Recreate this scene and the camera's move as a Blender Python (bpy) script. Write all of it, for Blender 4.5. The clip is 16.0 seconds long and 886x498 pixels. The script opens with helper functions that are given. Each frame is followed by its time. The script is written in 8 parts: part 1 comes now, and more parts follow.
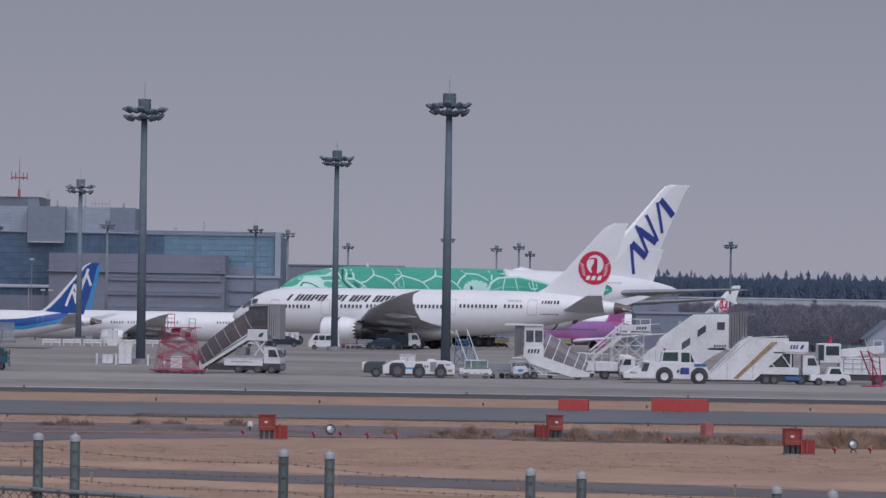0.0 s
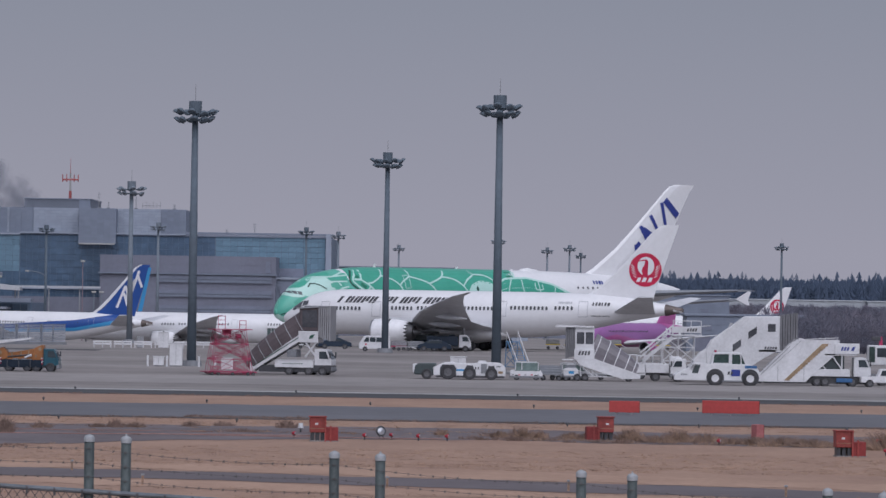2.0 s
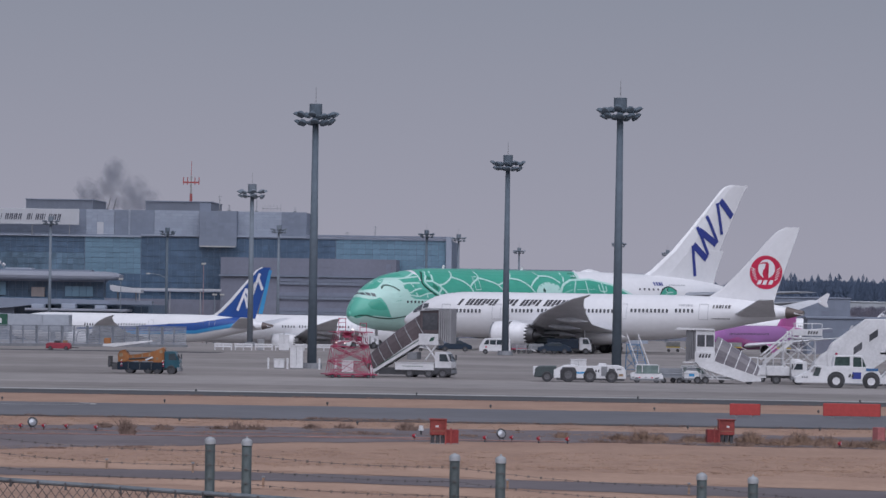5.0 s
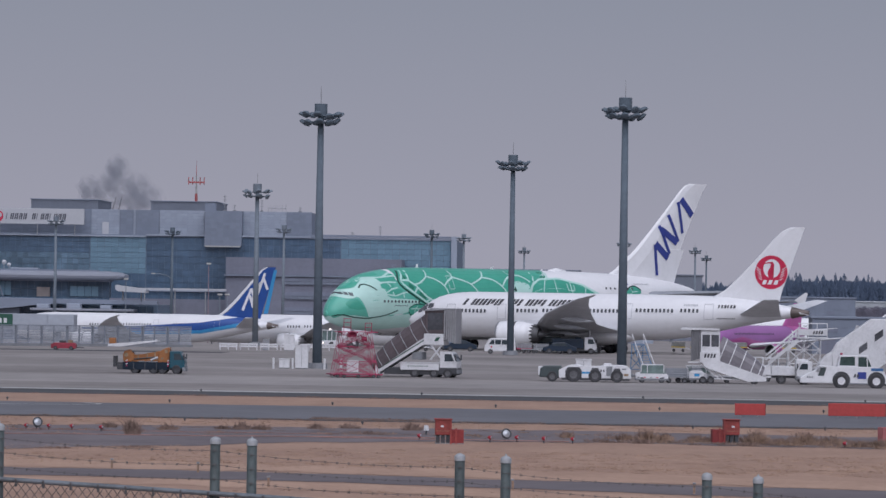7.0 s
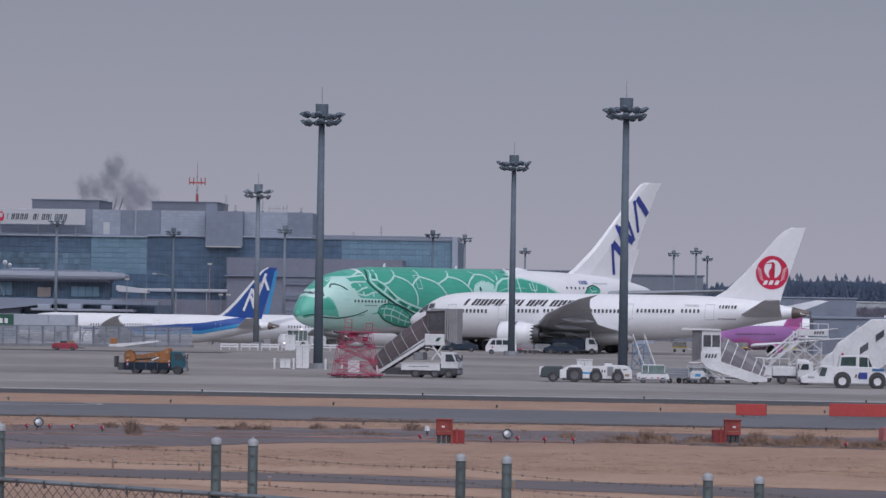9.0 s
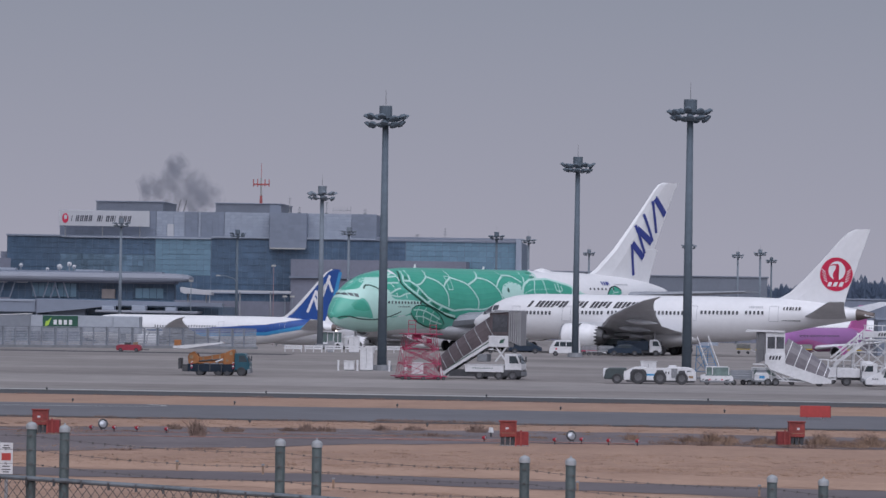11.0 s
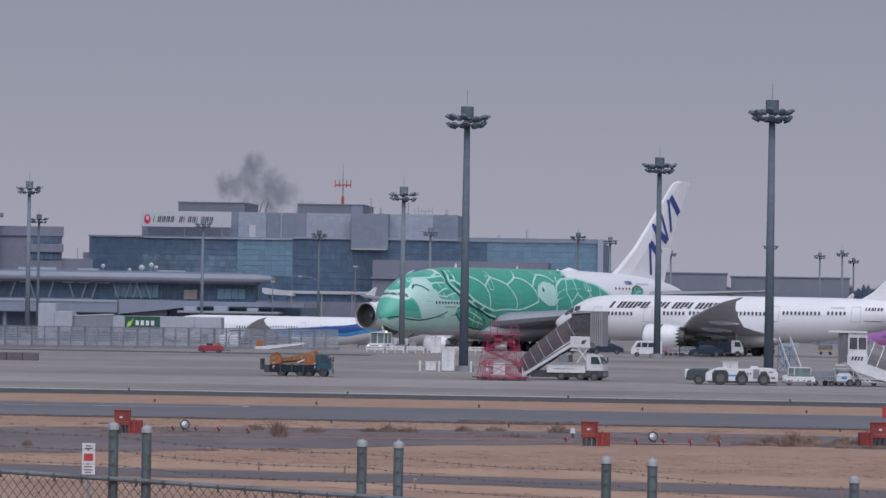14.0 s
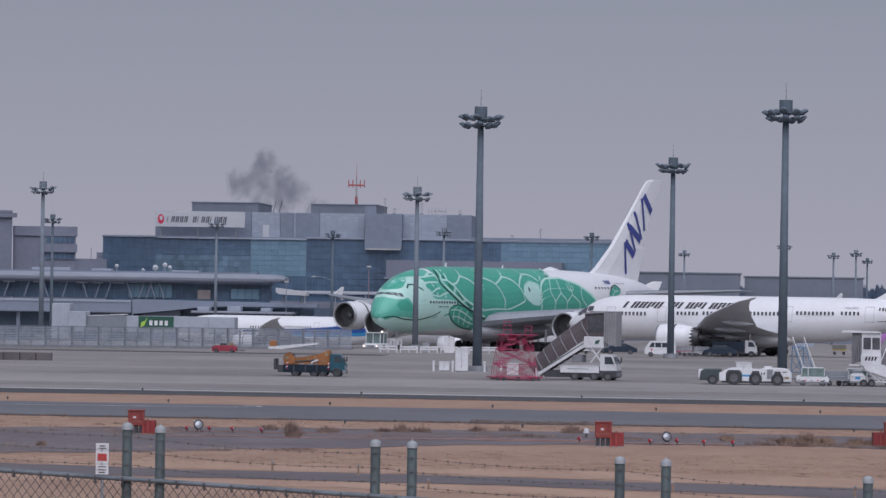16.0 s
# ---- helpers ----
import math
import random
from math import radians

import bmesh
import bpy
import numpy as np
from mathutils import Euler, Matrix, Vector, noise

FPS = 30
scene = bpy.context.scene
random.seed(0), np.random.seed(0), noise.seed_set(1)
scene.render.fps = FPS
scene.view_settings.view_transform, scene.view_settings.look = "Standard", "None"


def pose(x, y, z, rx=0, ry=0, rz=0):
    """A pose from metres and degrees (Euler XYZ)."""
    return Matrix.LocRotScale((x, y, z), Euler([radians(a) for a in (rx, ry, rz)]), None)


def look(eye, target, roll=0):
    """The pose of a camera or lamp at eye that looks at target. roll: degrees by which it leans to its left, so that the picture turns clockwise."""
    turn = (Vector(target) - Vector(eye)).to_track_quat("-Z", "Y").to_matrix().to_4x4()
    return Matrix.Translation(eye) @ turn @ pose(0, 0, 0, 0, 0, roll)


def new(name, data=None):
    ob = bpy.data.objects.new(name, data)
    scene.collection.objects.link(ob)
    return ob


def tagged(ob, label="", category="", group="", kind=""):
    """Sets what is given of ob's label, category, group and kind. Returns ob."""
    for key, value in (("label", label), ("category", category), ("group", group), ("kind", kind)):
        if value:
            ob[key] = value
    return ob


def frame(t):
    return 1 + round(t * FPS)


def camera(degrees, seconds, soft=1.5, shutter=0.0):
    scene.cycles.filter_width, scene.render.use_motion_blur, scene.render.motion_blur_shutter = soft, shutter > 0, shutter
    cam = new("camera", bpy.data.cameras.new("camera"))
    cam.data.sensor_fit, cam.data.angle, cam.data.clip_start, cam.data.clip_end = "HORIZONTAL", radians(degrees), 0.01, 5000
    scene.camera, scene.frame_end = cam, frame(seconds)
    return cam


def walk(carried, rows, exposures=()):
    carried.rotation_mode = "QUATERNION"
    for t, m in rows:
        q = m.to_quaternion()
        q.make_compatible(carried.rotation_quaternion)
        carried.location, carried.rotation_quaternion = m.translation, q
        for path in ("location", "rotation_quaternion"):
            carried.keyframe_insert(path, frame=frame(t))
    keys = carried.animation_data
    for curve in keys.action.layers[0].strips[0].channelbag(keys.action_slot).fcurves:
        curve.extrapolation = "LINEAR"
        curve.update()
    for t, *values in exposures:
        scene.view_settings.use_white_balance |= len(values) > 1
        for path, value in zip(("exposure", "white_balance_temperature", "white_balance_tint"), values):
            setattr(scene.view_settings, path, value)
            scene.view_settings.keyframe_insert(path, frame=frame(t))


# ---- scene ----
# ---------- camera: stands on a bank and pans to the left ----------
cam = camera(11.19, 16.0, soft=1.5)
EYE = (0.0, 0.0, 5.7)


def aim(yaw, pitch):
    a, p = radians(yaw), radians(pitch)
    d = (math.sin(a) * math.cos(p), math.cos(a) * math.cos(p), math.sin(p))
    return look(EYE, [e + 100 * k for e, k in zip(EYE, d)], 0.9)


PAN = [(0.0, -0.008, 0.691), (0.5, -0.015, 0.695), (1.0, -0.129, 0.700), (1.5, -0.312, 0.703), (2.0, -0.650, 0.704),
       (2.5, -0.957, 0.707), (3.0, -1.333, 0.718), (3.5, -1.652, 0.719), (4.0, -1.875, 0.714), (4.5, -2.068, 0.715),
       (4.7, -2.125, 0.714), (5.3, -2.195, 0.713), (6.2, -2.228, 0.712), (7.0, -2.239, 0.711), (7.5, -2.239, 0.703),
       (8.0, -2.229, 0.705), (8.2, -2.232, 0.706), (9.3, -2.278, 0.719), (10.3, -2.594, 0.731), (10.5, -2.720, 0.731),
       (11.0, -3.060, 0.724), (11.5, -3.328, 0.716), (12.0, -3.565, 0.720), (12.5, -3.775, 0.720), (13.0, -3.918, 0.718),
       (13.5, -4.017, 0.718), (14.0, -4.094, 0.717), (14.5, -4.176, 0.720), (15.0, -4.228, 0.718), (15.5, -4.268, 0.721),
       (16.0, -4.266, 0.715)]
walk(cam, [(t, aim(a, p)) for t, a, p in PAN], [(0.0, 0.11, 6250, 11), (3.5, 0.13, 6250, 11), (7.0, 0.18, 6250, 11), (11.0, 0.22, 6250, 11), (14.0, 0.26, 6250, 11), (16.0, 0.25, 6250, 11)])

# ---------- light: overcast, from high behind the camera ----------
world = bpy.data.worlds.new("sky")
scene.world = world
world.use_nodes = True
wn, wl = world.node_tree.nodes, world.node_tree.links
sky = wn.new("ShaderNodeTexSky")
sky.sky_type, sky.sun_disc = "NISHITA", False
sky.sun_elevation, sky.sun_rotation = radians(55), radians(200)
sky.air_density, sky.dust_density = 1.0, 4.0
cloud = wn.new("ShaderNodeMix")
cloud.data_type = "RGBA"
cloud.inputs[0].default_value = 0.93
# the cloud sheet: warm grey low over the horizon, cooler and darker higher up
way, split, rise, layer = wn.new("ShaderNodeTexCoord"), wn.new("ShaderNodeSeparateXYZ"), wn.new("ShaderNodeMapRange"), wn.new("ShaderNodeMix")
rise.inputs[1].default_value, rise.inputs[2].default_value = 0.012, 0.075
layer.data_type = "RGBA"
layer.inputs[6].default_value = (3.20, 3.13, 3.70, 1)
layer.inputs[7].default_value = (2.28, 2.40, 2.92, 1)
wl.new(way.outputs["Generated"], split.inputs[0])
wl.new(split.outputs[2], rise.inputs[0])
wl.new(rise.outputs[0], layer.inputs[0])
wl.new(layer.outputs[2], cloud.inputs[7])
wl.new(sky.outputs[0], cloud.inputs[6])
wl.new(cloud.outputs[2], wn["Background"].inputs[0])
wn["Background"].inputs[1].default_value = 0.10
sun_data = bpy.data.lights.new("sun", "SUN")
sun_data.energy, sun_data.angle, sun_data.color = 2.0, radians(80), (0.975, 0.97, 1.05)
sun = new("sun", sun_data)
sun.matrix_world = look((50, 0, 370), (0, 300, 0))


# ---------- materials ----------
def mat(name, col, rough=0.5, metal=0.0, vary=0.12, size=1.0, bump=0.0, col2=None, spec=0.5, streak=None, piece=0.0, island=0.0):
    m = bpy.data.materials.new(name)
    m.use_nodes = True
    n, l = m.node_tree.nodes, m.node_tree.links
    b = n["Principled BSDF"]
    b.inputs["Roughness"].default_value, b.inputs["Metallic"].default_value = rough, metal
    b.inputs["Specular IOR Level"].default_value = spec
    tc = n.new("ShaderNodeTexCoord")
    src = tc.outputs["Object"]
    if streak:
        mp = n.new("ShaderNodeMapping")
        mp.inputs["Scale"].default_value = streak
        l.new(src, mp.inputs[0])
        src = mp.outputs[0]
    big, fine = n.new("ShaderNodeTexNoise"), n.new("ShaderNodeTexNoise")
    big.inputs["Scale"].default_value, big.inputs["Detail"].default_value = 0.6 / size, 4
    fine.inputs["Scale"].default_value, fine.inputs["Detail"].default_value = 5.0 / size, 5
    l.new(src, big.inputs["Vector"]), l.new(src, fine.inputs["Vector"])
    add = n.new("ShaderNodeMath")
    add.operation = "MULTIPLY_ADD"
    add.inputs[1].default_value = 0.6
    l.new(big.outputs["Fac"], add.inputs[0])
    half = n.new("ShaderNodeMath")
    half.operation = "MULTIPLY"
    half.inputs[1].default_value = 0.4
    l.new(fine.outputs["Fac"], half.inputs[0]), l.new(half.outputs[0], add.inputs[2])
    ramp = n.new("ShaderNodeValToRGB")
    c2 = col2 or [c * (1 - 2.2 * vary) for c in col]
    ramp.color_ramp.elements[0].position, ramp.color_ramp.elements[0].color = 0.36, (*c2, 1)
    ramp.color_ramp.elements[1].position, ramp.color_ramp.elements[1].color = 0.62, (*col, 1)
    l.new(add.outputs[0], ramp.inputs[0])
    out = ramp.outputs[0]
    if piece:
        info, hsv = n.new("ShaderNodeObjectInfo"), n.new("ShaderNodeHueSaturation")
        rng = n.new("ShaderNodeMapRange")
        rng.inputs[3].default_value, rng.inputs[4].default_value = 1 - piece, 1 + piece
        l.new(info.outputs["Random"], rng.inputs[0]), l.new(rng.outputs[0], hsv.inputs["Value"])
        l.new(out, hsv.inputs["Color"])
        out = hsv.outputs[0]
    if island:
        geo, hsv = n.new("ShaderNodeNewGeometry"), n.new("ShaderNodeHueSaturation")
        rng = n.new("ShaderNodeMapRange")
        rng.inputs[3].default_value, rng.inputs[4].default_value = 1 - island, 1 + island
        l.new(geo.outputs["Random Per Island"], rng.inputs[0]), l.new(rng.outputs[0], hsv.inputs["Value"])
        l.new(out, hsv.inputs["Color"])
        out = hsv.outputs[0]
    l.new(out, b.inputs["Base Color"])
    if bump:
        bp = n.new("ShaderNodeBump")
        bp.inputs["Strength"].default_value, bp.inputs["Distance"].default_value = bump, 0.05 * size
        l.new(add.outputs[0], bp.inputs["Height"]), l.new(bp.outputs[0], b.inputs["Normal"])
    return m


def leafy(m, share=0.5):
    """Lets part of the light through thin leaves and twigs."""
    n, l = m.node_tree.nodes, m.node_tree.links
    b, out = n["Principled BSDF"], n["Material Output"]
    t, mix = n.new("ShaderNodeBsdfTranslucent"), n.new("ShaderNodeMixShader")
    l.new(b.inputs["Base Color"].links[0].from_socket, t.inputs["Color"])
    mix.inputs[0].default_value = share
    l.new(b.outputs[0], mix.inputs[1]), l.new(t.outputs[0], mix.inputs[2]), l.new(mix.outputs[0], out.inputs["Surface"])
    return m


def lamp_mat(name, col, power):
    m = mat(name, col, 0.3)
    b = m.node_tree.nodes["Principled BSDF"]
    b.inputs["Emission Color"].default_value, b.inputs["Emission Strength"].default_value = (*col, 1), power
    return m


white_paint = mat("white_aircraft_paint", (0.76, 0.76, 0.78), 0.3, vary=0.035, size=3)
grey_belly = mat("grey_aircraft_paint", (0.42, 0.43, 0.46), 0.35, vary=0.06, size=3)
wing_grey = mat("wing_grey", (0.66, 0.67, 0.70), 0.42, vary=0.10, size=2)
nacelle_white = mat("nacelle_white", (0.78, 0.78, 0.80), 0.3, vary=0.05, size=2)
bare_metal = mat("bare_metal", (0.55, 0.55, 0.57), 0.28, 0.85, vary=0.1)
# Dark metal, black, rubber and dark glass are lifted to imitate hazy blacks.
dark_metal = mat("dark_metal", (0.115, 0.115, 0.122), 0.5, 0.5, vary=0.2)
black = mat("haze_lifted_black", (0.06, 0.062, 0.07), 0.5, vary=0.2)
rubber = mat("rubber", (0.06, 0.06, 0.066), 0.85, vary=0.2)
window_dark = mat("cabin_window", (0.10, 0.105, 0.12), 0.15, vary=0.2)
tinted = mat("green_tinted_glass", (0.19, 0.26, 0.25), 0.12, vary=0.25, size=1)
glass = mat("dark_glass", (0.05, 0.066, 0.078), 0.08, vary=0.2, size=2)
red_mark = mat("red_mark", (0.55, 0.02, 0.07), 0.35, vary=0.05)
letter_black = mat("lettering_black", (0.05, 0.05, 0.06), 0.4, vary=0.1)
letter_blue = mat("lettering_blue", (0.03, 0.05, 0.26), 0.35, vary=0.05)
sky_blue = mat("light_blue_paint", (0.05, 0.28, 0.55), 0.35, vary=0.05)
deep_blue = mat("deep_blue_paint", (0.02, 0.075, 0.29), 0.35, vary=0.05)
pink = mat("magenta_paint", (0.44, 0.10, 0.31), 0.35, vary=0.06, size=3)
plum = mat("purple_paint", (0.34, 0.14, 0.37), 0.35, vary=0.06, size=3)
green = mat("green_livery", (0.068, 0.37, 0.268), 0.3, vary=0.08, size=5, col2=(0.05, 0.32, 0.225))
mint = mat("mint_livery", (0.36, 0.62, 0.50), 0.3, vary=0.05, size=4)
mid_green = mat("mid_green_livery", (0.115, 0.45, 0.345), 0.3, vary=0.05, size=4)
pale_mint = mat("pale_mint_livery", (0.47, 0.71, 0.64), 0.3, vary=0.05, size=4)
deep_shell = mat("deep_shell_green", (0.02, 0.20, 0.125), 0.3, vary=0.08, size=4)
deep_green = mat("deep_green_outline", (0.012, 0.07, 0.05), 0.35, vary=0.1)
gse_white = mat("vehicle_white", (0.70, 0.70, 0.72), 0.4, vary=0.10, size=0.9)
gse_grey = mat("vehicle_grey", (0.22, 0.23, 0.25), 0.5, vary=0.15)
steel = mat("galvanised_steel", (0.36, 0.37, 0.39), 0.5, 0.4, vary=0.15)
# Grey of small covers too; darkened to hold the big wing's underside shade.
grey_wing_shade = mat("grey_with_wing_shade", (0.26, 0.28, 0.315), 0.5, vary=0.1, size=3)
mast_grey = mat("mast_paint", (0.13, 0.163, 0.198), 0.75, vary=0.10, size=2, spec=0.2)
mast_pale = mat("pale_mast_paint", (0.20, 0.235, 0.275), 0.75, vary=0.10, size=2, spec=0.2)
maroon = mat("maroon_canopy", (0.105, 0.082, 0.09), 0.55, vary=0.15)
stand_red = mat("red_stand_paint", (0.42, 0.035, 0.105), 0.45, vary=0.15)
signal_red = mat("signal_red_board", (0.46, 0.055, 0.05), 0.55, vary=0.10, size=0.8)
box_red = mat("weathered_red_box", (0.35, 0.06, 0.052), 0.6, vary=0.2, size=0.5)
orange = mat("crane_orange", (0.37, 0.145, 0.045), 0.45, vary=0.15)
teal = mat("teal_cab", (0.014, 0.08, 0.115), 0.35, vary=0.1)
rust = mat("rusty_edge", (0.40, 0.285, 0.18), 0.8, vary=0.25, size=0.4)
pale_blue = mat("pale_blue_paint", (0.12, 0.24, 0.40), 0.5, vary=0.12)
blue_cloth = mat("blue_paint", (0.04, 0.14, 0.33), 0.5, vary=0.12)
yellow = mat("yellow_paint", (0.55, 0.40, 0.04), 0.5, vary=0.12)
sign_green = mat("sign_green", (0.02, 0.09, 0.06), 0.4, vary=0.08)
lime = mat("lime_mark", (0.40, 0.60, 0.08), 0.4, vary=0.05)
post_grey = mat("fence_post_paint", (0.068, 0.088, 0.09), 0.6, vary=0.2, size=0.15)
cap_grey = mat("post_cap", (0.33, 0.35, 0.37), 0.6, vary=0.12, size=0.1)
worn_concrete = mat("worn_concrete", (0.245, 0.222, 0.213), 0.85, vary=0.16, size=5, bump=0.1, streak=(0.45, 0.3, 1))
pale_concrete = mat("pale_concrete", (0.30, 0.278, 0.268), 0.85, vary=0.13, size=5, bump=0.1, streak=(0.45, 0.3, 1))
concrete = mat("apron_concrete", (0.277, 0.253, 0.242), 0.85, vary=0.14, size=5, bump=0.1, streak=(0.45, 0.3, 1))
asphalt = mat("taxiway_asphalt", (0.138, 0.139, 0.155), 0.9, vary=0.11, size=3, bump=0.2, streak=(0.5, 0.3, 1))
dark_asphalt = mat("dark_asphalt", (0.062, 0.062, 0.068), 0.88, vary=0.15, size=5, bump=0.2, streak=(0.2, 1.4, 1))
line_white = mat("worn_white_line", (0.42, 0.42, 0.41), 0.7, vary=0.2, size=3)
line_red = mat("faded_red_line", (0.36, 0.20, 0.17), 0.7, vary=0.2, size=2)
tan_grass = mat("dry_grass_ground", (0.35, 0.226, 0.163), 0.95, size=1.2, bump=0.8, col2=(0.265, 0.165, 0.12), streak=(0.7, 0.25, 1))
worn_road = mat("worn_service_road", (0.136, 0.118, 0.125), 0.95, size=1.6, bump=0.5, col2=(0.102, 0.086, 0.092), streak=(0.4, 0.4, 1))
gravel = mat("dirt_strip", (0.162, 0.138, 0.145), 0.95, size=1.4, bump=0.6, col2=(0.105, 0.088, 0.094), streak=(0.5, 0.3, 1))
straw = mat("dry_straw", (0.40, 0.27, 0.195), 0.9, vary=0.25, size=0.4)
brush = mat("dry_brush", (0.30, 0.21, 0.175), 0.95, vary=0.2, size=0.4)
# Far building colours, down to roof_pale, are lifted and blued for aerial haze.
clad_light = mat("pale_cladding_hazed", (0.31, 0.348, 0.42), 0.6, vary=0.05, size=8, island=0.05)
clad_mid = mat("grey_cladding_hazed", (0.205, 0.236, 0.30), 0.6, vary=0.06, size=8, island=0.05)
# Same curtain glass with the reflected sky painted in as paler blue.
glass_reflection = mat("painted_reflection_glass", (0.15, 0.23, 0.31), 0.14, spec=0.4, vary=0.22, size=9, island=0.14)
bridge_pale = mat("boarding_bridge_paint", (0.37, 0.40, 0.455), 0.55, vary=0.08, size=4)
roof_dark = mat("plant_room_cladding", (0.165, 0.186, 0.23), 0.6, vary=0.06, size=5)
recess_dark = mat("recessed_band_hazed", (0.195, 0.215, 0.28), 0.6, vary=0.1, size=6)
clad_brown = mat("brownish_cladding_hazed", (0.185, 0.195, 0.25), 0.65, vary=0.08, size=6)
glass_blue = mat("curtain_glass_hazed", (0.10, 0.156, 0.232), 0.14, spec=0.4, vary=0.2, size=12, island=0.08)
glass_pale = mat("pale_curtain_glass", (0.175, 0.285, 0.37), 0.15, vary=0.12, size=10, piece=0.10)
roof_pale = mat("pale_roof_slab_hazed", (0.27, 0.29, 0.345), 0.6, vary=0.10, size=6, streak=(0.3, 1, 3))
wall_pale = mat("pale_far_wall", (0.46, 0.49, 0.52), 0.7, vary=0.08, size=10)
# Foliage is paler and bluer than leaves, with distance haze in its colour.
leaf_hazed = leafy(mat("hazed_conifer_foliage", (0.165, 0.215, 0.305), 1.0, spec=0.0, vary=0.08, size=6))
scrub_soil = mat("scrub_soil", (0.185, 0.168, 0.19), 0.95, vary=0.25, size=12)
mown = mat("mown_dry_grass", (0.405, 0.266, 0.192), 0.95, size=1.2, bump=0.6, col2=(0.31, 0.196, 0.14), streak=(0.7, 0.25, 1))
# Twig colours are lightened and blued to carry haze.
bare_twig = leafy(mat("hazed_bare_twigs", (0.275, 0.255, 0.30), 0.95, spec=0.1, size=14, col2=(0.165, 0.185, 0.235)))
rim_grey = mat("wheel_rim", (0.14, 0.14, 0.15), 0.55, 0.2, vary=0.2)
rail_grey = mat("fence_rail_paint", (0.15, 0.175, 0.20), 0.55, vary=0.2, size=0.3)
wire_dark = mat("weathered_wire", (0.11, 0.10, 0.10), 0.7, vary=0.2)
cockpit_glass = mat("cockpit_glass", (0.11, 0.14, 0.145), 0.15, vary=0.15)
# mullion tone is lifted towards haze blue like the far cladding
mullion = mat("dark_mullion_hazed", (0.122, 0.175, 0.248), 0.5, vary=0.1)
red_steel = mat("aviation_red", (0.40, 0.10, 0.10), 0.5, vary=0.1)


# ---------- mesh helpers ----------
def part(name, bm, material, parent=None, label="", smooth=False):
    me = bpy.data.meshes.new(name)
    bm.to_mesh(me)
    bm.free()
    me.materials.append(material)
    if smooth:
        for p in me.polygons:
            p.use_smooth = True
    ob = new(name, me)
    if parent:
        ob.parent = parent
    if label:
        ob["label"] = label
    return ob


def thing(name, m, label, category, group="", kind=""):
    ob = new(name)
    ob.empty_display_size = 0.5
    ob.matrix_basis = m
    return tagged(ob, label, category, group, kind)


def box(x0, x1, y0, y1, z0, z1, bevel=0.0, bm=None):
    bm = bm or bmesh.new()
    vs = [bm.verts.new((x, y, z)) for z in (z0, z1) for x, y in ((x0, y0), (x1, y0), (x1, y1), (x0, y1))]
    fs = [bm.faces.new([vs[i] for i in f]) for f in ((3, 2, 1, 0), (4, 5, 6, 7), (0, 1, 5, 4), (1, 2, 6, 5), (2, 3, 7, 6), (3, 0, 4, 7))]
    if bevel:
        es = {e for f in fs for e in f.edges}
        bmesh.ops.bevel(bm, geom=list(es), offset=bevel, segments=2, affect="EDGES", profile=0.5)
    return bm


def prism(pts, y0, y1, bm=None, bevel=0.0):
    """A side outline of (x, z), pulled out from y0 to y1."""
    bm = bm or bmesh.new()
    area = sum(a[0] * b[1] - b[0] * a[1] for a, b in zip(pts, pts[1:] + pts[:1]))
    if area < 0:
        pts = pts[::-1]
    a = [bm.verts.new((x, y0, z)) for x, z in pts]
    b = [bm.verts.new((x, y1, z)) for x, z in pts]
    n = len(pts)
    fs = [bm.faces.new(a), bm.faces.new(b[::-1])]
    fs += [bm.faces.new((a[(i + 1) % n], a[i], b[i], b[(i + 1) % n])) for i in range(n)]
    if bevel:
        es = {e for f in fs for e in f.edges}
        bmesh.ops.bevel(bm, geom=list(es), offset=bevel, segments=2, affect="EDGES", profile=0.5)
    return bm


def tube(p0, p1, r0, r1=None, n=8, bm=None):
    bm = bm or bmesh.new()
    p0, p1 = Vector(p0), Vector(p1)
    r1 = r0 if r1 is None else r1
    q = (p1 - p0).to_track_quat("Z", "Y")
    rings = []
    for p, r in ((p0, r0), (p1, r1)):
        rings.append([bm.verts.new(p + q @ Vector((r * math.cos(k * math.tau / n), r * math.sin(k * math.tau / n), 0))) for k in range(n)])
    for i in range(n):
        j = (i + 1) % n
        bm.faces.new((rings[0][i], rings[0][j], rings[1][j], rings[1][i]))
    bm.faces.new(rings[0][::-1]), bm.faces.new(rings[1])
    return bm


def loft(rings, bm=None, close=True, cap=True):
    bm = bm or bmesh.new()
    rows = [[bm.verts.new(p) for p in r] for r in rings]
    n = len(rows[0])
    for a, b in zip(rows, rows[1:]):
        for i in range(n if close else n - 1):
            j = (i + 1) % n
            bm.faces.new((a[i], a[j], b[j], b[i]))
    if cap and close:
        bm.faces.new(rows[0][::-1]), bm.faces.new(rows[-1])
    return bm


def lathe(profile, n=28, bm=None, cap=False, at=(0, 0, 0)):
    """A profile of (x, r) turned round the x axis."""
    rings = [[(at[0] + x, at[1] + r * math.cos(k * math.tau / n), at[2] + r * math.sin(k * math.tau / n)) for k in range(n)] for x, r in profile]
    return loft(rings, bm, True, cap)


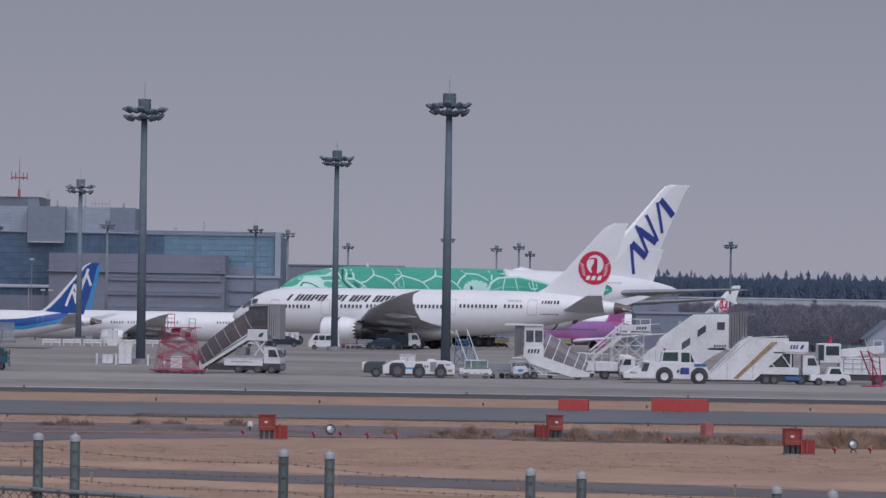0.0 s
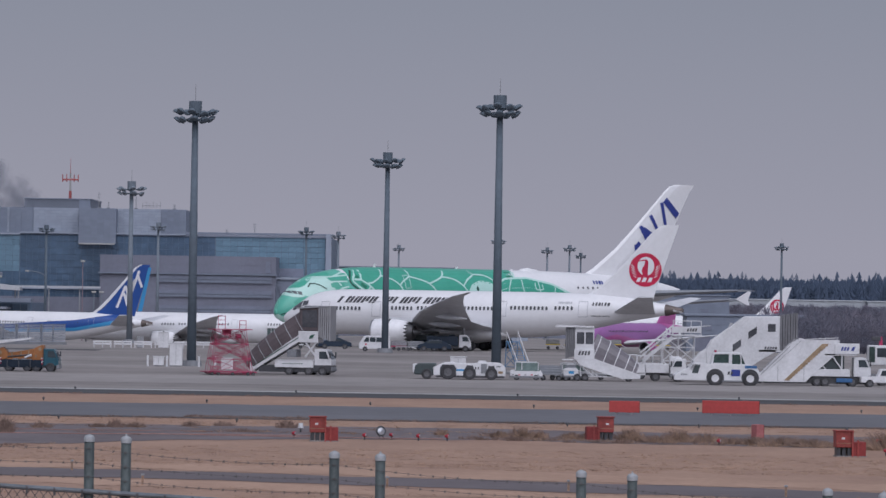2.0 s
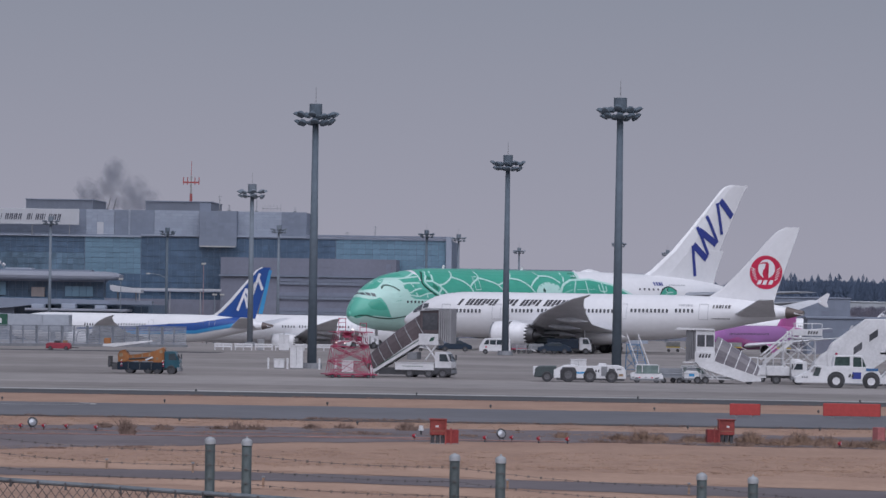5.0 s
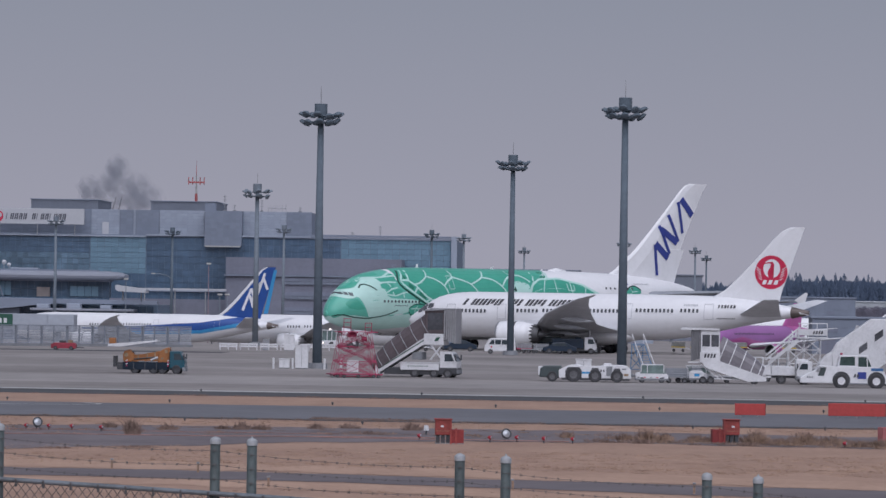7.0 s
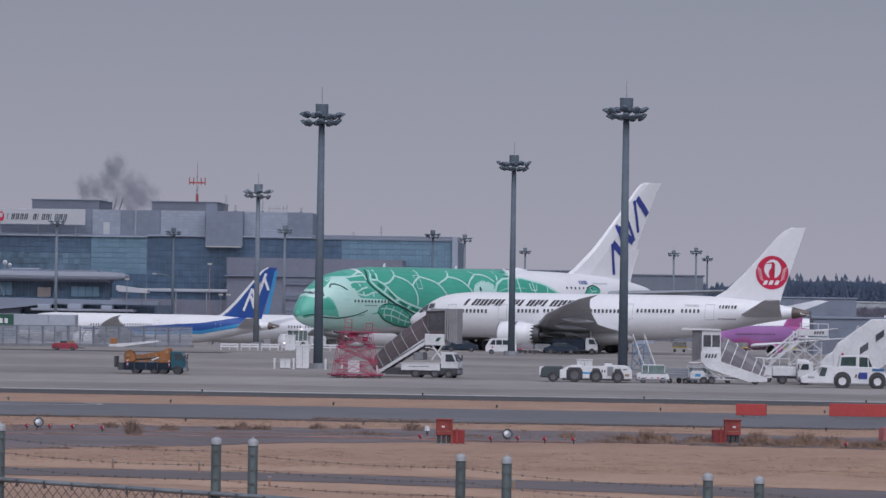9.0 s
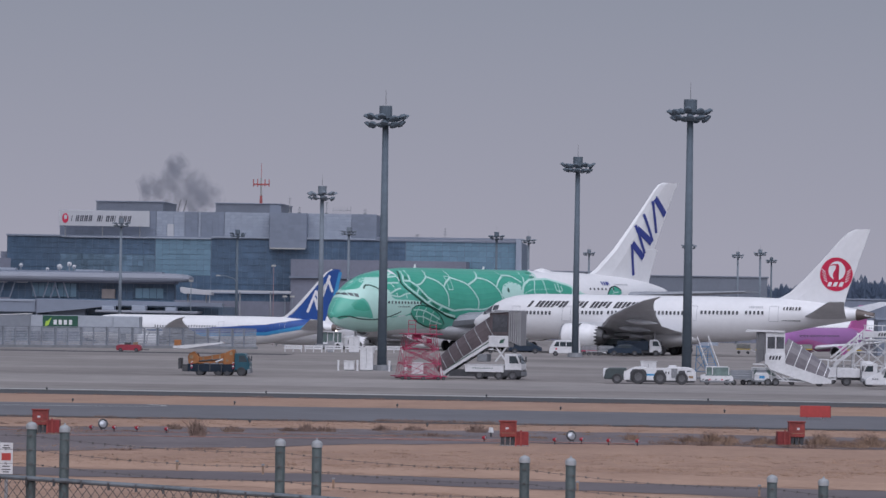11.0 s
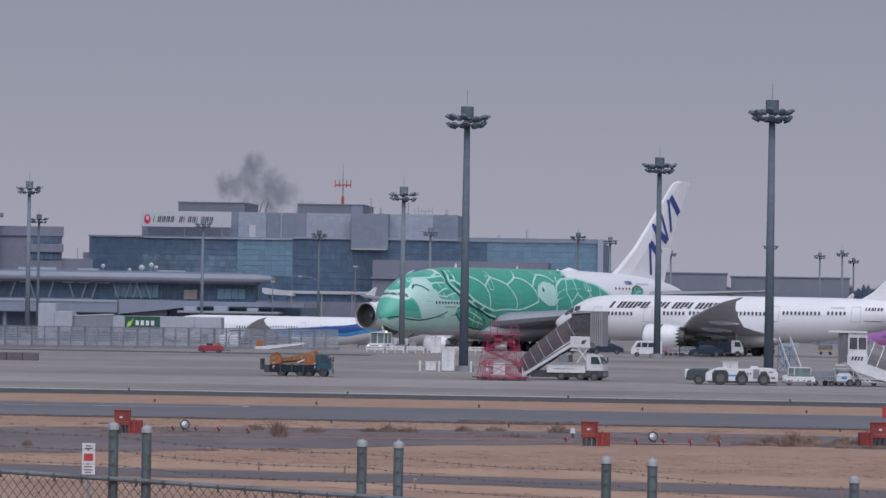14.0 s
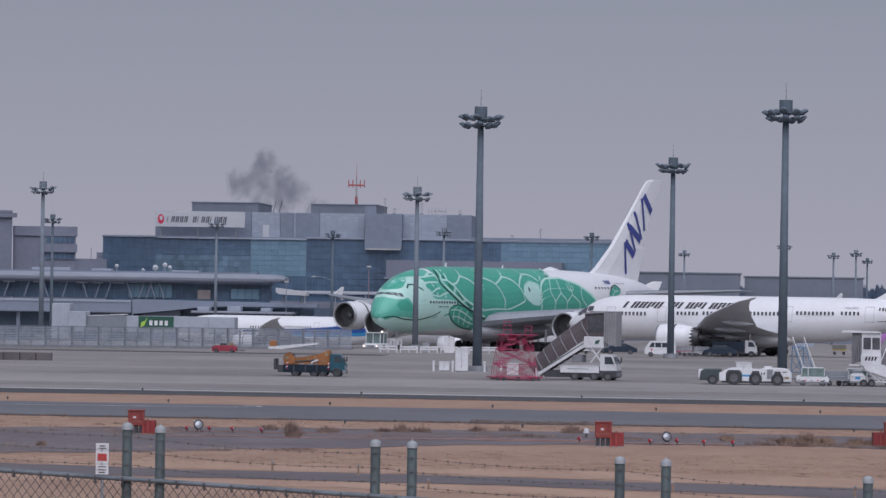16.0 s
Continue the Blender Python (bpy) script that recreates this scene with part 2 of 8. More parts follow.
def wheel(ob_name, x, y, z, r, w, parent, hub=None):
    t = part(ob_name, lathe([(-w / 2, r * 0.55), (-w / 2, r * 0.9), (-w * 0.35, r), (w * 0.35, r), (w / 2, r * 0.9), (w / 2, r * 0.55)], 20, cap=True), rubber, parent)
    t.matrix_local = pose(x, y, z, 0, 0, 90)
    h = part("rim", lathe([(-w / 2 - 0.03, r * 0.16), (-w / 2 - 0.008, r * 0.22), (-w / 2 - 0.008, r * 0.44), (-w / 2 - 0.02, r * 0.54), (w / 2 + 0.02, r * 0.54), (w / 2 + 0.008, r * 0.44), (w / 2 + 0.008, r * 0.22), (w / 2 + 0.03, r * 0.16)], 16, cap=True), hub or rim_grey, t)
    return t


def smoothstep(a, b, x):
    k = min(1, max(0, (x - a) / (b - a)))
    return k * k * (3 - 2 * k)


def spline(xs, ys, x):
    """Smooth monotone curve through points."""
    if x <= xs[0]:
        return ys[0]
    if x >= xs[-1]:
        return ys[-1]
    i = max(k for k in range(len(xs) - 1) if xs[k] <= x)
    h = [xs[k + 1] - xs[k] for k in range(len(xs) - 1)]
    d = [(ys[k + 1] - ys[k]) / h[k] for k in range(len(h))]

    def slope(k):
        if k == 0:
            return d[0]
        if k == len(xs) - 1:
            return d[-1]
        return 0 if d[k - 1] * d[k] <= 0 else 2 * d[k - 1] * d[k] / (d[k - 1] + d[k])
    u = (x - xs[i]) / h[i]
    return (ys[i] * (1 + 2 * u) * (1 - u) ** 2 + slope(i) * h[i] * u * (1 - u) ** 2
            + ys[i + 1] * u * u * (3 - 2 * u) + slope(i + 1) * h[i] * u * u * (u - 1))


# ---------- ground ----------
def lie(y):
    """Height of the ground: a bank under the camera, flat airfield, and an apron that falls away behind."""
    return 4.0 * (1 - smoothstep(4, 75, y)) - 0.108 * smoothstep(480, 560, y) - 0.545 * smoothstep(585, 604, y) - 3.75 * smoothstep(660, 880, y)


def strip(name, x0, x1, y0, y1, up, material, label, kind="structure", ny=24, nx=2, wob=0.0, seed=0, taper=0.0):
    bm = bmesh.new()
    rng = random.Random(seed)
    xs = [x0 + (x1 - x0) * i / nx for i in range(nx + 1)]
    def edge(q):
        return [wob * (0.45 * math.sin(0.33 * x + q) + 0.35 * math.sin(0.91 * x + 2.3 * q) + 0.22 * math.sin(2.3 * x + 5.1 * q) + rng.uniform(-0.16, 0.16)) for x in xs]
    e0, e1 = edge(seed * 1.7), edge(seed * 2.9 + 1)
    e0 = [e + taper * smoothstep(0.35, 1, i / nx) for i, e in enumerate(e0)]
    rows = []
    for j in range(ny + 1):
        f = j / ny
        rows.append([bm.verts.new((x, y0 + (y1 - y0) * f + e0[i] * (1 - f) + e1[i] * f, lie(y0 + (y1 - y0) * f) + up)) for i, x in enumerate(xs)])
    for a, b in zip(rows, rows[1:]):
        for i in range(nx):
            bm.faces.new((a[i], a[i + 1], b[i + 1], b[i]))
    return tagged(part(name, bm, material), label, "", "", kind)


def ground_sheet():
    ys = [-400, -60, 0, 4] + [4 + 71 * i / 16 for i in range(1, 17)] + [100, 200, 300, 480] + [480 + 5 * i for i in range(1, 49)] + [720 + 15 * i for i in range(1, 12)] + [1200, 2000, 4600]
    bm = bmesh.new()
    rows = [[bm.verts.new((x, y, lie(y))) for x in (-2500, -300, -60, 0, 60, 300, 2500)] for y in ys]
    for a, b in zip(rows, rows[1:]):
        for i in range(6):
            bm.faces.new((a[i], a[i + 1], b[i + 1], b[i]))
    return tagged(part("ground", bm, tan_grass), "dry tan winter grass ground of the airfield", "ground", "", "structure")


ground_sheet()
W0, W1 = -400, 400
strip("apron", W0, W1, 288.5, 1500, 0.010, concrete, "pale grey concrete apron with stains", ny=220)
strip("shoulder", W0, W1, 272.5, 285.5, 0.012, dark_asphalt, "dark asphalt shoulder along the apron", ny=2, nx=700, wob=0.4, seed=1)
strip("fence_footing", -118, -44, 500, 514, 0.02, dark_asphalt, "dark asphalt strip before the blast fence", ny=2, nx=120, wob=0.5, seed=6)
strip("scrub_ground", 44, 600, 888, 1630, 0.02, scrub_soil, "dark winter scrub ground beyond the apron", ny=24)
strip("edge_line", W0, W1, 285.5, 288.5, 0.014, line_white, "worn pale line along the apron edge", ny=1)
strip("taxiway", W0, W1, 220.5, 249.5, 0.012, asphalt, "blue-grey asphalt taxiway", ny=2, nx=700, wob=0.5, seed=2)
strip("taxiway_edge", W0, W1, 218.8, 221.6, 0.016, dark_asphalt, "dark asphalt edge of the taxiway", ny=1, nx=700, wob=0.4, seed=9)


def lane(name, xs, near, far, up, material, label, wob, seed):
    """A strip of ground whose two edges wander along x."""
    rng = random.Random(seed)
    bm = bmesh.new()
    prev = None
    for i in range(1001):
        x = xs[0] + (xs[-1] - xs[0]) * i / 1000
        y0, y1 = float(np.interp(x, xs, near)), float(np.interp(x, xs, far))
        w = [wob * (0.5 * math.sin(0.31 * x + q) + 0.35 * math.sin(0.83 * x + 2.3 * q) + 0.25 * math.sin(2.1 * x + 5 * q) + rng.uniform(-0.2, 0.2)) for q in (seed, seed * 2.7 + 1)]
        cur = [bm.verts.new((x, y, lie(y) + up)) for y in (y0 + w[0], y0 * 0.6 + y1 * 0.4, y1 + w[1])]
        if prev:
            for k in range(2):
                bm.faces.new((prev[k], cur[k], cur[k + 1], prev[k + 1]))
        prev = cur
    return tagged(part(name, bm, material), label, "", "", "structure")


VERGE_X = [-90, -60, -34, -28.6, -22.9, -20.6, -18.4, -16.3, -13.4, -8, 0, 5, 17, 60, 90]
VERGE_NEAR = [150, 158, 163, 165, 170, 174, 177.5, 178.8, 184.5, 188, 191, 190, 186.5, 184, 184]
VERGE_FAR = [190, 196, 200, 202, 205, 206, 206.5, 206.8, 207, 207.6, 208, 207.5, 204.5, 203, 203]
lane("dirt_verge", VERGE_X, VERGE_NEAR, VERGE_FAR, 0.012, gravel, "dark bare dirt verge with scattered stones", 1.1, 3)
ROAD_X = [-90, -60, -27, -20, -12, 0, 10, 30, 60]
ROAD_NEAR = [158, 154, 148.5, 146, 144.5, 140, 136, 128, 118]
ROAD_FAR = [166, 162, 155.5, 152.3, 151, 147.5, 143, 135, 125]
lane("service_road", ROAD_X, ROAD_NEAR, ROAD_FAR, 0.012, worn_road, "narrow worn service road through dry grass", 0.6, 4)
lane("worn_strip", ROAD_X, [y + 0.8 for y in ROAD_FAR], [y + 8 for y in ROAD_FAR], 0.010, mown, "paler mown strip of dry grass", 1.2, 5)
lane("worn_strip", ROAD_X, [y - 6 for y in ROAD_NEAR], [y - 1.2 for y in ROAD_NEAR], 0.010, mown, "paler mown strip of dry grass", 1.0, 6)


def taxi_hook():
    """A worn pale turn-off line with a hooked end."""
    bm = bmesh.new()
    pts = [(-41, 241.5), (-36, 242.2), (-32.2, 243.1), (-29.4, 244.0), (-28.2, 245.2), (-28.4, 247.0), (-29.4, 248.6)]
    prev = None
    for (x, y), (p, q) in zip(pts, pts[1:] + [(-30.4, 250)]):
        d = math.hypot(p - x, q - y)
        n = (-(q - y) / d * 0.16, (p - x) / d * 0.3)
        cur = (bm.verts.new((x + n[0], y + n[1], lie(y) + 0.018)), bm.verts.new((x - n[0], y - n[1], lie(y) + 0.018)))
        if prev:
            bm.faces.new((prev[0], prev[1], cur[1], cur[0]))
        prev = cur
    return tagged(part("taxi_line", bm, line_white), "worn pale taxiway line with a hooked end", "", "", "structure")


taxi_hook()
for k, (y, w, m) in enumerate([(297, 14, worn_concrete), (312, 32, pale_concrete), (349, 30, worn_concrete), (386, 7, pale_concrete), (412, 20, worn_concrete), (440, 9, pale_concrete), (470, 26, worn_concrete), (522, 12, worn_concrete)]):
    strip("apron_band", W0, W1, y, y + w, 0.016, m, "worn band across the concrete apron", ny=1, nx=500, wob=0.8, seed=20 + k)


# ---------- aircraft ----------
def resize(ob, k):
    """Scale a whole thing about its own base."""
    done = set()
    for c in ob.children_recursive:
        if c.data.name not in done:
            done.add(c.data.name)
            c.data.transform(Matrix.Scale(k, 4))
        c.location = c.location * k


class Hull:
    """A fuselage from stations of x, bottom, top and half width; x runs aft from the nose."""

    def __init__(self, rows):
        self.x, self.lo, self.hi, self.w = [list(c) for c in zip(*rows)]

    def at(self, x):
        return spline(self.x, self.lo, x), spline(self.x, self.hi, x), spline(self.x, self.w, x)

    def mesh(self, n=48):
        xs = []
        for a, b in zip(self.x, self.x[1:]):
            k = max(2, min(6, int((b - a) / 0.8)))
            xs += [a + (b - a) * i / k for i in range(k)]
        xs.append(self.x[-1])
        rings = []
        for x in xs:
            lo, hi, w = self.at(x)
            c, h = (lo + hi) / 2, (hi - lo) / 2
            rings.append([(x, w * math.sin(k * math.tau / n), c + h * math.cos(k * math.tau / n)) for k in range(n)])
        return loft(rings)

    def side(self, x, z, out=0.03, port=-1):
        lo, hi, w = self.at(x)
        c, h = (lo + hi) / 2, (hi - lo) / 2
        q = max(-0.99999, min(0.99999, (z - c) / h))
        return Vector((x, port * (w + out) * math.sqrt(1 - q * q), c + (h + out) * q))

    def patch(self, xs, los, his, out=0.03, port=-1, step=0.5, rows=8, bm=None):
        """A painted field between two edges, as a thin skin that follows the hull."""
        bm = bm or bmesh.new()
        n = max(2, int((xs[-1] - xs[0]) / step))
        cols = []
        for i in range(n + 1):
            x = xs[0] + (xs[-1] - xs[0]) * i / n
            a, b = np.interp(x, xs, los), np.interp(x, xs, his)
            lo, hi, w = self.at(x)
            a, b = max(a, lo + 0.0001), min(b, hi - 0.0001)
            cols.append([bm.verts.new(self.side(x, a + (b - a) * (0.5 - 0.5 * math.cos(math.pi * k / rows)), out, port)) for k in range(rows + 1)])
        for a, b in zip(cols, cols[1:]):
            for k in range(rows):
                bm.faces.new((a[k], b[k], b[k + 1], a[k + 1]) if port < 0 else (a[k], a[k + 1], b[k + 1], b[k]))
        return bm

    def stroke(self, pts, width, out=0.05, port=-1, bm=None, step=0.4, smooth=True):
        """A painted line along points of (x, z)."""
        bm = bm or bmesh.new()
        p = []
        m = len(pts)
        for i in range(m - 1):
            a, b = pts[i], pts[i + 1]
            z, c = pts[max(0, i - 1)], pts[min(m - 1, i + 2)]
            k = max(1, int(math.dist(a, b) / step))
            for j in range(k):
                u = j / k
                if smooth:
                    p.append(tuple(0.5 * (2 * a[q] + (b[q] - z[q]) * u + (2 * z[q] - 5 * a[q] + 4 * b[q] - c[q]) * u * u + (3 * a[q] - z[q] - 3 * b[q] + c[q]) * u ** 3) for q in (0, 1)))
                else:
                    p.append(tuple(a[q] + (b[q] - a[q]) * u for q in (0, 1)))
        p.append(pts[-1])
        prev = None
        for i, (x, z) in enumerate(p):
            a, b = p[max(0, i - 1)], p[min(len(p) - 1, i + 1)]
            d = math.dist(a, b) or 1
            nx, nz = -(b[1] - a[1]) / d * width / 2, (b[0] - a[0]) / d * width / 2
            cur = (bm.verts.new(self.side(x + nx, z + nz, out, port)), bm.verts.new(self.side(x - nx, z - nz, out, port)))
            if prev:
                bm.faces.new((prev[0], prev[1], cur[1], cur[0]) if port < 0 else (prev[0], cur[0], cur[1], prev[1]))
            prev = cur
        return bm

    def window_row(self, runs, z, parent, w=0.28, h=0.46, out=0.035, port=-1):
        """Cabin windows, each an object of its own on one shared mesh."""
        me = None
        for x0, x1, pitch in runs:
            x = x0
            while x <= x1:
                p = self.side(x, z, out, port)
                up = (self.side(x, z + 0.2, out, port) - self.side(x, z - 0.2, out, port)).normalized()
                fore = (self.side(x + 0.2, z, out, port) - self.side(x - 0.2, z, out, port)).normalized() * -port
                if me is None:
                    o = part("cabin_window", box(-w / 2, w / 2, -h / 2, h / 2, -0.02, 0.004, min(w, h) * 0.28), window_dark, parent)
                    me = o.data
                else:
                    o = new("cabin_window", me)
                    o.parent = parent
                n = fore.cross(up).normalized()
                o.matrix_local = Matrix.Translation(p) @ Matrix((fore, up, n)).transposed().to_4x4()
                x += pitch

    def windows(self, runs, z, w=0.28, h=0.46, bm=None, out=0.035, port=-1):
        bm = bm or bmesh.new()
        for x0, x1, pitch in runs:
            x = x0
            while x <= x1:
                pts = [(x - w / 2, z - h * 0.3), (x - w * 0.3, z - h / 2), (x + w * 0.3, z - h / 2), (x + w / 2, z - h * 0.3), (x + w / 2, z + h * 0.3), (x + w * 0.3, z + h / 2), (x - w * 0.3, z + h / 2), (x - w / 2, z + h * 0.3)]
                vs = [bm.verts.new(self.side(a, b, out, port)) for a, b in pts]
                bm.faces.new(vs if port < 0 else vs[::-1])
                x += pitch
        return bm

    def door(self, x, z0, z1, w, parent, material, label="closed cabin door"):
        bm = bmesh.new()
        for pts in ([(x - w / 2, z0), (x - w / 2, z1)], [(x + w / 2, z0), (x + w / 2, z1)], [(x - w / 2, z1), (x + w / 2, z1)], [(x - w / 2, z0), (x + w / 2, z0)]):
            self.stroke(pts, 0.055, 0.045, bm=bm, smooth=False)
        return part("door", bm, material, parent, label)


def foil(y, x, chord, z, thick, up=0.0):
    pts = [(0, 0), (0.03, 0.32), (0.12, 0.5), (0.35, 0.55), (0.65, 0.36), (1, 0.02), (1, -0.02), (0.65, -0.26), (0.35, -0.42), (0.12, -0.4), (0.03, -0.26)]
    return [(x + chord * a, y, z + chord * thick * b + up * a) for a, b in pts]


def wing(name, rows, parent, material, side=-1, label=""):
    rings = [foil(side * y, x, c, z, t) for y, x, c, z, t in rows]
    bm = loft(rings)
    bmesh.ops.recalc_face_normals(bm, faces=bm.faces)
    return part(name, bm, material, parent, label, smooth=False)


def upright(rows, parent, material, name="fin", thick=0.1):
    """A fin from rows of z, leading edge x, trailing edge x."""
    rings = []
    for z, a, b in rows:
        c = b - a
        t = min(c * thick, 0.9) / 2
        rings.append([(a, 0, z), (a + 0.06 * c, t * 0.6, z), (a + 0.3 * c, t, z), (a + 0.7 * c, t * 0.6, z), (b, 0.02, z), (b, -0.02, z), (a + 0.7 * c, -t * 0.6, z), (a + 0.3 * c, -t, z), (a + 0.06 * c, -t * 0.6, z)])
    bm = loft(rings)
    bmesh.ops.recalc_face_normals(bm, faces=bm.faces)
    return part(name, bm, material, parent, smooth=False)


def fin_half(rows, x, z, thick=0.1):
    zs = [r[0] for r in rows]
    a, b = np.interp(z, zs, [r[1] for r in rows]), np.interp(z, zs, [r[2] for r in rows])
    c = b - a
    t = min(c * thick, 0.9) / 2
    return float(np.interp((x - a) / c, [0, 0.06, 0.3, 0.7, 1], [0, 0.6 * t, t, 0.6 * t, 0.02]))


def fin_plate(rows, pts, parent, name, material, out=0.04, label=""):
    """A flat painted shape on the port face of a fin, from an outline of (x, z)."""
    bm = bmesh.new()
    bm.faces.new([bm.verts.new((x, -fin_half(rows, x, z) - out, z)) for x, z in pts])
    bmesh.ops.triangulate(bm, faces=bm.faces)
    for _ in range(2):
        bmesh.ops.subdivide_edges(bm, edges=[e for e in bm.edges if e.calc_length() > 0.35], cuts=1)
        bmesh.ops.triangulate(bm, faces=bm.faces)
    for v in bm.verts:
        v.co.y = -fin_half(rows, v.co.x, v.co.z) - out
    bmesh.ops.recalc_face_normals(bm, faces=bm.faces)
    if sum(f.normal.y for f in bm.faces) > 0:
        bmesh.ops.reverse_faces(bm, faces=bm.faces)
    return part(name, bm, material, parent, label)


def engine(x, y, z, r, length, parent, chevrons=True, shell=None, core=True):
    e = part("engine", lathe([(0.25, r * 0.87), (0.08, r * 0.89), (0, r * 0.935), (0.06, r * 0.97), (0.25, r * 0.99), (length * 0.18, r * 1.03), (length * 0.40, r * 1.03), (length * 0.62, r * 0.97), (length * 0.80, r * 0.86), (length * 0.80, r * 0.80), (length * 0.5, r * 0.8)], 36), shell or nacelle_white, parent, "rounded engine nacelle", True)
    e.matrix_local = pose(x, y, z)
    part("inlet_lip", lathe([(0.30, r * 0.855), (0.07, r * 0.885), (-0.015, r * 0.93), (0.05, r * 0.985), (0.28, r * 1.0)], 36), bare_metal, e, "bare metal inlet lip", True)
    part("fan", lathe([(0.9, 0.01), (1.1, r * 0.25), (1.35, r * 0.30), (1.4, r * 0.84)], 36), dark_metal, e, "dark fan inside the inlet")
    part("seam", lathe([(length * 0.41, r * 1.03), (length * 0.41, r * 1.042), (length * 0.45, r * 1.04), (length * 0.45, r * 1.02)], 36), black, e)
    part("inlet_duct", lathe([(1.42, r * 0.84), (0.8, r * 0.845), (0.22, r * 0.862)], 36), dark_metal, e, "dark inlet duct", True)
    if core:
        part("core_nozzle", lathe([(length * 0.6, r * 0.74), (length * 0.86, r * 0.66), (length * 0.98, r * 0.52), (length * 0.98, r * 0.40), (length * 0.98, r * 0.30), (length * 1.2, 0.04)], 28), dark_metal, e, "dark hot-section nozzle and plug")
    if chevrons:
        bm = bmesh.new()
        n = 18
        for k in range(n):
            t0, t1, tm = k * math.tau / n, (k + 1) * math.tau / n, (k + 0.5) * math.tau / n
            f = lambda t, q, xx: bm.verts.new((xx, q * math.cos(t), q * math.sin(t)))
            bm.faces.new((f(t0, r * 0.865, length * 0.795), f(t1, r * 0.865, length * 0.795), f(tm, r * 0.80, length * 0.88)))
        part("chevron_edge", bm, nacelle_white, e, "saw-toothed trailing edge")
    return e


def pylon(x0, x1, y, z0, z1, parent):
    bm = loft([[(x0, y - 0.05, z0), (x0 + 1, y - 0.3, z0), (x1, y - 0.25, z0 + 0.2), (x1 + 1.6, y, z0 + 0.5), (x1, y + 0.25, z0 + 0.2), (x0 + 1, y + 0.3, z0)],
               [(x0 + 1.2, y - 0.05, z1), (x0 + 2, y - 0.25, z1), (x1, y - 0.22, z1), (x1 + 1.4, y, z1), (x1, y + 0.22, z1), (x0 + 2, y + 0.25, z1)]])
    return part("pylon", bm, wing_grey, parent)


def gear(x, y, z_top, r, parent, pairs, wide):
    g = part("landing_gear", tube((x, y, r), (x, y, z_top), 0.16, 0.2), bare_metal, parent, "landing gear leg with wheels")
    for dx in pairs:
        for dy in (-wide / 2, wide / 2):
            wheel("tyre", x + dx, y + dy, r, r, 0.42, g)
    return g


def bars_on_hull(hull, x, z, h, count, pitch, parent, material, slant=0.25, stroke_w=0.16, gaps=(), name="lettering", label=""):
    """Unreadable or withheld lettering as plain slanted bars."""
    for k in range(count):
        if k in gaps:
            continue
        a = x + k * pitch
        w = pitch * (0.5 + 0.13 * (k % 3))
        bm = hull.patch([a, a + 0.001 + w], [z, z], [z + h, z + h], 0.045, rows=3, step=w)
        for v in bm.verts:
            v.co.x += (v.co.z - z) * slant
        part("letter_bar", bm, material, parent, label)


cone_brown = mat("brown_bare_metal", (0.17, 0.14, 0.13), 0.45, 0.4, vary=0.15)
HULL_787 = [(0, 3.85, 4.05, 0.12), (0.35, 3.35, 4.55, 0.65), (1.2, 2.85, 5.15, 1.2), (2.6, 2.4, 6.15, 1.85), (4.5, 2.1, 7.2, 2.4), (7, 1.92, 7.75, 2.75), (10, 1.86, 7.92, 2.88),
            (34, 1.86, 7.9, 2.88), (39, 2.15, 7.88, 2.82), (44, 3.1, 7.75, 2.4), (49, 4.15, 7.35, 1.65), (53, 4.85, 6.75, 0.95), (55.6, 5.3, 6.2, 0.5), (56.7, 5.45, 5.95, 0.28)]
FIN_787 = [(7.2, 42.6, 52.6), (8.6, 45.1, 53.0), (10.5, 47.2, 53.7), (13, 49.6, 54.6), (15.5, 51.9, 55.5), (16.4, 52.9, 55.8), (16.9, 54.0, 56.0)]


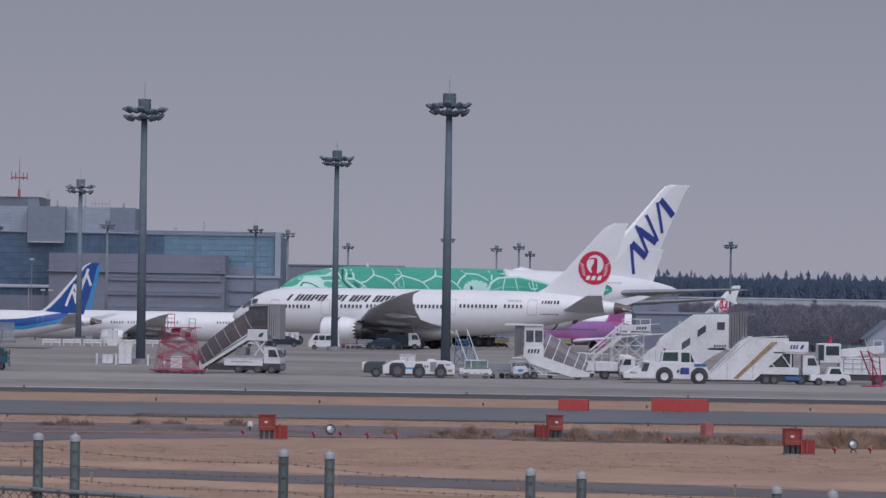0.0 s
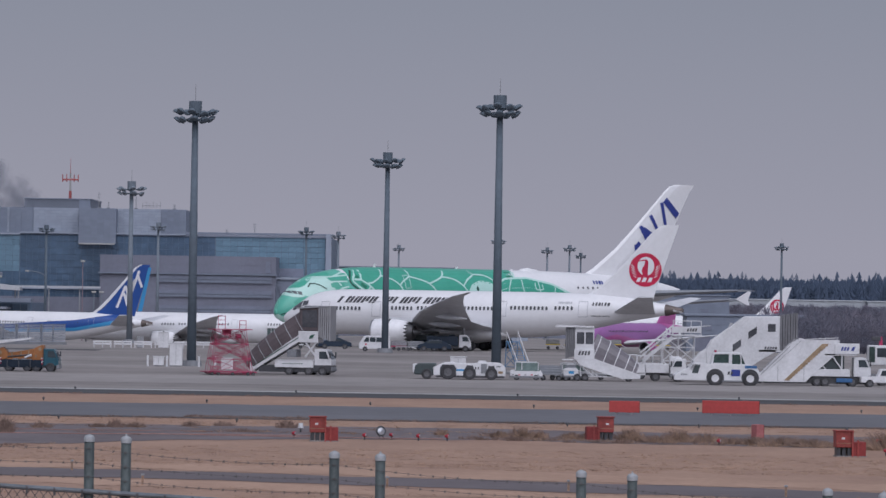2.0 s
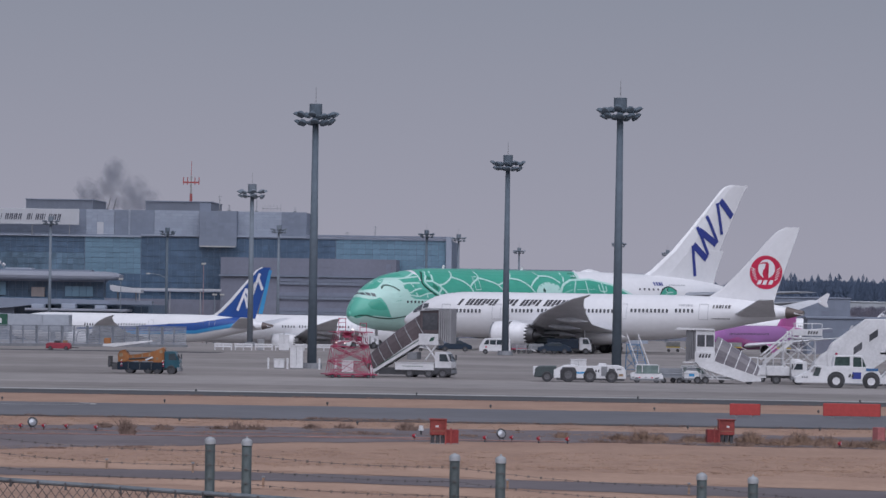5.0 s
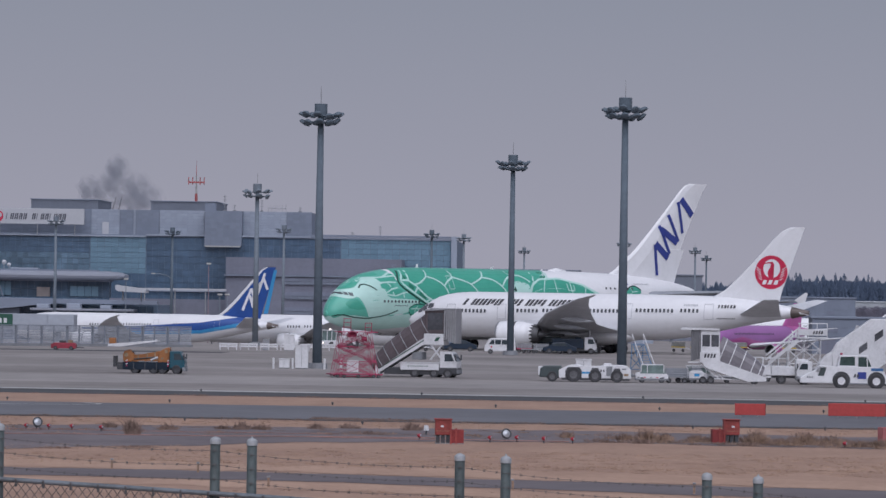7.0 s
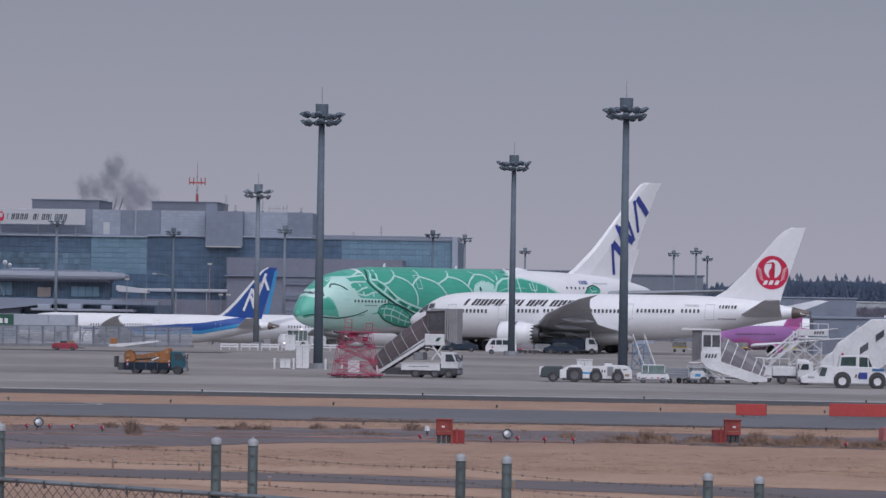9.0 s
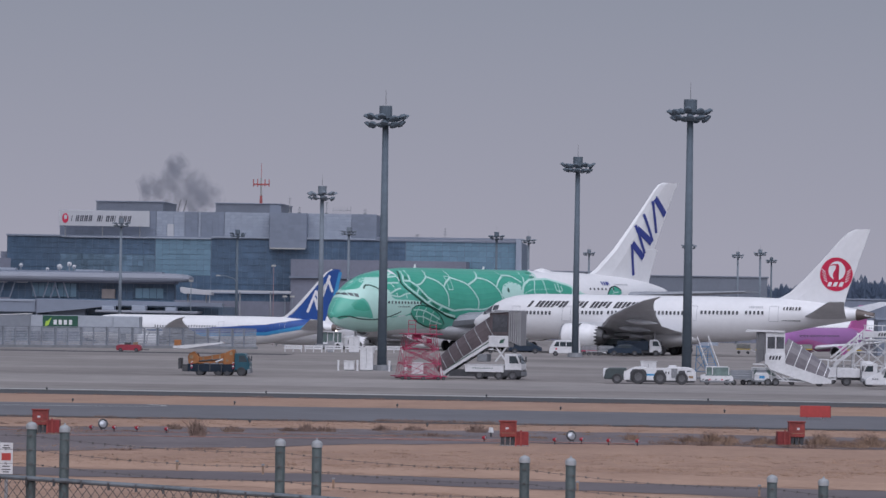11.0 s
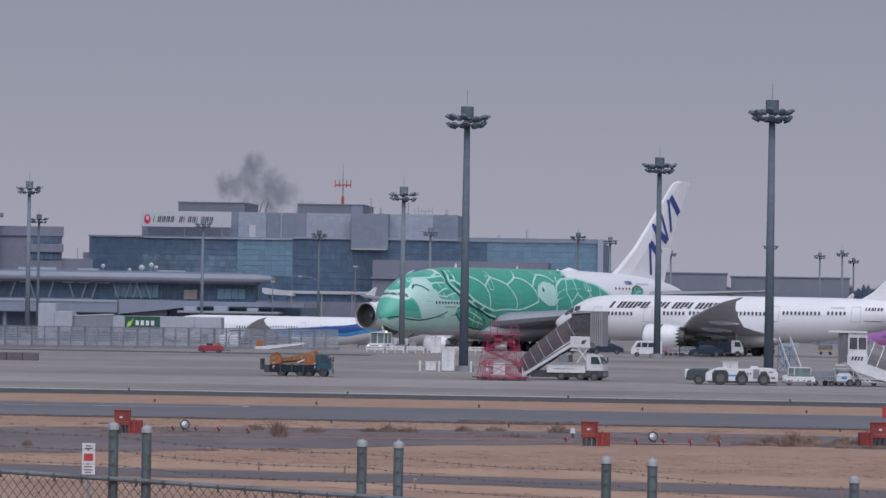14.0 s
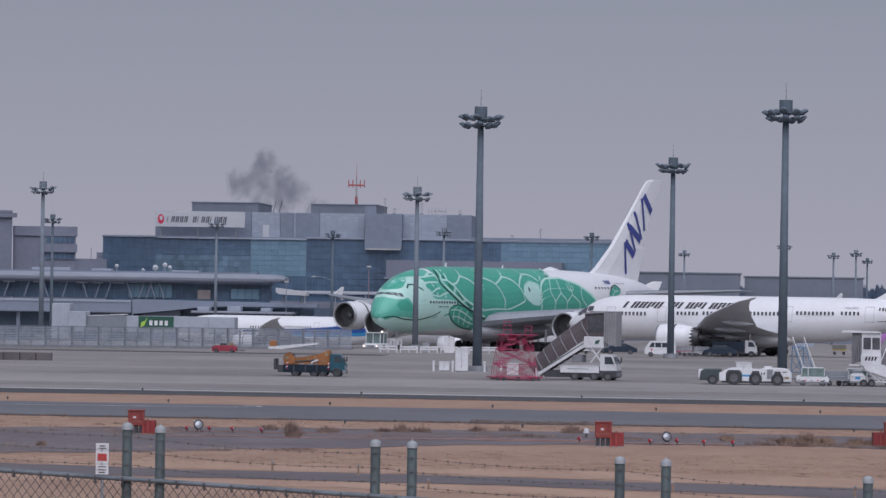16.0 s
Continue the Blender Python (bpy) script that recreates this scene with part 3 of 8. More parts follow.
def airliner_787(m, label, stretch=0.0, fin_paint=None, detail=True):
    """A twin-engine wide-body; stretch lengthens the cabin."""
    a = thing("airliner", m, label, "airplane")
    cut = lambda x: x + (0 if x <= 15 else stretch if x >= 33 else stretch / 2)
    hull = Hull([(cut(x), lo, hi, w) for x, lo, hi, w in HULL_787])
    part("fuselage", hull.mesh(), white_paint, a, smooth=True)
    d = stretch / 2
    rows = [(2.0, 17.0 + d, 14.6, 2.9, 0.11), (6.5, 20.2 + d, 11.0, 3.4, 0.1), (10, 22.6 + d, 8.4, 3.9, 0.1), (18, 26.9 + d, 6.5, 5.1, 0.09), (25, 32.2 + d, 3.5, 6.3, 0.1), (28.3, 35.6 + d, 1.5, 7.15, 0.1), (30.0, 38.4 + d, 0.3, 7.65, 0.1)]
    for s in (-1, 1):
        wing("wing", rows, a, wing_grey, s, "raked grey wing with upswept tip")
        engine(17.2 + d, s * 9.9, 2.35, 1.70, 5.9, a)
        pylon(18.4 + d, 23.8 + d, s * 9.9, 3.6, 4.3, a)
        wing("tailplane", [(0.6, 46.9 + stretch, 6.2, 5.2, 0.1), (4.5, 49.9 + stretch, 4.3, 6.1, 0.1), (9.9, 53.9 + stretch, 2.0, 7.4, 0.1)], a, wing_grey, s)
        for y, x, z in ((6.6, 23.0, 2.95), (13.0, 26.2, 3.85), (18.5, 29.4, 4.8)):
            bm = lathe([(0, 0.05), (0.8, 0.28), (2.0, 0.36), (3.4, 0.22), (4.4, 0.04)], 12)
            part("flap_fairing", bm, wing_grey, a, smooth=True).matrix_local = pose(x + d, s * y, z - 0.25, 0, 4, 0)
    bm = lathe([(0, 0.2), (1.5, 1.3), (5, 1.9), (11, 1.9), (15, 1.1), (17, 0.2)], 24)
    for v in bm.verts:
        v.co = Vector((v.co.x + 17 + d, v.co.y * 1.75, 2.35 + v.co.z * 0.72))
    part("belly_fairing", bm, white_paint, a, smooth=True)
    fin = [(z, p + stretch, q + stretch) for z, p, q in FIN_787]
    upright(fin, a, fin_paint or white_paint)
    part("tail_cone", lathe([(0, 0.78), (1.2, 0.5), (2.3, 0.3), (2.35, 0.18)], 20, at=(54.4 + stretch, 0, 5.76)), cone_brown, a, "brownish bare metal tail cone")
    runs = [(8.9, 12.6, 5.37), (16.9, 20.0, 5.49), (20.6, 25.0, 5.55), (25.6, 31.4, 5.62), (33.8, 38.8, 5.76), (40.0, 42.2, 5.82)]
    if detail:
        for x0, x1, z in runs:
            hull.window_row([(cut(x0), cut(x1), 0.55)], z, a, 0.27, 0.48)
    else:
        bm = bmesh.new()
        for x0, x1, z in runs:
            hull.windows([(cut(x0), cut(x1), 0.62)], z, 0.27, 0.47, bm)
        tagged(part("glazing_row", bm, window_dark, a, "row of dark cabin windows"), kind="stuff")
    bm = hull.patch([1.75, 2.5, 3.3], [5.0, 5.05, 5.5], [5.45, 5.9, 6.25], 0.03)
    part("cockpit_window", bm, window_dark, a)
    bm = hull.patch([3.45, 4.4], [5.55, 5.75], [6.25, 6.3], 0.03)
    part("cockpit_window", bm, window_dark, a)
    for x, z in ((7.2, 4.25), (14.6, 4.35), (32.5, 4.65), (43.7, 4.75)):
        hull.door(cut(x), z, z + 1.95, 1.2, a, grey_belly)
    gear(5.3, 0, 2.6, 0.5, a, (0,), 0.8)
    for s in (-1, 1):
        gear(28.0 + stretch / 2, s * 4.9, 3.2, 0.65, a, (-0.75, 0.75), 1.3)
    return a, hull, fin, cut


def disc_mark(a, fin, x, z, r):
    """Round red crest with a pale bird-like curve and a bar."""
    ring = [(x + r * math.cos(k * math.tau / 36), z + r * math.sin(k * math.tau / 36)) for k in range(36)]
    fin_plate(fin, ring, a, "crest", red_mark, label="round red crest")
    def ribbon(pts, w0, w1, name, out=0.06, m=white_paint):
        rows = []
        for i, (px_, pz) in enumerate(pts):
            qx, qz = pts[min(i + 1, len(pts) - 1)][0] - pts[max(0, i - 1)][0], pts[min(i + 1, len(pts) - 1)][1] - pts[max(0, i - 1)][1]
            d = math.hypot(qx, qz)
            w = (w0 + (w1 - w0) * i / (len(pts) - 1)) / 2
            rows.append(((x + r * (px_ - qz / d * w), z + r * (pz + qx / d * w)), (x + r * (px_ + qz / d * w), z + r * (pz - qx / d * w))))
        fin_plate(fin, [p for p, _ in rows] + [q for _, q in reversed(rows)], a, name, m, out)
    fin_plate(fin, [(x + r * (0.04 + 0.52 * math.cos(k * math.tau / 24)), z + r * (0.22 + 0.56 * math.sin(k * math.tau / 24))) for k in range(24)], a, "crest_field", white_paint, 0.06)
    ribbon([(-0.44, 0.50), (-0.2, 0.56), (0.06, 0.57)], 0.03, 0.10, "crest_beak", 0.08, red_mark)
    ribbon([(0.04, 0.60), (0.13, 0.48), (0.12, 0.36), (0.02, 0.22), (-0.08, 0.08), (-0.10, -0.06), (-0.04, -0.2), (0.04, -0.38)], 0.10, 0.26, "crest_neck", 0.085, red_mark)
    for k in range(5):
        for sx in (-1, 1):
            ribbon([(sx * (0.95 - 0.05 * k), 0.34 - 0.17 * k), (sx * (0.66 - 0.03 * k), 0.14 - 0.15 * k)], 0.03, 0.05, "crest_feather", 0.06)
    for k, q in enumerate((-0.40, -0.06, 0.30)):
        fin_plate(fin, [(x + r * (q - 0.16), z - 0.72 * r), (x + r * (q + 0.08), z - 0.72 * r), (x + r * (q + 0.17), z - 0.46 * r), (x + r * (q - 0.04), z - 0.46 * r)], a, "crest_bar", white_paint, 0.06)


def letter_bars(hull, x, z, h, count, pitch, parent, material, slant, gaps=()):
    """Airline lettering as pairs of plain slanted bars, some joined by a cross bar."""
    for k in range(count):
        if k in gaps:
            continue
        a = x + k * pitch
        w = pitch * 0.84
        bm = bmesh.new()
        fields = [(a, a + w * 0.42, z, z + h)]
        if k not in (0, 7, 10):
            fields += [(a + w * 0.55, a + w, z + (0 if k % 3 else h * 0.25), z + h)]
        for x0, x1, z0, z1 in fields:
            hull.patch([x0, x1], [z0, z0], [z1, z1], 0.045, rows=3, step=1, bm=bm)
        for v in bm.verts:
            v.co.x += (v.co.z - z) * slant
        part("letter_bar", bm, material, parent, "dark slanted airline lettering as plain bars")


jal, jal_hull, jal_fin, _ = airliner_787(pose(-27.10, 585.7, -0.108, 0, 0, -20.97), "white wide-body airliner with red crest, parked on the apron")
disc_mark(jal, jal_fin, 51.5, 11.0, 2.2)
letter_bars(jal_hull, 8.8, 6.12, 0.84, 14, 1.12, jal, letter_black, 0.62, gaps=(5,))
bars_on_hull(jal_hull, 44.9, 6.2, 0.42, 6, 0.4, jal, letter_black, 0.1, label="small dark registration bars")
bars_on_hull(jal_hull, 44.8, 4.8, 0.13, 12, 0.2, jal, letter_black, 0.0, label="thin dark type marking bars")
bars_on_hull(jal_hull, 40.3, 6.4, 0.26, 8, 0.24, jal, grey_belly, 0.0, label="thin grey marking bars")

resize(jal, 0.96)

# ---------- the green double-decker that taxies behind ----------
HULL_380 = [(0, 4.45, 4.75, 0.15), (0.4, 3.85, 5.72, 0.9), (1.3, 3.4, 6.95, 1.65), (2.8, 2.95, 8.32, 2.35), (4.6, 2.65, 9.45, 2.85), (7, 2.42, 10.25, 3.25), (10, 2.22, 10.75, 3.5), (14, 2.15, 11.05, 3.57), (20, 2.15, 11.1, 3.57),
            (42, 2.15, 11.1, 3.57), (49, 2.9, 11.0, 3.45), (55, 4.3, 10.8, 3.0), (61, 5.8, 10.4, 2.2), (66, 7.0, 9.8, 1.3), (69, 7.75, 9.2, 0.7), (70.2, 8.1, 8.85, 0.35)]
FIN_380 = [(9.6, 50.5, 66.2), (11.5, 54.2, 66.8), (14.5, 58.3, 68.1), (14.55, 58.35, 67.4), (17, 61.0, 68.6), (20, 64.1, 70.2), (23, 67.1, 71.8), (23.8, 68.1, 72.5), (24.1, 69.2, 72.7)]


def face(row):
    """Draws the painted face towards the nose; takes x values or (x, z) points."""
    f = lambda x: x - 1.0 * smoothstep(0.6, 3.0, x) * (1 - smoothstep(6.0, 10.0, x))
    return [(f(p[0]), p[1]) if isinstance(p, tuple) else f(p) for p in row]


def airliner_380():
    a = thing("double_decker_airliner", pose(-25.5, 659.6, -0.653, 0, 0, 33.5), "huge double-deck airliner with green shell-pattern livery, rolling", "airplane")
    hull = Hull(HULL_380)
    part("fuselage", hull.mesh(64), white_paint, a, smooth=True)
    rows = [(2.4, 20.5, 18.5, 4.0, 0.13), (7, 24.2, 15.6, 4.6, 0.12), (13, 29.0, 12.2, 5.3, 0.11), (26, 38.2, 7.2, 6.3, 0.1), (36, 45.2, 4.6, 7.0, 0.09), (39.6, 47.9, 3.4, 7.3, 0.08)]
    for s in (-1, 1):
        wing("wing", rows, a, grey_wing_shade, s, "broad grey wing")
        part("wing_tip_fence", prism([(49.2, 7.4), (51.4, 8.5), (51.8, 8.4), (51.3, 7.3), (51.6, 6.6), (51.2, 6.6)], s * 39.6 - 0.06, s * 39.6 + 0.06), white_paint, a)
        for y, x, z in ((14.6, 22.0, 3.55), (23.7, 28.2, 4.5)):
            engine(x, s * y, z, 1.85, 7.4, a, False)
            pylon(x + 1.6, x + 8.2, s * y, z + 1.5, z + 2.1, a)
        wing("tailplane", [(0.8, 57.0, 11.0, 7.9, 0.1), (6, 61.4, 7.6, 8.2, 0.1), (15.1, 68.9, 3.6, 8.7, 0.09)], a, grey_wing_shade, s)
        for x, y in ((31.5, 6.2), (35.5, 2.6)):
            gear(x, s * y, 3.0, 0.7, a, (-1.7, 0, 1.7) if y < 3 else (-0.85, 0.85), 1.4)
    gear(4.9, 0, 2.8, 0.62, a, (0,), 1.0)
    upright(FIN_380, a, white_paint)
    bm = lathe([(0, 0.3), (2, 1.7), (7, 2.4), (17, 2.4), (22, 1.4), (25, 0.2)], 24)
    for v in bm.verts:
        v.co = Vector((v.co.x + 18.5, v.co.y * 1.62, 2.85 + v.co.z * 0.62))
    part("belly_fairing", bm, grey_belly, a, smooth=True)
    blue_word(a, FIN_380)

    rings = []
    for k in range(3):
        lo, hi, w = hull.at(0.06 * k)
        rings.append([(0.06 * k - 0.02, (w + 0.02) * math.sin(q * math.tau / 36), (lo + hi) / 2 + ((hi - lo) / 2 + 0.02) * math.cos(q * math.tau / 36)) for q in range(36)])
    part("nose_paint", loft(rings), mid_green, a, "green painted nose tip", True)
    # painted shell, face and flippers on both sides
    for port in (-1, 1):
        # dark rim line of the shell, and what lies before and behind it
        rim = [(11.3, 10.55), (10.9, 10.05), (10.4, 9.05), (11.1, 8.25), (12.65, 7.3), (14.7, 6.3), (17.0, 5.55), (19.5, 4.7), (22.5, 4.2)]
        edge_x, edge_z = [10.4, 11.1, 12.65, 14.7, 17.0, 19.5, 22.5], [9.1, 8.25, 7.3, 6.3, 5.55, 4.7, 4.2]
        part("shell_paint", hull.patch([10.4, 10.8, 11.1] + edge_x[2:] + [26, 30, 33, 36, 37.6, 38.3, 39.0], [9.1, 8.6, 8.25] + edge_z[2:] + [4.4, 5.2, 5.0, 4.6, 4.4, 8.6, 10.5], [12] * 15, 0.03, port, rows=14), green, a, "deep green painted shell")
        part("face_paint", hull.patch([0.004, 0.7, 1.7, 3.4, 6.0, 9.0, 10.4] + edge_x[1:], [4.5, 4.1, 4.5, 4.5, 4.2, 4.4, 4.9, 4.7, 4.2, 3.6, 3.2, 3.0, 3.0], [12] * 6 + [9.1] + edge_z[1:], 0.022, port, rows=16, step=0.08), mid_green, a, "green painted head and nose")
        part("chin_paint", hull.patch([0.004, 0.7, 1.7, 3.4, 6.0, 9.0, 12, 15, 18], [4.3, 3.0, 2.7, 2.6, 2.5, 2.7, 3.0, 3.0, 3.2], [4.5, 4.1, 4.5, 4.5, 4.2, 4.5, 4.8, 4.2, 3.6], 0.026, port, rows=8, step=0.1), pale_mint, a, "pale mint painted chin")
        part("cheek_paint", hull.patch([3.35, 3.7, 4.2, 4.8, 5.4, 6.2, 6.9, 7.8, 8.1, 8.8, 11.0, 12.4, 13.6], [7.0, 6.9, 6.3, 5.3, 4.3, 4.2, 4.35, 4.4, 4.4, 4.6, 4.8, 5.2, 5.6], [8.15, 8.3, 8.7, 9.15, 9.55, 9.62, 9.6, 8.75, 7.2, 6.85, 6.8, 6.75, 6.6], 0.034, port, rows=12, step=0.2), pale_mint, a, "pale mint painted cheek")
        part("brow_band", hull.patch([1.35, 1.8, 2.3, 3.0, 3.5], [6.95, 6.8, 6.72, 6.75, 7.0], [7.1, 7.5, 7.95, 8.08, 8.2], 0.036, port, rows=6, step=0.15), pale_mint, a)
        part("cheek_patch", hull.patch([1.9, 2.3, 2.7, 3.5, 4.1, 4.5], [5.95, 5.43, 5.36, 5.24, 5.28, 5.4], [6.1, 6.45, 6.72, 6.68, 6.0, 5.5], 0.04, port, rows=5, step=0.2), green, a)
        part("forehead_patch", hull.patch([2.35, 2.9, 3.5, 4.4, 5.4], [8.0, 8.02, 8.2, 8.9, 9.6], [8.2, 8.35, 8.75, 9.25, 9.7], 0.038, port, rows=4, step=0.2), green, a)
        for xs, lo, hi in (([7.9, 8.8, 9.8, 10.2], [9.1, 9.1, 9.15, 9.4], [9.5, 9.9, 10.2, 10.1]), ([7.9, 8.6, 9.5], [8.2, 8.0, 8.1], [8.7, 8.85, 8.8]), ([8.7, 9.4, 10.2, 10.8], [7.6, 7.3, 7.5, 7.8], [7.9, 8.0, 8.1, 8.0]), ([5.6, 6.8, 8.2], [9.55, 9.7, 9.95], [9.7, 10.0, 10.3])):
            part("scale_patch", hull.patch(face(xs), lo, hi, 0.04, port, rows=5, step=0.3), green, a)
        for pts in ([(5.3, 9.0), (6.2, 9.5), (8.0, 9.6), (9.0, 9.75), (10.4, 9.9)], [(7.7, 8.85), (8.8, 9.0), (10.0, 9.0)], [(8.4, 9.65), (9.8, 10.3)], [(7.4, 8.0), (8.3, 7.6), (9.2, 8.1), (10.1, 8.3)], [(8.8, 8.9), (9.2, 8.1), (9.4, 7.2), (10.9, 7.6), (11.8, 7.7)], [(9.4, 7.2), (8.2, 7.4)], [(7.6, 9.5), (7.7, 8.8), (7.4, 8.0)], [(10.9, 7.6), (11.0, 7.0)], [(4.6, 8.9), (6.4, 9.5)]):
            part("neck_line", hull.stroke(face(pts), 0.19, 0.046, port), pale_mint, a)
        part("mouth_line", hull.stroke([(0.06, 4.36), (0.5, 4.39), (1.0, 4.54), (1.7, 4.56), (3.1, 4.28), (5.2, 4.16), (6.8, 4.36), (8.4, 4.69), (10.0, 5.28)], 0.15, 0.06, port), deep_green, a)
        part("brow_line", hull.stroke(face([(5.05, 8.15), (5.5, 8.6), (6.1, 8.65), (6.7, 8.4), (7.3, 7.9)]), 0.17, 0.06, port), deep_green, a)
        # rim of scales
        part("shell_rim_line", hull.stroke(rim, 0.24, 0.066, port), deep_green, a)
        bm = bmesh.new()
        for pts in ([(11.8, 10.6), (11.5, 9.95), (10.95, 9.15), (12.0, 8.15), (13.9, 7.05), (15.9, 6.0), (18.2, 5.2), (21.0, 4.7)], [(12.6, 10.65), (12.5, 10.0), (12.3, 9.25), (13.2, 8.75), (14.8, 7.35), (16.6, 6.5), (18.7, 5.9), (20.4, 5.5)], [(11.2, 9.3), (12.3, 9.3)], [(12.9, 7.6), (13.6, 8.4)], [(15.0, 6.5), (15.9, 6.9)], [(17.3, 5.5), (18.0, 6.1)]):
            hull.stroke(pts, 0.27, 0.058, port, bm)
        part("shell_rim", bm, pale_mint, a, "pale rim lines of painted scales")
        for pts in ([(11.9, 9.9), (11.7, 9.5)], [(12.1, 8.75), (12.9, 8.2)], [(13.8, 7.65), (14.9, 6.9)], [(15.9, 6.45), (17.2, 5.85)], [(18.2, 5.55), (19.6, 5.2)]):
            part("rim_scale", hull.stroke(pts, 0.5, 0.05, port, smooth=False), deep_shell, a)
        # flipper
        xs, lo, hi = [11.9, 12.7, 13.8, 15.6, 17.5, 19.4], [5.2, 4.5, 4.0, 3.5, 3.2, 3.1], [5.5, 6.0, 6.1, 5.8, 5.0, 3.6]
        part("flipper_outline", hull.patch(xs, [z - 0.16 for z in lo], [z + 0.14 for z in hi], 0.072, port, rows=7, step=0.35), deep_green, a)
        part("flipper_paint", hull.patch(xs, lo, hi, 0.08, port, rows=7, step=0.35), green, a, "green painted flipper")
        bm = bmesh.new()
        for pts in ([(12.3, 5.5), (14.0, 5.5), (16.0, 5.0), (18.0, 4.3)], [(12.9, 4.7), (14.6, 4.6), (16.6, 4.1), (18.8, 3.7)], [(13.4, 5.9), (13.0, 5.2), (13.5, 4.3)], [(14.8, 5.8), (14.4, 5.0), (15.0, 3.9)], [(16.4, 5.4), (16.1, 4.6), (16.5, 3.6)], [(17.8, 4.7), (17.6, 4.0), (18.0, 3.3)]):
            hull.stroke(pts, 0.15, 0.09, port, bm)
        part("flipper_line", bm, pale_mint, a, "pale lines between flipper scales")
        # pale lines between the shell's plates
        nets = [[(16.2, 10.75), (15.8, 9.9), (14.0, 8.9), (12.9, 8.8)], [(15.8, 9.9), (17.5, 9.4), (18.6, 8.6), (19.2, 7.4), (19.3, 6.0)], [(20.4, 10.75), (20.6, 9.95), (19.2, 9.15), (18.6, 8.6)], [(20.5, 9.85), (22.1, 9.5), (23.6, 8.95), (24.8, 7.7), (25.4, 6.7), (25.3, 5.8)],
                [(26.8, 10.75), (26.1, 9.9), (24.0, 9.05), (23.6, 8.95)], [(26.1, 9.9), (28.0, 9.6), (29.4, 8.7), (30.2, 7.6), (30.4, 6.8)], [(29.4, 8.7), (30.4, 9.6), (31.7, 10.3), (31.2, 10.8)], [(31.7, 10.3), (33.6, 10.2), (35.0, 9.4)], [(36.0, 10.8), (36.0, 10.1), (35.6, 9.5)], [(20.5, 5.5), (23.0, 5.7), (26.2, 5.7), (28.5, 6.2), (30.4, 6.8)]]
        for pts in nets:
            part("shell_line", hull.stroke(pts, 0.22, 0.06, port), pale_mint, a, "pale line between shell plates")
        part("door_outline", hull.stroke([(19.5, 8.25), (19.5, 10.0), (20.4, 10.0), (20.4, 8.25), (19.5, 8.25)], 0.1, 0.065, port, smooth=False), pale_mint, a)
        # rear flipper and tail end of the shell
        part("rear_flipper_rim", hull.patch([34.6, 35.2, 37.0, 40.8, 45.0, 48.0, 49.2], [4.3, 4.2, 4.1, 4.1, 4.6, 5.6, 6.6], [8.3, 9.25, 9.95, 10.1, 9.3, 8.0, 7.2], 0.045, port, rows=9, step=0.4), pale_mint, a)
        part("rear_flipper", hull.patch([34.9, 35.4, 37.0, 40.8, 44.8, 47.6, 48.8], [4.5, 4.3, 4.2, 4.2, 4.7, 5.8, 6.7], [8.1, 8.95, 9.7, 9.85, 9.05, 7.8, 7.0], 0.055, port, rows=9, step=0.4), green, a, "green painted rear flipper")
        bm = bmesh.new()
        for pts in ([(38.0, 9.7), (37.2, 8.1), (38.2, 6.6), (37.6, 4.6)], [(39.8, 9.75), (39.8, 8.0), (41.2, 6.8), (40.8, 4.5)], [(39.8, 8.0), (38.0, 6.7)], [(42.6, 9.5), (42.8, 7.8), (44.6, 6.6), (44.2, 5.0)], [(41.2, 6.8), (42.8, 7.8)], [(42.0, 9.3), (42.0, 8.4), (43.2, 8.4), (43.2, 9.1)], [(45.4, 8.7), (45.2, 7.4), (46.6, 6.2)]):
            hull.stroke(pts, 0.17, 0.07, port, bm)
        part("flipper_line", bm, pale_mint, a)
        part("shell_end", hull.stroke([(37.9, 10.8), (37.9, 10.05)], 0.9, 0.05, port), deep_shell, a)
        part("shell_end_line", hull.stroke([(39.0, 10.8), (38.7, 10.05)], 0.26, 0.05, port), pale_mint, a)
        part("tail_patch", hull.patch([53.2, 54.2, 55.6, 56.8], [7.7, 7.5, 7.7, 8.2], [8.1, 8.8, 9.1, 8.7], 0.05, port, rows=6, step=0.3), green, a)
        part("tail_patch_line", hull.stroke([(53.2, 7.9), (54.2, 8.85), (55.6, 9.15), (56.8, 8.6)], 0.18, 0.06, port), deep_green, a)
        for pts in ([(54.0, 7.7), (54.9, 8.3), (54.6, 8.9)], [(54.9, 8.3), (56.0, 8.4)]):
            part("tail_patch_mark", hull.stroke(pts, 0.14, 0.065, port), pale_mint, a)
        # pale round patch on the shell
        part("pale_patch", hull.patch([30.3, 30.9, 31.8, 32.6, 33.8, 34.5, 34.8], [7.6, 7.0, 6.6, 6.3, 6.2, 6.4, 7.8], [8.2, 8.95, 9.3, 9.5, 9.3, 9.1, 8.4], 0.07, port, rows=8, step=0.25), pale_mint, a)
        part("patch_spot", hull.patch([31.5, 31.75, 32.0], [8.25, 7.95, 8.25], [8.3, 8.75, 8.3], 0.085, port, rows=4, step=0.12), deep_green, a)
        for x, z in ((31.3, 8.95), (31.9, 9.2), (32.6, 9.35), (33.3, 9.3), (34.0, 9.1), (34.5, 8.5), (34.5, 7.6), (34.3, 6.8)):
            part("patch_dot", hull.stroke([(x - 0.12, z), (x + 0.12, z)], 0.14, 0.082, port, smooth=False), green, a)
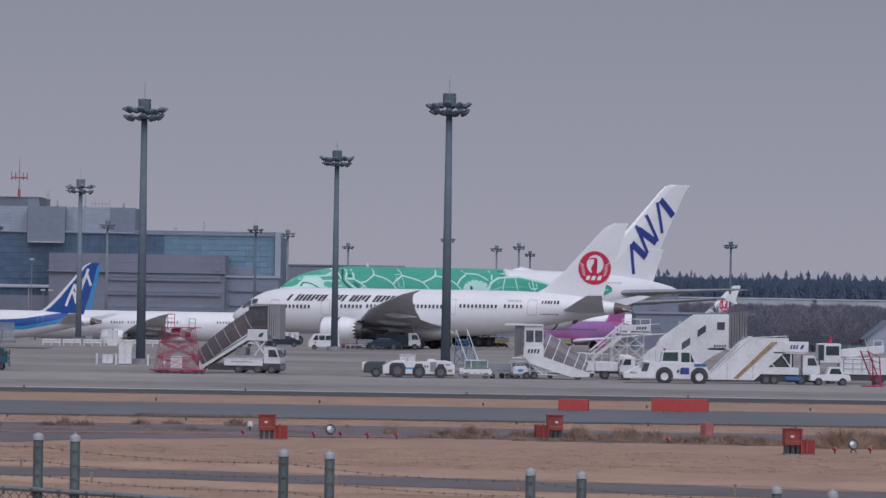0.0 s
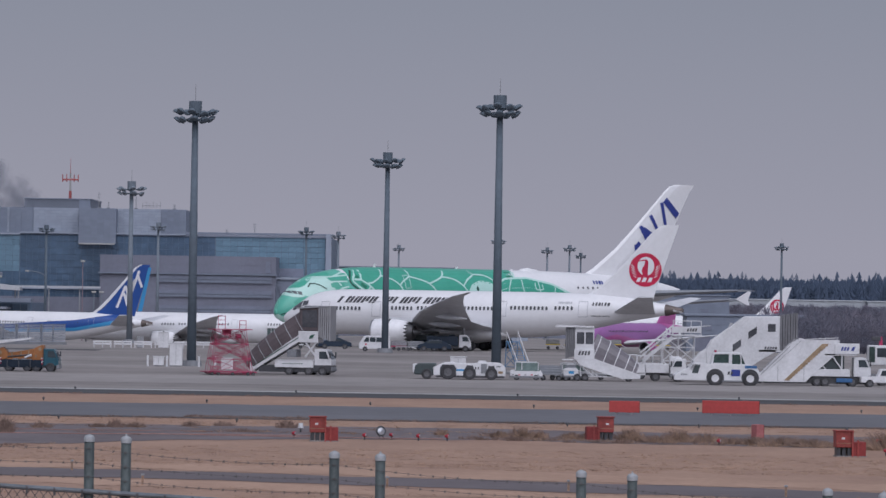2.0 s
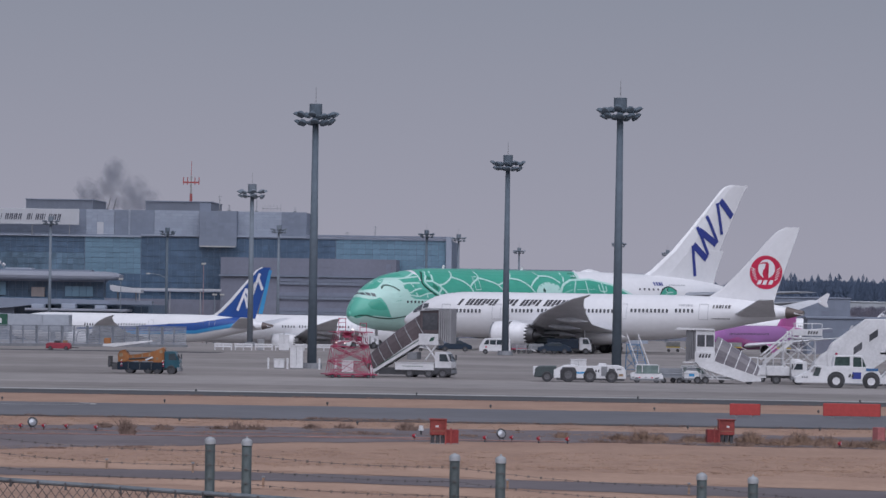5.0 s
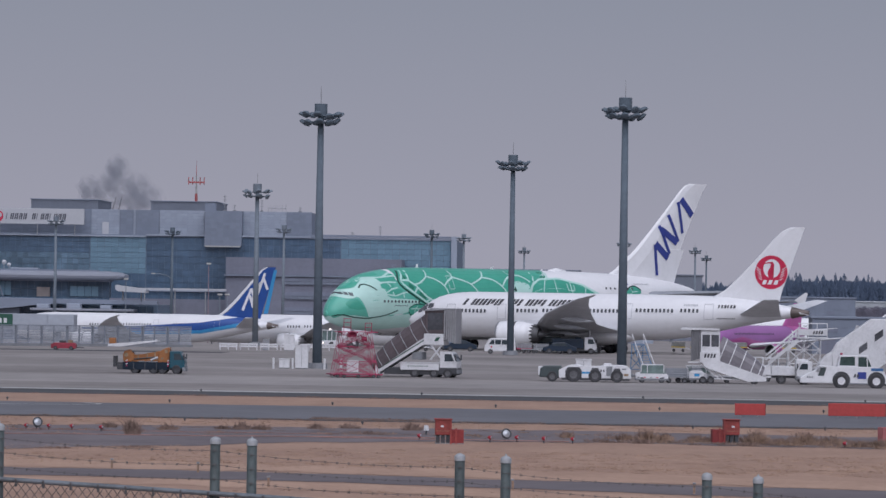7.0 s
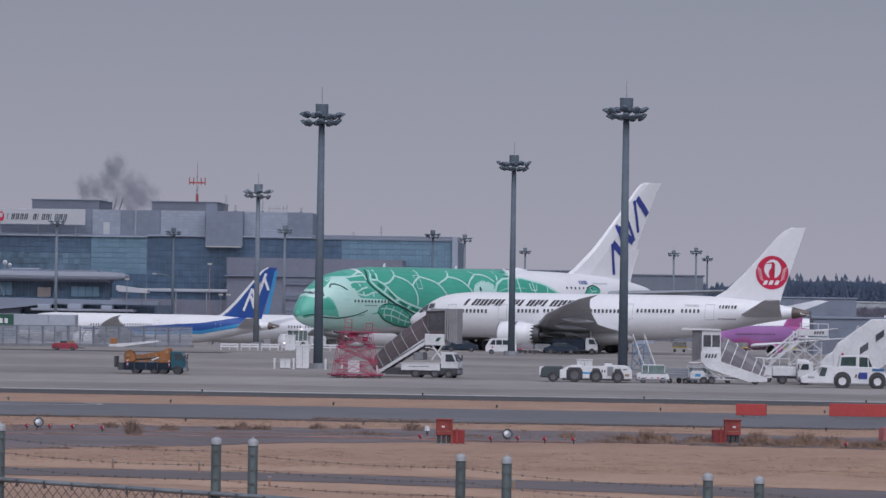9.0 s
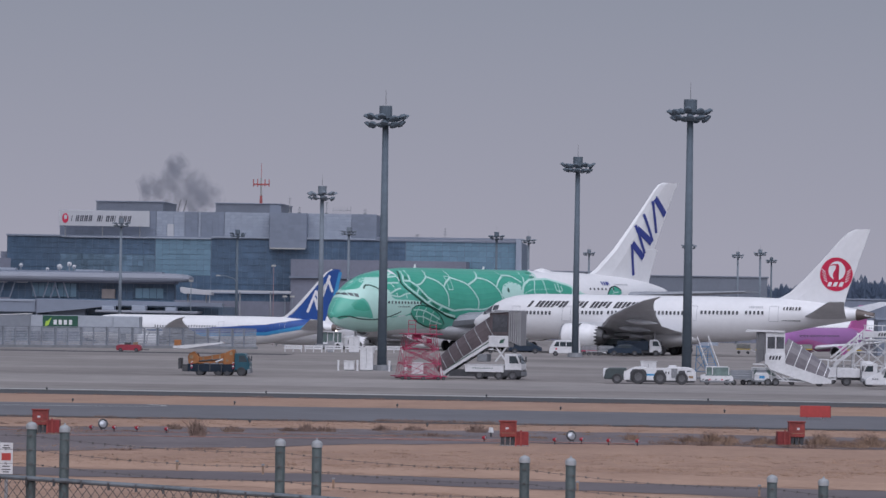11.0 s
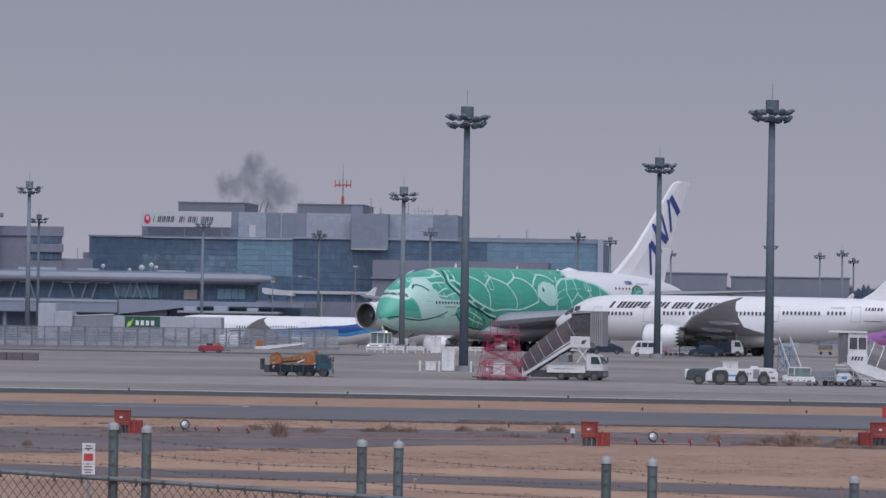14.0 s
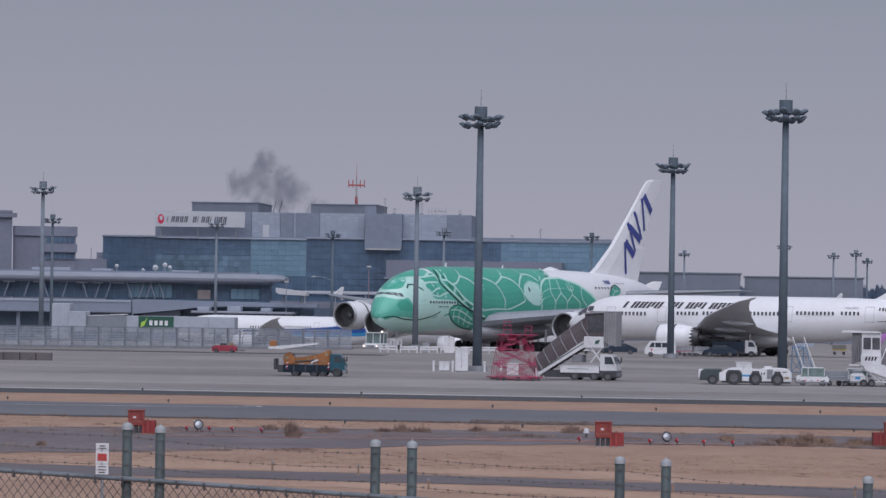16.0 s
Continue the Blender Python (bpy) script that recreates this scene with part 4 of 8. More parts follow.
        # cockpit windows
        for x0, x1 in ((1.72, 2.06), (2.13, 2.52), (2.6, 3.08)):
            part("cockpit_window", hull.patch([x0, x1], [7.3 - (x0 - 1.7) * 0.2, 7.3 - (x1 - 1.7) * 0.2], [7.66 - (x0 - 1.7) * 0.12, 7.66 - (x1 - 1.7) * 0.12], 0.05, port, rows=3, step=0.2), cockpit_glass, a)
        if port < 0:
            hull.window_row([(7.6, 14.0, 0.6), (49.5, 58.0, 0.85)], 6.45, a, 0.23, 0.32, 0.075)
            hull.window_row([(49.5, 55.0, 0.9)], 8.75, a, 0.22, 0.3, 0.07)
            hull.window_row([(9.4, 11.6, 0.3)], 5.9, a, 0.14, 0.12, 0.075)
    bars_on_hull(hull, 52.6, 9.3, 0.5, 4, 0.5, a, letter_blue, 0.0, label="small blue marking bars")
    bars_on_hull(hull, 55.6, 9.35, 0.16, 10, 0.35, a, grey_belly, 0.0, label="thin grey marking bars")
    for x, h in ((16.0, 0.7), (20.5, 0.25), (30.0, 0.6), (39.5, 0.35)):
        part("antenna", prism([(x, 10.8), (x + 0.5, 10.8), (x + 0.55, 10.9 + h), (x + 0.3, 10.9 + h)], -0.04, 0.04), white_paint, a)
    bm = lathe([(0, 0.05), (0.3, 0.5), (1.5, 0.75), (3.2, 0.5), (3.8, 0.05)], 16, at=(41.1, 0, 10.75))
    part("antenna_dome", bm, white_paint, a, smooth=True)
    return a


def blue_word(a, fin):
    """A climbing band of plain blue bars on the fin."""
    for (x0, z0), (x1, z1), w in (((61.9, 15.3), (64.6, 13.3), 1.0), ((61.75, 15.2), (62.4, 10.8), 0.55), ((62.7, 17.9), (64.9, 13.9), 0.55), ((63.0, 17.4), (66.5, 15.5), 1.0),
                                  ((64.5, 19.5), (66.8, 15.7), 0.55), ((67.1, 21.8), (69.6, 19.5), 1.0), ((66.5, 21.4), (67.6, 16.9), 0.55)):
        p, q = Vector((x0, z0)), Vector((x1, z1))
        d = (q - p).normalized()
        n = Vector((-d.y, d.x)) * w / 2
        bm = bmesh.new()
        rows = []
        for i in range(11):
            c = p + (q - p) * i / 10
            rows.append([bm.verts.new((v.x, -fin_half(fin, v.x, v.y) - 0.06 - 0.01 * w, v.y)) for v in (c + n, c + n * 0.33, c - n * 0.33, c - n)])
        for r0, r1 in zip(rows, rows[1:]):
            for k in range(3):
                bm.faces.new((r0[k], r0[k + 1], r1[k + 1], r1[k]))
        part("fin_bar", bm, letter_blue, a)


honu = airliner_380()
resize(honu, 1.05)

# ---------- parked airliners farther off ----------
LOW = -4.4
ana, ana_hull, ana_fin, cut = airliner_787(pose(-122.6, 914.3, LOW, 0, 0, -22), "white and blue wide-body airliner parked at a terminal stand", 6.0, deep_blue, False)
part("cheat_line", ana_hull.patch([18, 24, 32, 46, 55, 58], [4.6, 4.3, 4.2, 4.6, 6.3, 6.9], [4.7, 4.9, 5.3, 6.2, 7.6, 7.4], 0.04, rows=6), deep_blue, ana, "deep blue stripe")
part("cheat_line", ana_hull.patch([22, 32, 46, 55, 58], [4.1, 3.6, 3.9, 5.5, 6.2], [4.35, 4.2, 4.6, 6.3, 6.9], 0.045, rows=4), sky_blue, ana, "light blue stripe")
ANA_FIN_MARKS = [((54.6, 8.8), (56.5, 12.9)), ((56.2, 11.6), (57.0, 9.3)), ((56.5, 12.9), (57.6, 10.2)), ((56.5, 10.4), (58.7, 14.1)), ((57.8, 11.7), (58.7, 14.1)), ((57.9, 11.7), (59.6, 15.8)), ((59.2, 15.1), (60.2, 12.7))]
for (x0, z0), (x1, z1) in ANA_FIN_MARKS:
    d = math.dist((x0, z0), (x1, z1))
    ox, oz = (z1 - z0) / d * 0.27, -(x1 - x0) / d * 0.27
    fin_plate(ana_fin, [(x0 - ox, z0 - oz), (x0 + ox, z0 + oz), (x1 + ox, z1 + oz), (x1 - ox, z1 - oz)], ana, "fin_bar", white_paint, 0.06)
fin_plate(ana_fin, [(59.3, 8.2), (60.3, 8.2), (62.3, 16.4), (61.6, 16.4)], ana, "fin_stripe", sky_blue, 0.045)
fin_plate(ana_fin, [(47.8, 7.3), (48.6, 7.3), (50.9, 8.6), (53.2, 10.5), (59.2, 16.4), (60.3, 16.9), (59.9, 16.95), (58.6, 16.4), (52.3, 10.5), (50.0, 8.6)], ana, "fin_edge", white_paint, 0.05)

resize(ana, 0.952)


def reshape(ob, cut_z, k_low, k_high):
    """Press the hull of an aircraft flatter and draw its fin taller."""
    f = lambda z: z * k_low if z < cut_z else cut_z * k_low + (z - cut_z) * k_high
    for c in ob.children_recursive:
        if c.parent is not ob:
            continue
        if c.location.length < 0.001:
            for v in c.data.vertices:
                v.co.z = f(v.co.z)
        else:
            c.location.z = f(c.location.z)


reshape(ana, 7.53, 0.995, 1.114)

jal2, jal2_hull, jal2_fin, _ = airliner_787(pose(-87.3, 915, LOW, 0, 0, -14), "white wide-body airliner parked behind the others", 12.0, None, False)
resize(jal2, 0.97)
reshape(jal2, 7.76, 1.0, 0.9)


def airliner_320():
    a = thing("narrow_body_airliner", pose(15.5, 767, lie(785), 0, 0, 61), "magenta and purple narrow-body airliner parked behind the white jet", "airplane")
    hull = Hull([(0, 3.2, 3.4, 0.1), (0.5, 2.6, 4.2, 0.7), (1.6, 2.15, 5.0, 1.3), (3.2, 1.9, 5.75, 1.75), (5, 1.8, 5.95, 1.95), (24, 1.8, 5.95, 1.97), (28, 2.2, 5.95, 1.85), (32, 3.3, 5.8, 1.3), (36, 4.5, 5.5, 0.6), (37.5, 4.9, 5.3, 0.25)])
    part("fuselage", hull.mesh(32), plum, a, smooth=True)
    part("flank_paint", hull.patch([0.5, 3, 8, 14, 20, 24, 28, 31, 34, 37], [0, 0, 0, 0, 0, 1.8, 2.6, 4.4, 5.2, 5.3], [3.4, 3.3, 4.0, 3.3, 3.0, 2.6, 3.3, 4.6, 5.3, 5.35], 0.03, rows=8), pink, a)
    part("flank_paint", hull.patch([27, 29, 32, 36, 37.4], [5.9, 4.6, 4.2, 4.8, 5.1], [6, 6, 6, 6, 5.3], 0.034, rows=6), pink, a)
    fin = [(5.6, 26.5, 34.0), (7, 28.0, 34.2), (9.6, 30.6, 34.6), (9.9, 31.4, 34.7)]
    upright(fin, a, pink)
    for s in (-1, 1):
        wing("wing", [(1.5, 11.5, 6.5, 2.5, 0.13), (6, 14.5, 4.0, 3.0, 0.12), (16.5, 20.5, 1.6, 4.2, 0.1), (17, 21.2, 1.2, 6.2, 0.1)], a, wing_grey, s)
        engine(11.0, s * 5.75, 1.75, 1.05, 4.4, a, False, pink)
        wing("tailplane", [(0.5, 31.3, 3.6, 5.0, 0.1), (6.2, 34.6, 1.5, 5.6, 0.1)], a, wing_grey, s)
        gear(17.7, s * 3.8, 2.2, 0.55, a, (0,), 0.9)
    gear(5.1, 0, 2.2, 0.38, a, (0,), 0.5)
    tagged(part("glazing_row", hull.windows([(5.5, 20, 0.53)], 4.5, 0.22, 0.33), window_dark, a), kind="stuff")
    bars_on_hull(hull, 26.6, 3.9, 1.2, 3, 1.3, a, nacelle_white, 0.5, label="large white airline lettering as plain bars")
    return a


airliner_320()
far_jet, _, far_fin, _ = airliner_787(pose(34.4, 1350, LOW, 0, 0, 10), "distant white airliner with a red crest on its fin", 0, None, False)
disc_mark(far_jet, far_fin, 51.5, 11.0, 2.2)


# ---------- lighting masts ----------
def light_mast(x, y, height, lamps, material, label, group, r=0.42, rng_seed=0, z0=0.0, both=True):
    rng = random.Random(rng_seed)
    a = thing("floodlight_mast", pose(x, y, z0), label, "floodlight mast", group)
    part("pole", tube((0, 0, 0), (0, 0, height + 0.2), r, r * 0.62, 16), material, a, smooth=True)
    part("base", tube((0, 0, 0), (0, 0, 0.5), r * 2.2, r * 2.0, 16), gse_grey, a)
    part("platform", lathe([(0, 0.2), (0, 1.05), (0.12, 1.05), (0.12, 0.2)], 20, cap=True), mast_grey, a).matrix_local = pose(0, 0, height - 0.6, 0, -90, 0)
    part("head_drum", tube((0, 0, height + 0.12), (0, 0, height + 1.12), 0.56, 0.56, 16), material, a)
    part("lightning_rod", tube((0, 0, height + 1.2), (0, 0, height + 2.6), 0.04, 0.02, 6), steel, a)
    for tier, (dz, d0, n) in enumerate(((0.0, 1.62, lamps), (-0.52, 1.42, lamps - 1))):
        part("lamp_ring", lathe([(0, d0 - 0.42), (0, d0 - 0.34), (0.08, d0 - 0.34), (0.08, d0 - 0.42), (0, d0 - 0.42)], 20), mast_grey, a).matrix_local = pose(0, 0, height + dz, 0, -90, 0)
        for k in range(4):
            t = k * math.tau / 4 + 0.3
            part("lamp_arm", tube((0.2 * math.cos(t), 0.2 * math.sin(t), height + dz), ((d0 - 0.36) * math.cos(t), (d0 - 0.36) * math.sin(t), height + dz + 0.04), 0.05, n=6), mast_grey, a)
        for k in range(n):
            t = k * math.tau / n + 0.2 + 0.3 * tier
            if not both and math.cos(t) > 0.2 and k % 2:
                continue
            d = d0 + rng.uniform(-0.08, 0.12)
            lamp = part("floodlight", lathe([(-0.16, 0.06), (-0.13, 0.2), (0.0, 0.33), (0.14, 0.37), (0.17, 0.34)], 10, cap=True), material, a, smooth=True)
            lamp.matrix_local = pose(d * math.cos(t), d * math.sin(t), height + dz + 0.06 + rng.uniform(-0.05, 0.2 - 0.1 * tier), 0, 62 + rng.uniform(-22, 10), math.degrees(t))
    return a


for i, (x, y, h) in enumerate([(-26.2, 393.2, 21.95), (0.3, 382.4, 22.35), (-12.6, 528, 22.25)]):
    light_mast(x, y, h, 10, mast_grey, "tall dark floodlight mast on the apron", "apron floodlight masts", rng_seed=i)
for i, (x, y, h) in enumerate([(-47.64, 592, 20.1), (-109.5, 666.4, 22.1)]):
    light_mast(x, y, h, 8, mast_pale, "tall grey floodlight mast on the apron", "apron floodlight masts", rng_seed=5 + i, r=0.4)
for i, (x, y) in enumerate([(76.6, 1206), (16, 1364), (21.7, 1303), (28.5, 1489), (-28.7, 1360), (1.1, 1174), (-44.4, 1067), (-38.8, 1124), (-76.7, 1031), (-151.5, 935), (-120.8, 965), (-121.5, 1228), (-108.1, 1090), (177, 2405), (223, 2396)]):
    light_mast(x, y, 22.3 - LOW, 8, mast_pale if i % 3 else mast_grey, "slim grey floodlight mast far across the apron", "distant floodlight masts", 0.4, 10 + i, LOW)


# ---------- terminal ----------
def pane_grid(x0, x1, y, z0, z1, nx, nz, parent, material, name="glazing", single=False, gap=0.05, jitter=0.03, seed=1):
    """Glass panes set between narrow joints; single makes each pane an object of its own."""
    rng = random.Random(seed)
    w, h = (x1 - x0) / nx, (z1 - z0) / nz
    if single:
        me = None
        for i in range(nx):
            for j in range(nz):
                if me is None:
                    o = part("pane", box(gap, w - gap, -0.04, 0.03, gap, h - gap), material, parent)
                    me = o.data
                else:
                    o = new("pane", me)
                    o.parent = parent
                o.matrix_local = pose(x0 + i * w, y + rng.uniform(-jitter, jitter), z0 + j * h)
        return None
    bm = bmesh.new()
    for i in range(nx):
        for j in range(nz):
            q = y + rng.uniform(-jitter, jitter)
            box(x0 + i * w + gap, x0 + (i + 1) * w - gap, q - 0.04, q + 0.03, z0 + j * h + gap, z0 + (j + 1) * h - gap, bm=bm)
    return tagged(part(name, bm, material, parent), kind="stuff")


def terminal():
    a = thing("terminal_building", pose(0, 0, 0), "long grey airport terminal with dark and pale glass fronts", "building")
    core = part("core", box(-180.8, -43.6, 1200.1, 1260, LOW, 23.0), mullion, a, "main glazed block")
    part("step_block", box(-182.6, -180.8, 1201, 1250, LOW, 18.5), recess_dark, a)
    # dark glass; the paler lower range in the long front paints a reflection
    pane_grid(-180.7, -141.1, 1200, 18.2, 22.6, 26, 3, core, glass_blue, seed=2)
    pane_grid(-180.7, -166.4, 1200, 2, 18.2, 9, 9, core, glass_blue, seed=3)
    pane_grid(-166.4, -141.1, 1200, 13.6, 18.2, 17, 3, core, glass_reflection, seed=4)
    pane_grid(-166.4, -141.1, 1200, 2, 13.6, 17, 7, core, glass_blue, seed=5)
    pane_grid(-140.9, -126.1, 1200, 12.8, 22.6, 8, 7, core, glass_pale, single=True, gap=0.045)
    pane_grid(-140.9, -126.1, 1200, 2, 12.8, 8, 6, core, glass_blue, seed=6)
    pane_grid(-125.9, -74.2, 1200, 2, 22.6, 32, 12, core, glass_blue, seed=7)
    pane_grid(-74.0, -44.8, 1200, 11.6, 23.2, 15, 8, core, glass_pale, single=True, gap=0.045)
    for x0, x1, z0, z1 in ((-126, -103, 8.2, 8.9), (-166, -126, 22.55, 22.95), (-126, -82, 23.0, 23.35)):
        part("ledge", box(x0, x1, 1199.3, 1200.2, z0, z1), clad_light, core)
    for x0, x1 in ((-57.4, -50.5), (-66.0, -61.5)):
        part("recess", box(x0, x1, 1199.7, 1200.1, 12.4, 14.6), recess_dark, core)
    part("parapet", box(-181.0, -43.3, 1199.6, 1202, 22.75, 23.2), clad_mid, core)
    part("parapet", box(-82.2, -43.3, 1199.5, 1202, 23.3, 23.9), clad_mid, core)
    part("end_column", box(-44.7, -43.2, 1198.8, 1201, LOW, 23.9), clad_light, a)
    # clad plant storey: alternating pale and dark fields of narrow sheets
    up = part("upper_block", box(-166.9, -82.2, 1204, 1250, 22.7, 29.8), clad_mid, a, "grey clad plant block on the roof")
    fields = [(-167.2, -141.3, 22.9, 29.9, clad_mid), (-141.2, -133.6, 22.9, 29.9, clad_light), (-133.5, -130.0, 22.9, 29.9, clad_mid), (-129.9, -129.3, 22.9, 29.9, clad_light), (-129.2, -123.0, 22.9, 29.9, clad_mid),
              (-122.9, -110.9, 22.9, 29.9, clad_light), (-100.6, -88.9, 23.2, 29.9, clad_light), (-88.8, -82.2, 23.2, 29.9, clad_mid)]
    for k, (x0, x1, z0, z1, m) in enumerate(fields):
        pane_grid(x0, x1, 1203.6, z0, z1, max(1, int((x1 - x0) / 1.5)), 9, up, m, "cladding", gap=0.018, jitter=0.015, seed=20 + k)
    tall = part("stair_tower", box(-110.4, -100.5, 1199.0, 1205, 20.5, 29.85), clad_mid, a, "flat grey projecting tower front")
    pane_grid(-110.4, -100.5, 1198.9, 20.5, 29.85, 6, 12, tall, clad_mid, "cladding", gap=0.018, jitter=0.015, seed=40)
    part("tower_sill", box(-110.2, -100.7, 1197.7, 1198.6, 20.2, 20.55), line_white, tall)
    for x, z in ((-138.2, 23.1),):
        part("roof_door", box(x, x + 1.7, 1203.3, 1203.8, z, z + 3.4), line_sign, up)
    for x0, x1, z1, split in ((-158.0, -140.0, 32.6, -140.0), (-125.8, -108.1, 32.5, -111.2)):
        p = part("penthouse", box(x0, x1, 1208, 1240, 29.7, z1), roof_dark, a, "darker plant room on the roof")
        pane_grid(x0, split, 1207.9, 29.9, z1 - 0.3, 14, 4, p, roof_dark, "cladding", gap=0.02, jitter=0.02, seed=50)
        part("penthouse_cap", box(x0 - 0.2, x1 + 0.2, 1207.6, 1240.4, z1 - 0.25, z1), clad_mid, p)
        if split < x1:
            part("pale_bay", box(split, x1 - 0.1, 1207.7, 1208.1, 29.9, z1 - 0.4), clad_mid, p)
    sign = part("roof_sign", box(-166.6, -142.4, 1197.6, 1198.2, 25.6, 29.75, 0.05), line_sign, a, "white roof sign board")
    for x in (-165, -155, -145):
        part("sign_stay", tube((x, 1198.2, 28), (x, 1203.8, 28.5), 0.12, n=6), steel, sign)
        part("sign_leg", tube((x, 1198.4, 22.7), (x, 1198.4, 26), 0.14, n=6), steel, sign)
    for k in range(14):
        x, z0, z1 = -163.4 + 1.16 * k, 26.8, 28.4
        if k == 5:
            continue
        w = 0.5 if k in (0, 7, 10) else 0.86
        part("sign_bar", prism([(x, z0), (x + w * 0.36, z0), (x + w * 0.36 + 0.3, z1), (x + 0.3, z1)], 1197.5, 1197.62), hood_dark, sign)
        if w > 0.6:
            part("sign_bar", prism([(x + w * 0.58, z0), (x + w, z0), (x + w + 0.3, z1), (x + w * 0.5 + 0.3, z1)], 1197.5, 1197.62), hood_dark, sign)
    ring = [(-164.9 + 0.85 * math.cos(k * math.tau / 20), 27.6 + 1.3 * math.sin(k * math.tau / 20)) for k in range(20)]
    part("sign_crest", prism(ring, 1197.5, 1197.6), red_mark, sign)
    ring = [(-164.85 + 0.42 * math.cos(k * math.tau / 16), 27.9 + 0.62 * math.sin(k * math.tau / 16)) for k in range(16)]
    part("sign_crest_field", prism(ring, 1197.46, 1197.5), line_sign, sign)
    # brownish front block with recessed bands
    f = part("front_block", box(-103, -57, 1181, 1200, LOW, 17.4), clad_brown, a, "brownish front block with recessed window bands")
    pane_grid(-103, -57, 1180.95, 12.9, 17.3, 20, 2, f, clad_brown, "cladding", gap=0.02, jitter=0.01, seed=60)
    for z in (-1.6, 2.6, 6.6, 10.4):
        part("recess", box(-88, -58, 1180.5, 1181.2, z, z + 1.9), recess_dark, f)
        part("rail", box(-88, -58, 1180.3, 1180.6, z + 0.9, z + 1.05), clad_mid, f)
        pane_grid(-87.6, -58.4, 1180.45, z + 0.1, z + 0.85, 16, 1, f, clad_mid, "spandrel", gap=0.12, jitter=0.02, seed=int(70 + z))
    part("ledge", box(-103.4, -56.6, 1180, 1181, 12.5, 12.85), clad_mid, f)
    part("lamp_niche", box(-59.6, -58.4, 1180.6, 1181.1, 13.2, 16.2), recess_dark, f)
    low = part("low_block", box(-57, -43, 1184, 1200, LOW, 11.6), clad_mid, a, "lower grey-blue link block")
    part("low_roof", box(-57, -42.6, 1183.5, 1200, 11.6, 12.2), clad_light, low)
    for z in (0.5, 4.2, 8.0):
        part("recess", box(-56, -44, 1183.4, 1184.2, z, z + 1.8), recess_dark, low)
    # ground range beside the front block, with a pale pipe bridge along it
    g = part("ground_range", box(-134, -103, 1186, 1200, LOW, 6.2), clad_brown, a, "brownish low range under the glass front")
    for k in range(7):
        part("bay_door", box(-132 + k * 4.2, -129.4 + k * 4.2, 1185.8, 1186.1, LOW, -0.2), recess_dark, g)
    part("pipe_bridge", box(-126, -102.6, 1178, 1179.2, 8.5, 9.0), line_sign, a, "pale pipe bridge")
    for x in (-124, -116, -108):
        part("bridge_leg", tube((x, 1178.6, LOW), (x, 1178.6, 8.5), 0.16, n=6), steel, a)
    # roof aerials and stays
    for x, z, h in ((-106.6, 29.9, 4.6), (-96.6, 29.9, 3.6), (-86.2, 29.9, 1.6), (-64.5, 23.6, 3.2), (-72, 23.6, 1.4), (-104, 29.9, 2.0)):
        m = part("roof_aerial", tube((x, 1216, z), (x, 1216, z + h), 0.11, 0.06, 6), steel, a)
        for q in (0.45, 0.7, 0.9):
            part("aerial_arm", tube((x - 0.5, 1216, z + h * q), (x + 0.5, 1216, z + h * q), 0.05, n=5), steel, m)
        part("aerial_box", box(x - 0.4, x + 0.4, 1215.7, 1216.3, z, z + 0.5), gse_grey, m)
    rack = part("aerial_rack", box(-95.0, -90.0, 1215.8, 1216.2, 31.0, 31.12), steel, a)
    for k in range(6):
        part("aerial", tube((-94.8 + k * 0.95, 1216, 29.9), (-94.8 + k * 0.95, 1216, 31.9 + 0.3 * (k % 2)), 0.06, n=5), steel, rack)
    for x in (-137.2, -135.6):
        part("roof_derrick", tube((x, 1218, 30.0), (x + 0.9, 1218, 33.4), 0.14, 0.08, 6), dark_metal, a)
    for x, z in ((-161.0, 24.0), (-152.6, 23.6), (-155.5, 23.4)):
        part("roof_dish", lathe([(0, 0.1), (0.15, 0.7), (0.3, 1.0)], 14), line_sign, a, "pale roof dish").matrix_local = pose(x, 1205, z, 0, 0, 80)
    return a


hood_dark = mat("sign_lettering_grey", (0.09, 0.095, 0.12), 0.5, vary=0.08)
line_sign = mat("sign_board_white", (0.46, 0.47, 0.5), 0.45, vary=0.04, size=5)
terminal()


def lattice_mast():
    a = thing("roof_mast", pose(-114.2, 1214, 32.5), "slim red and white antenna mast on the terminal roof", "antenna mast")
    part("pole", tube((0, 0, 0), (0, 0, 7.0), 0.28, 0.18), line_white, a)
    part("crossbar", box(-2.2, 2.2, -0.2, 0.2, 5.0, 5.45), red_steel, a)
    for x in (-2.1, -1.0, 1.0, 2.1):
        part("antenna", tube((x, 0, 4.6), (x, 0, 6.6), 0.13), red_steel, a)
    part("lower_pole", tube((0, 0, 0), (0, 0, 2.2), 0.4, 0.34), red_steel, a)
    part("rod", tube((0, 0, 7), (0, 0, 11), 0.08, 0.04), red_steel, a)


lattice_mast()


kiosk_tan = mat("dull_tan_panel", (0.26, 0.225, 0.215), 0.7, vary=0.1)


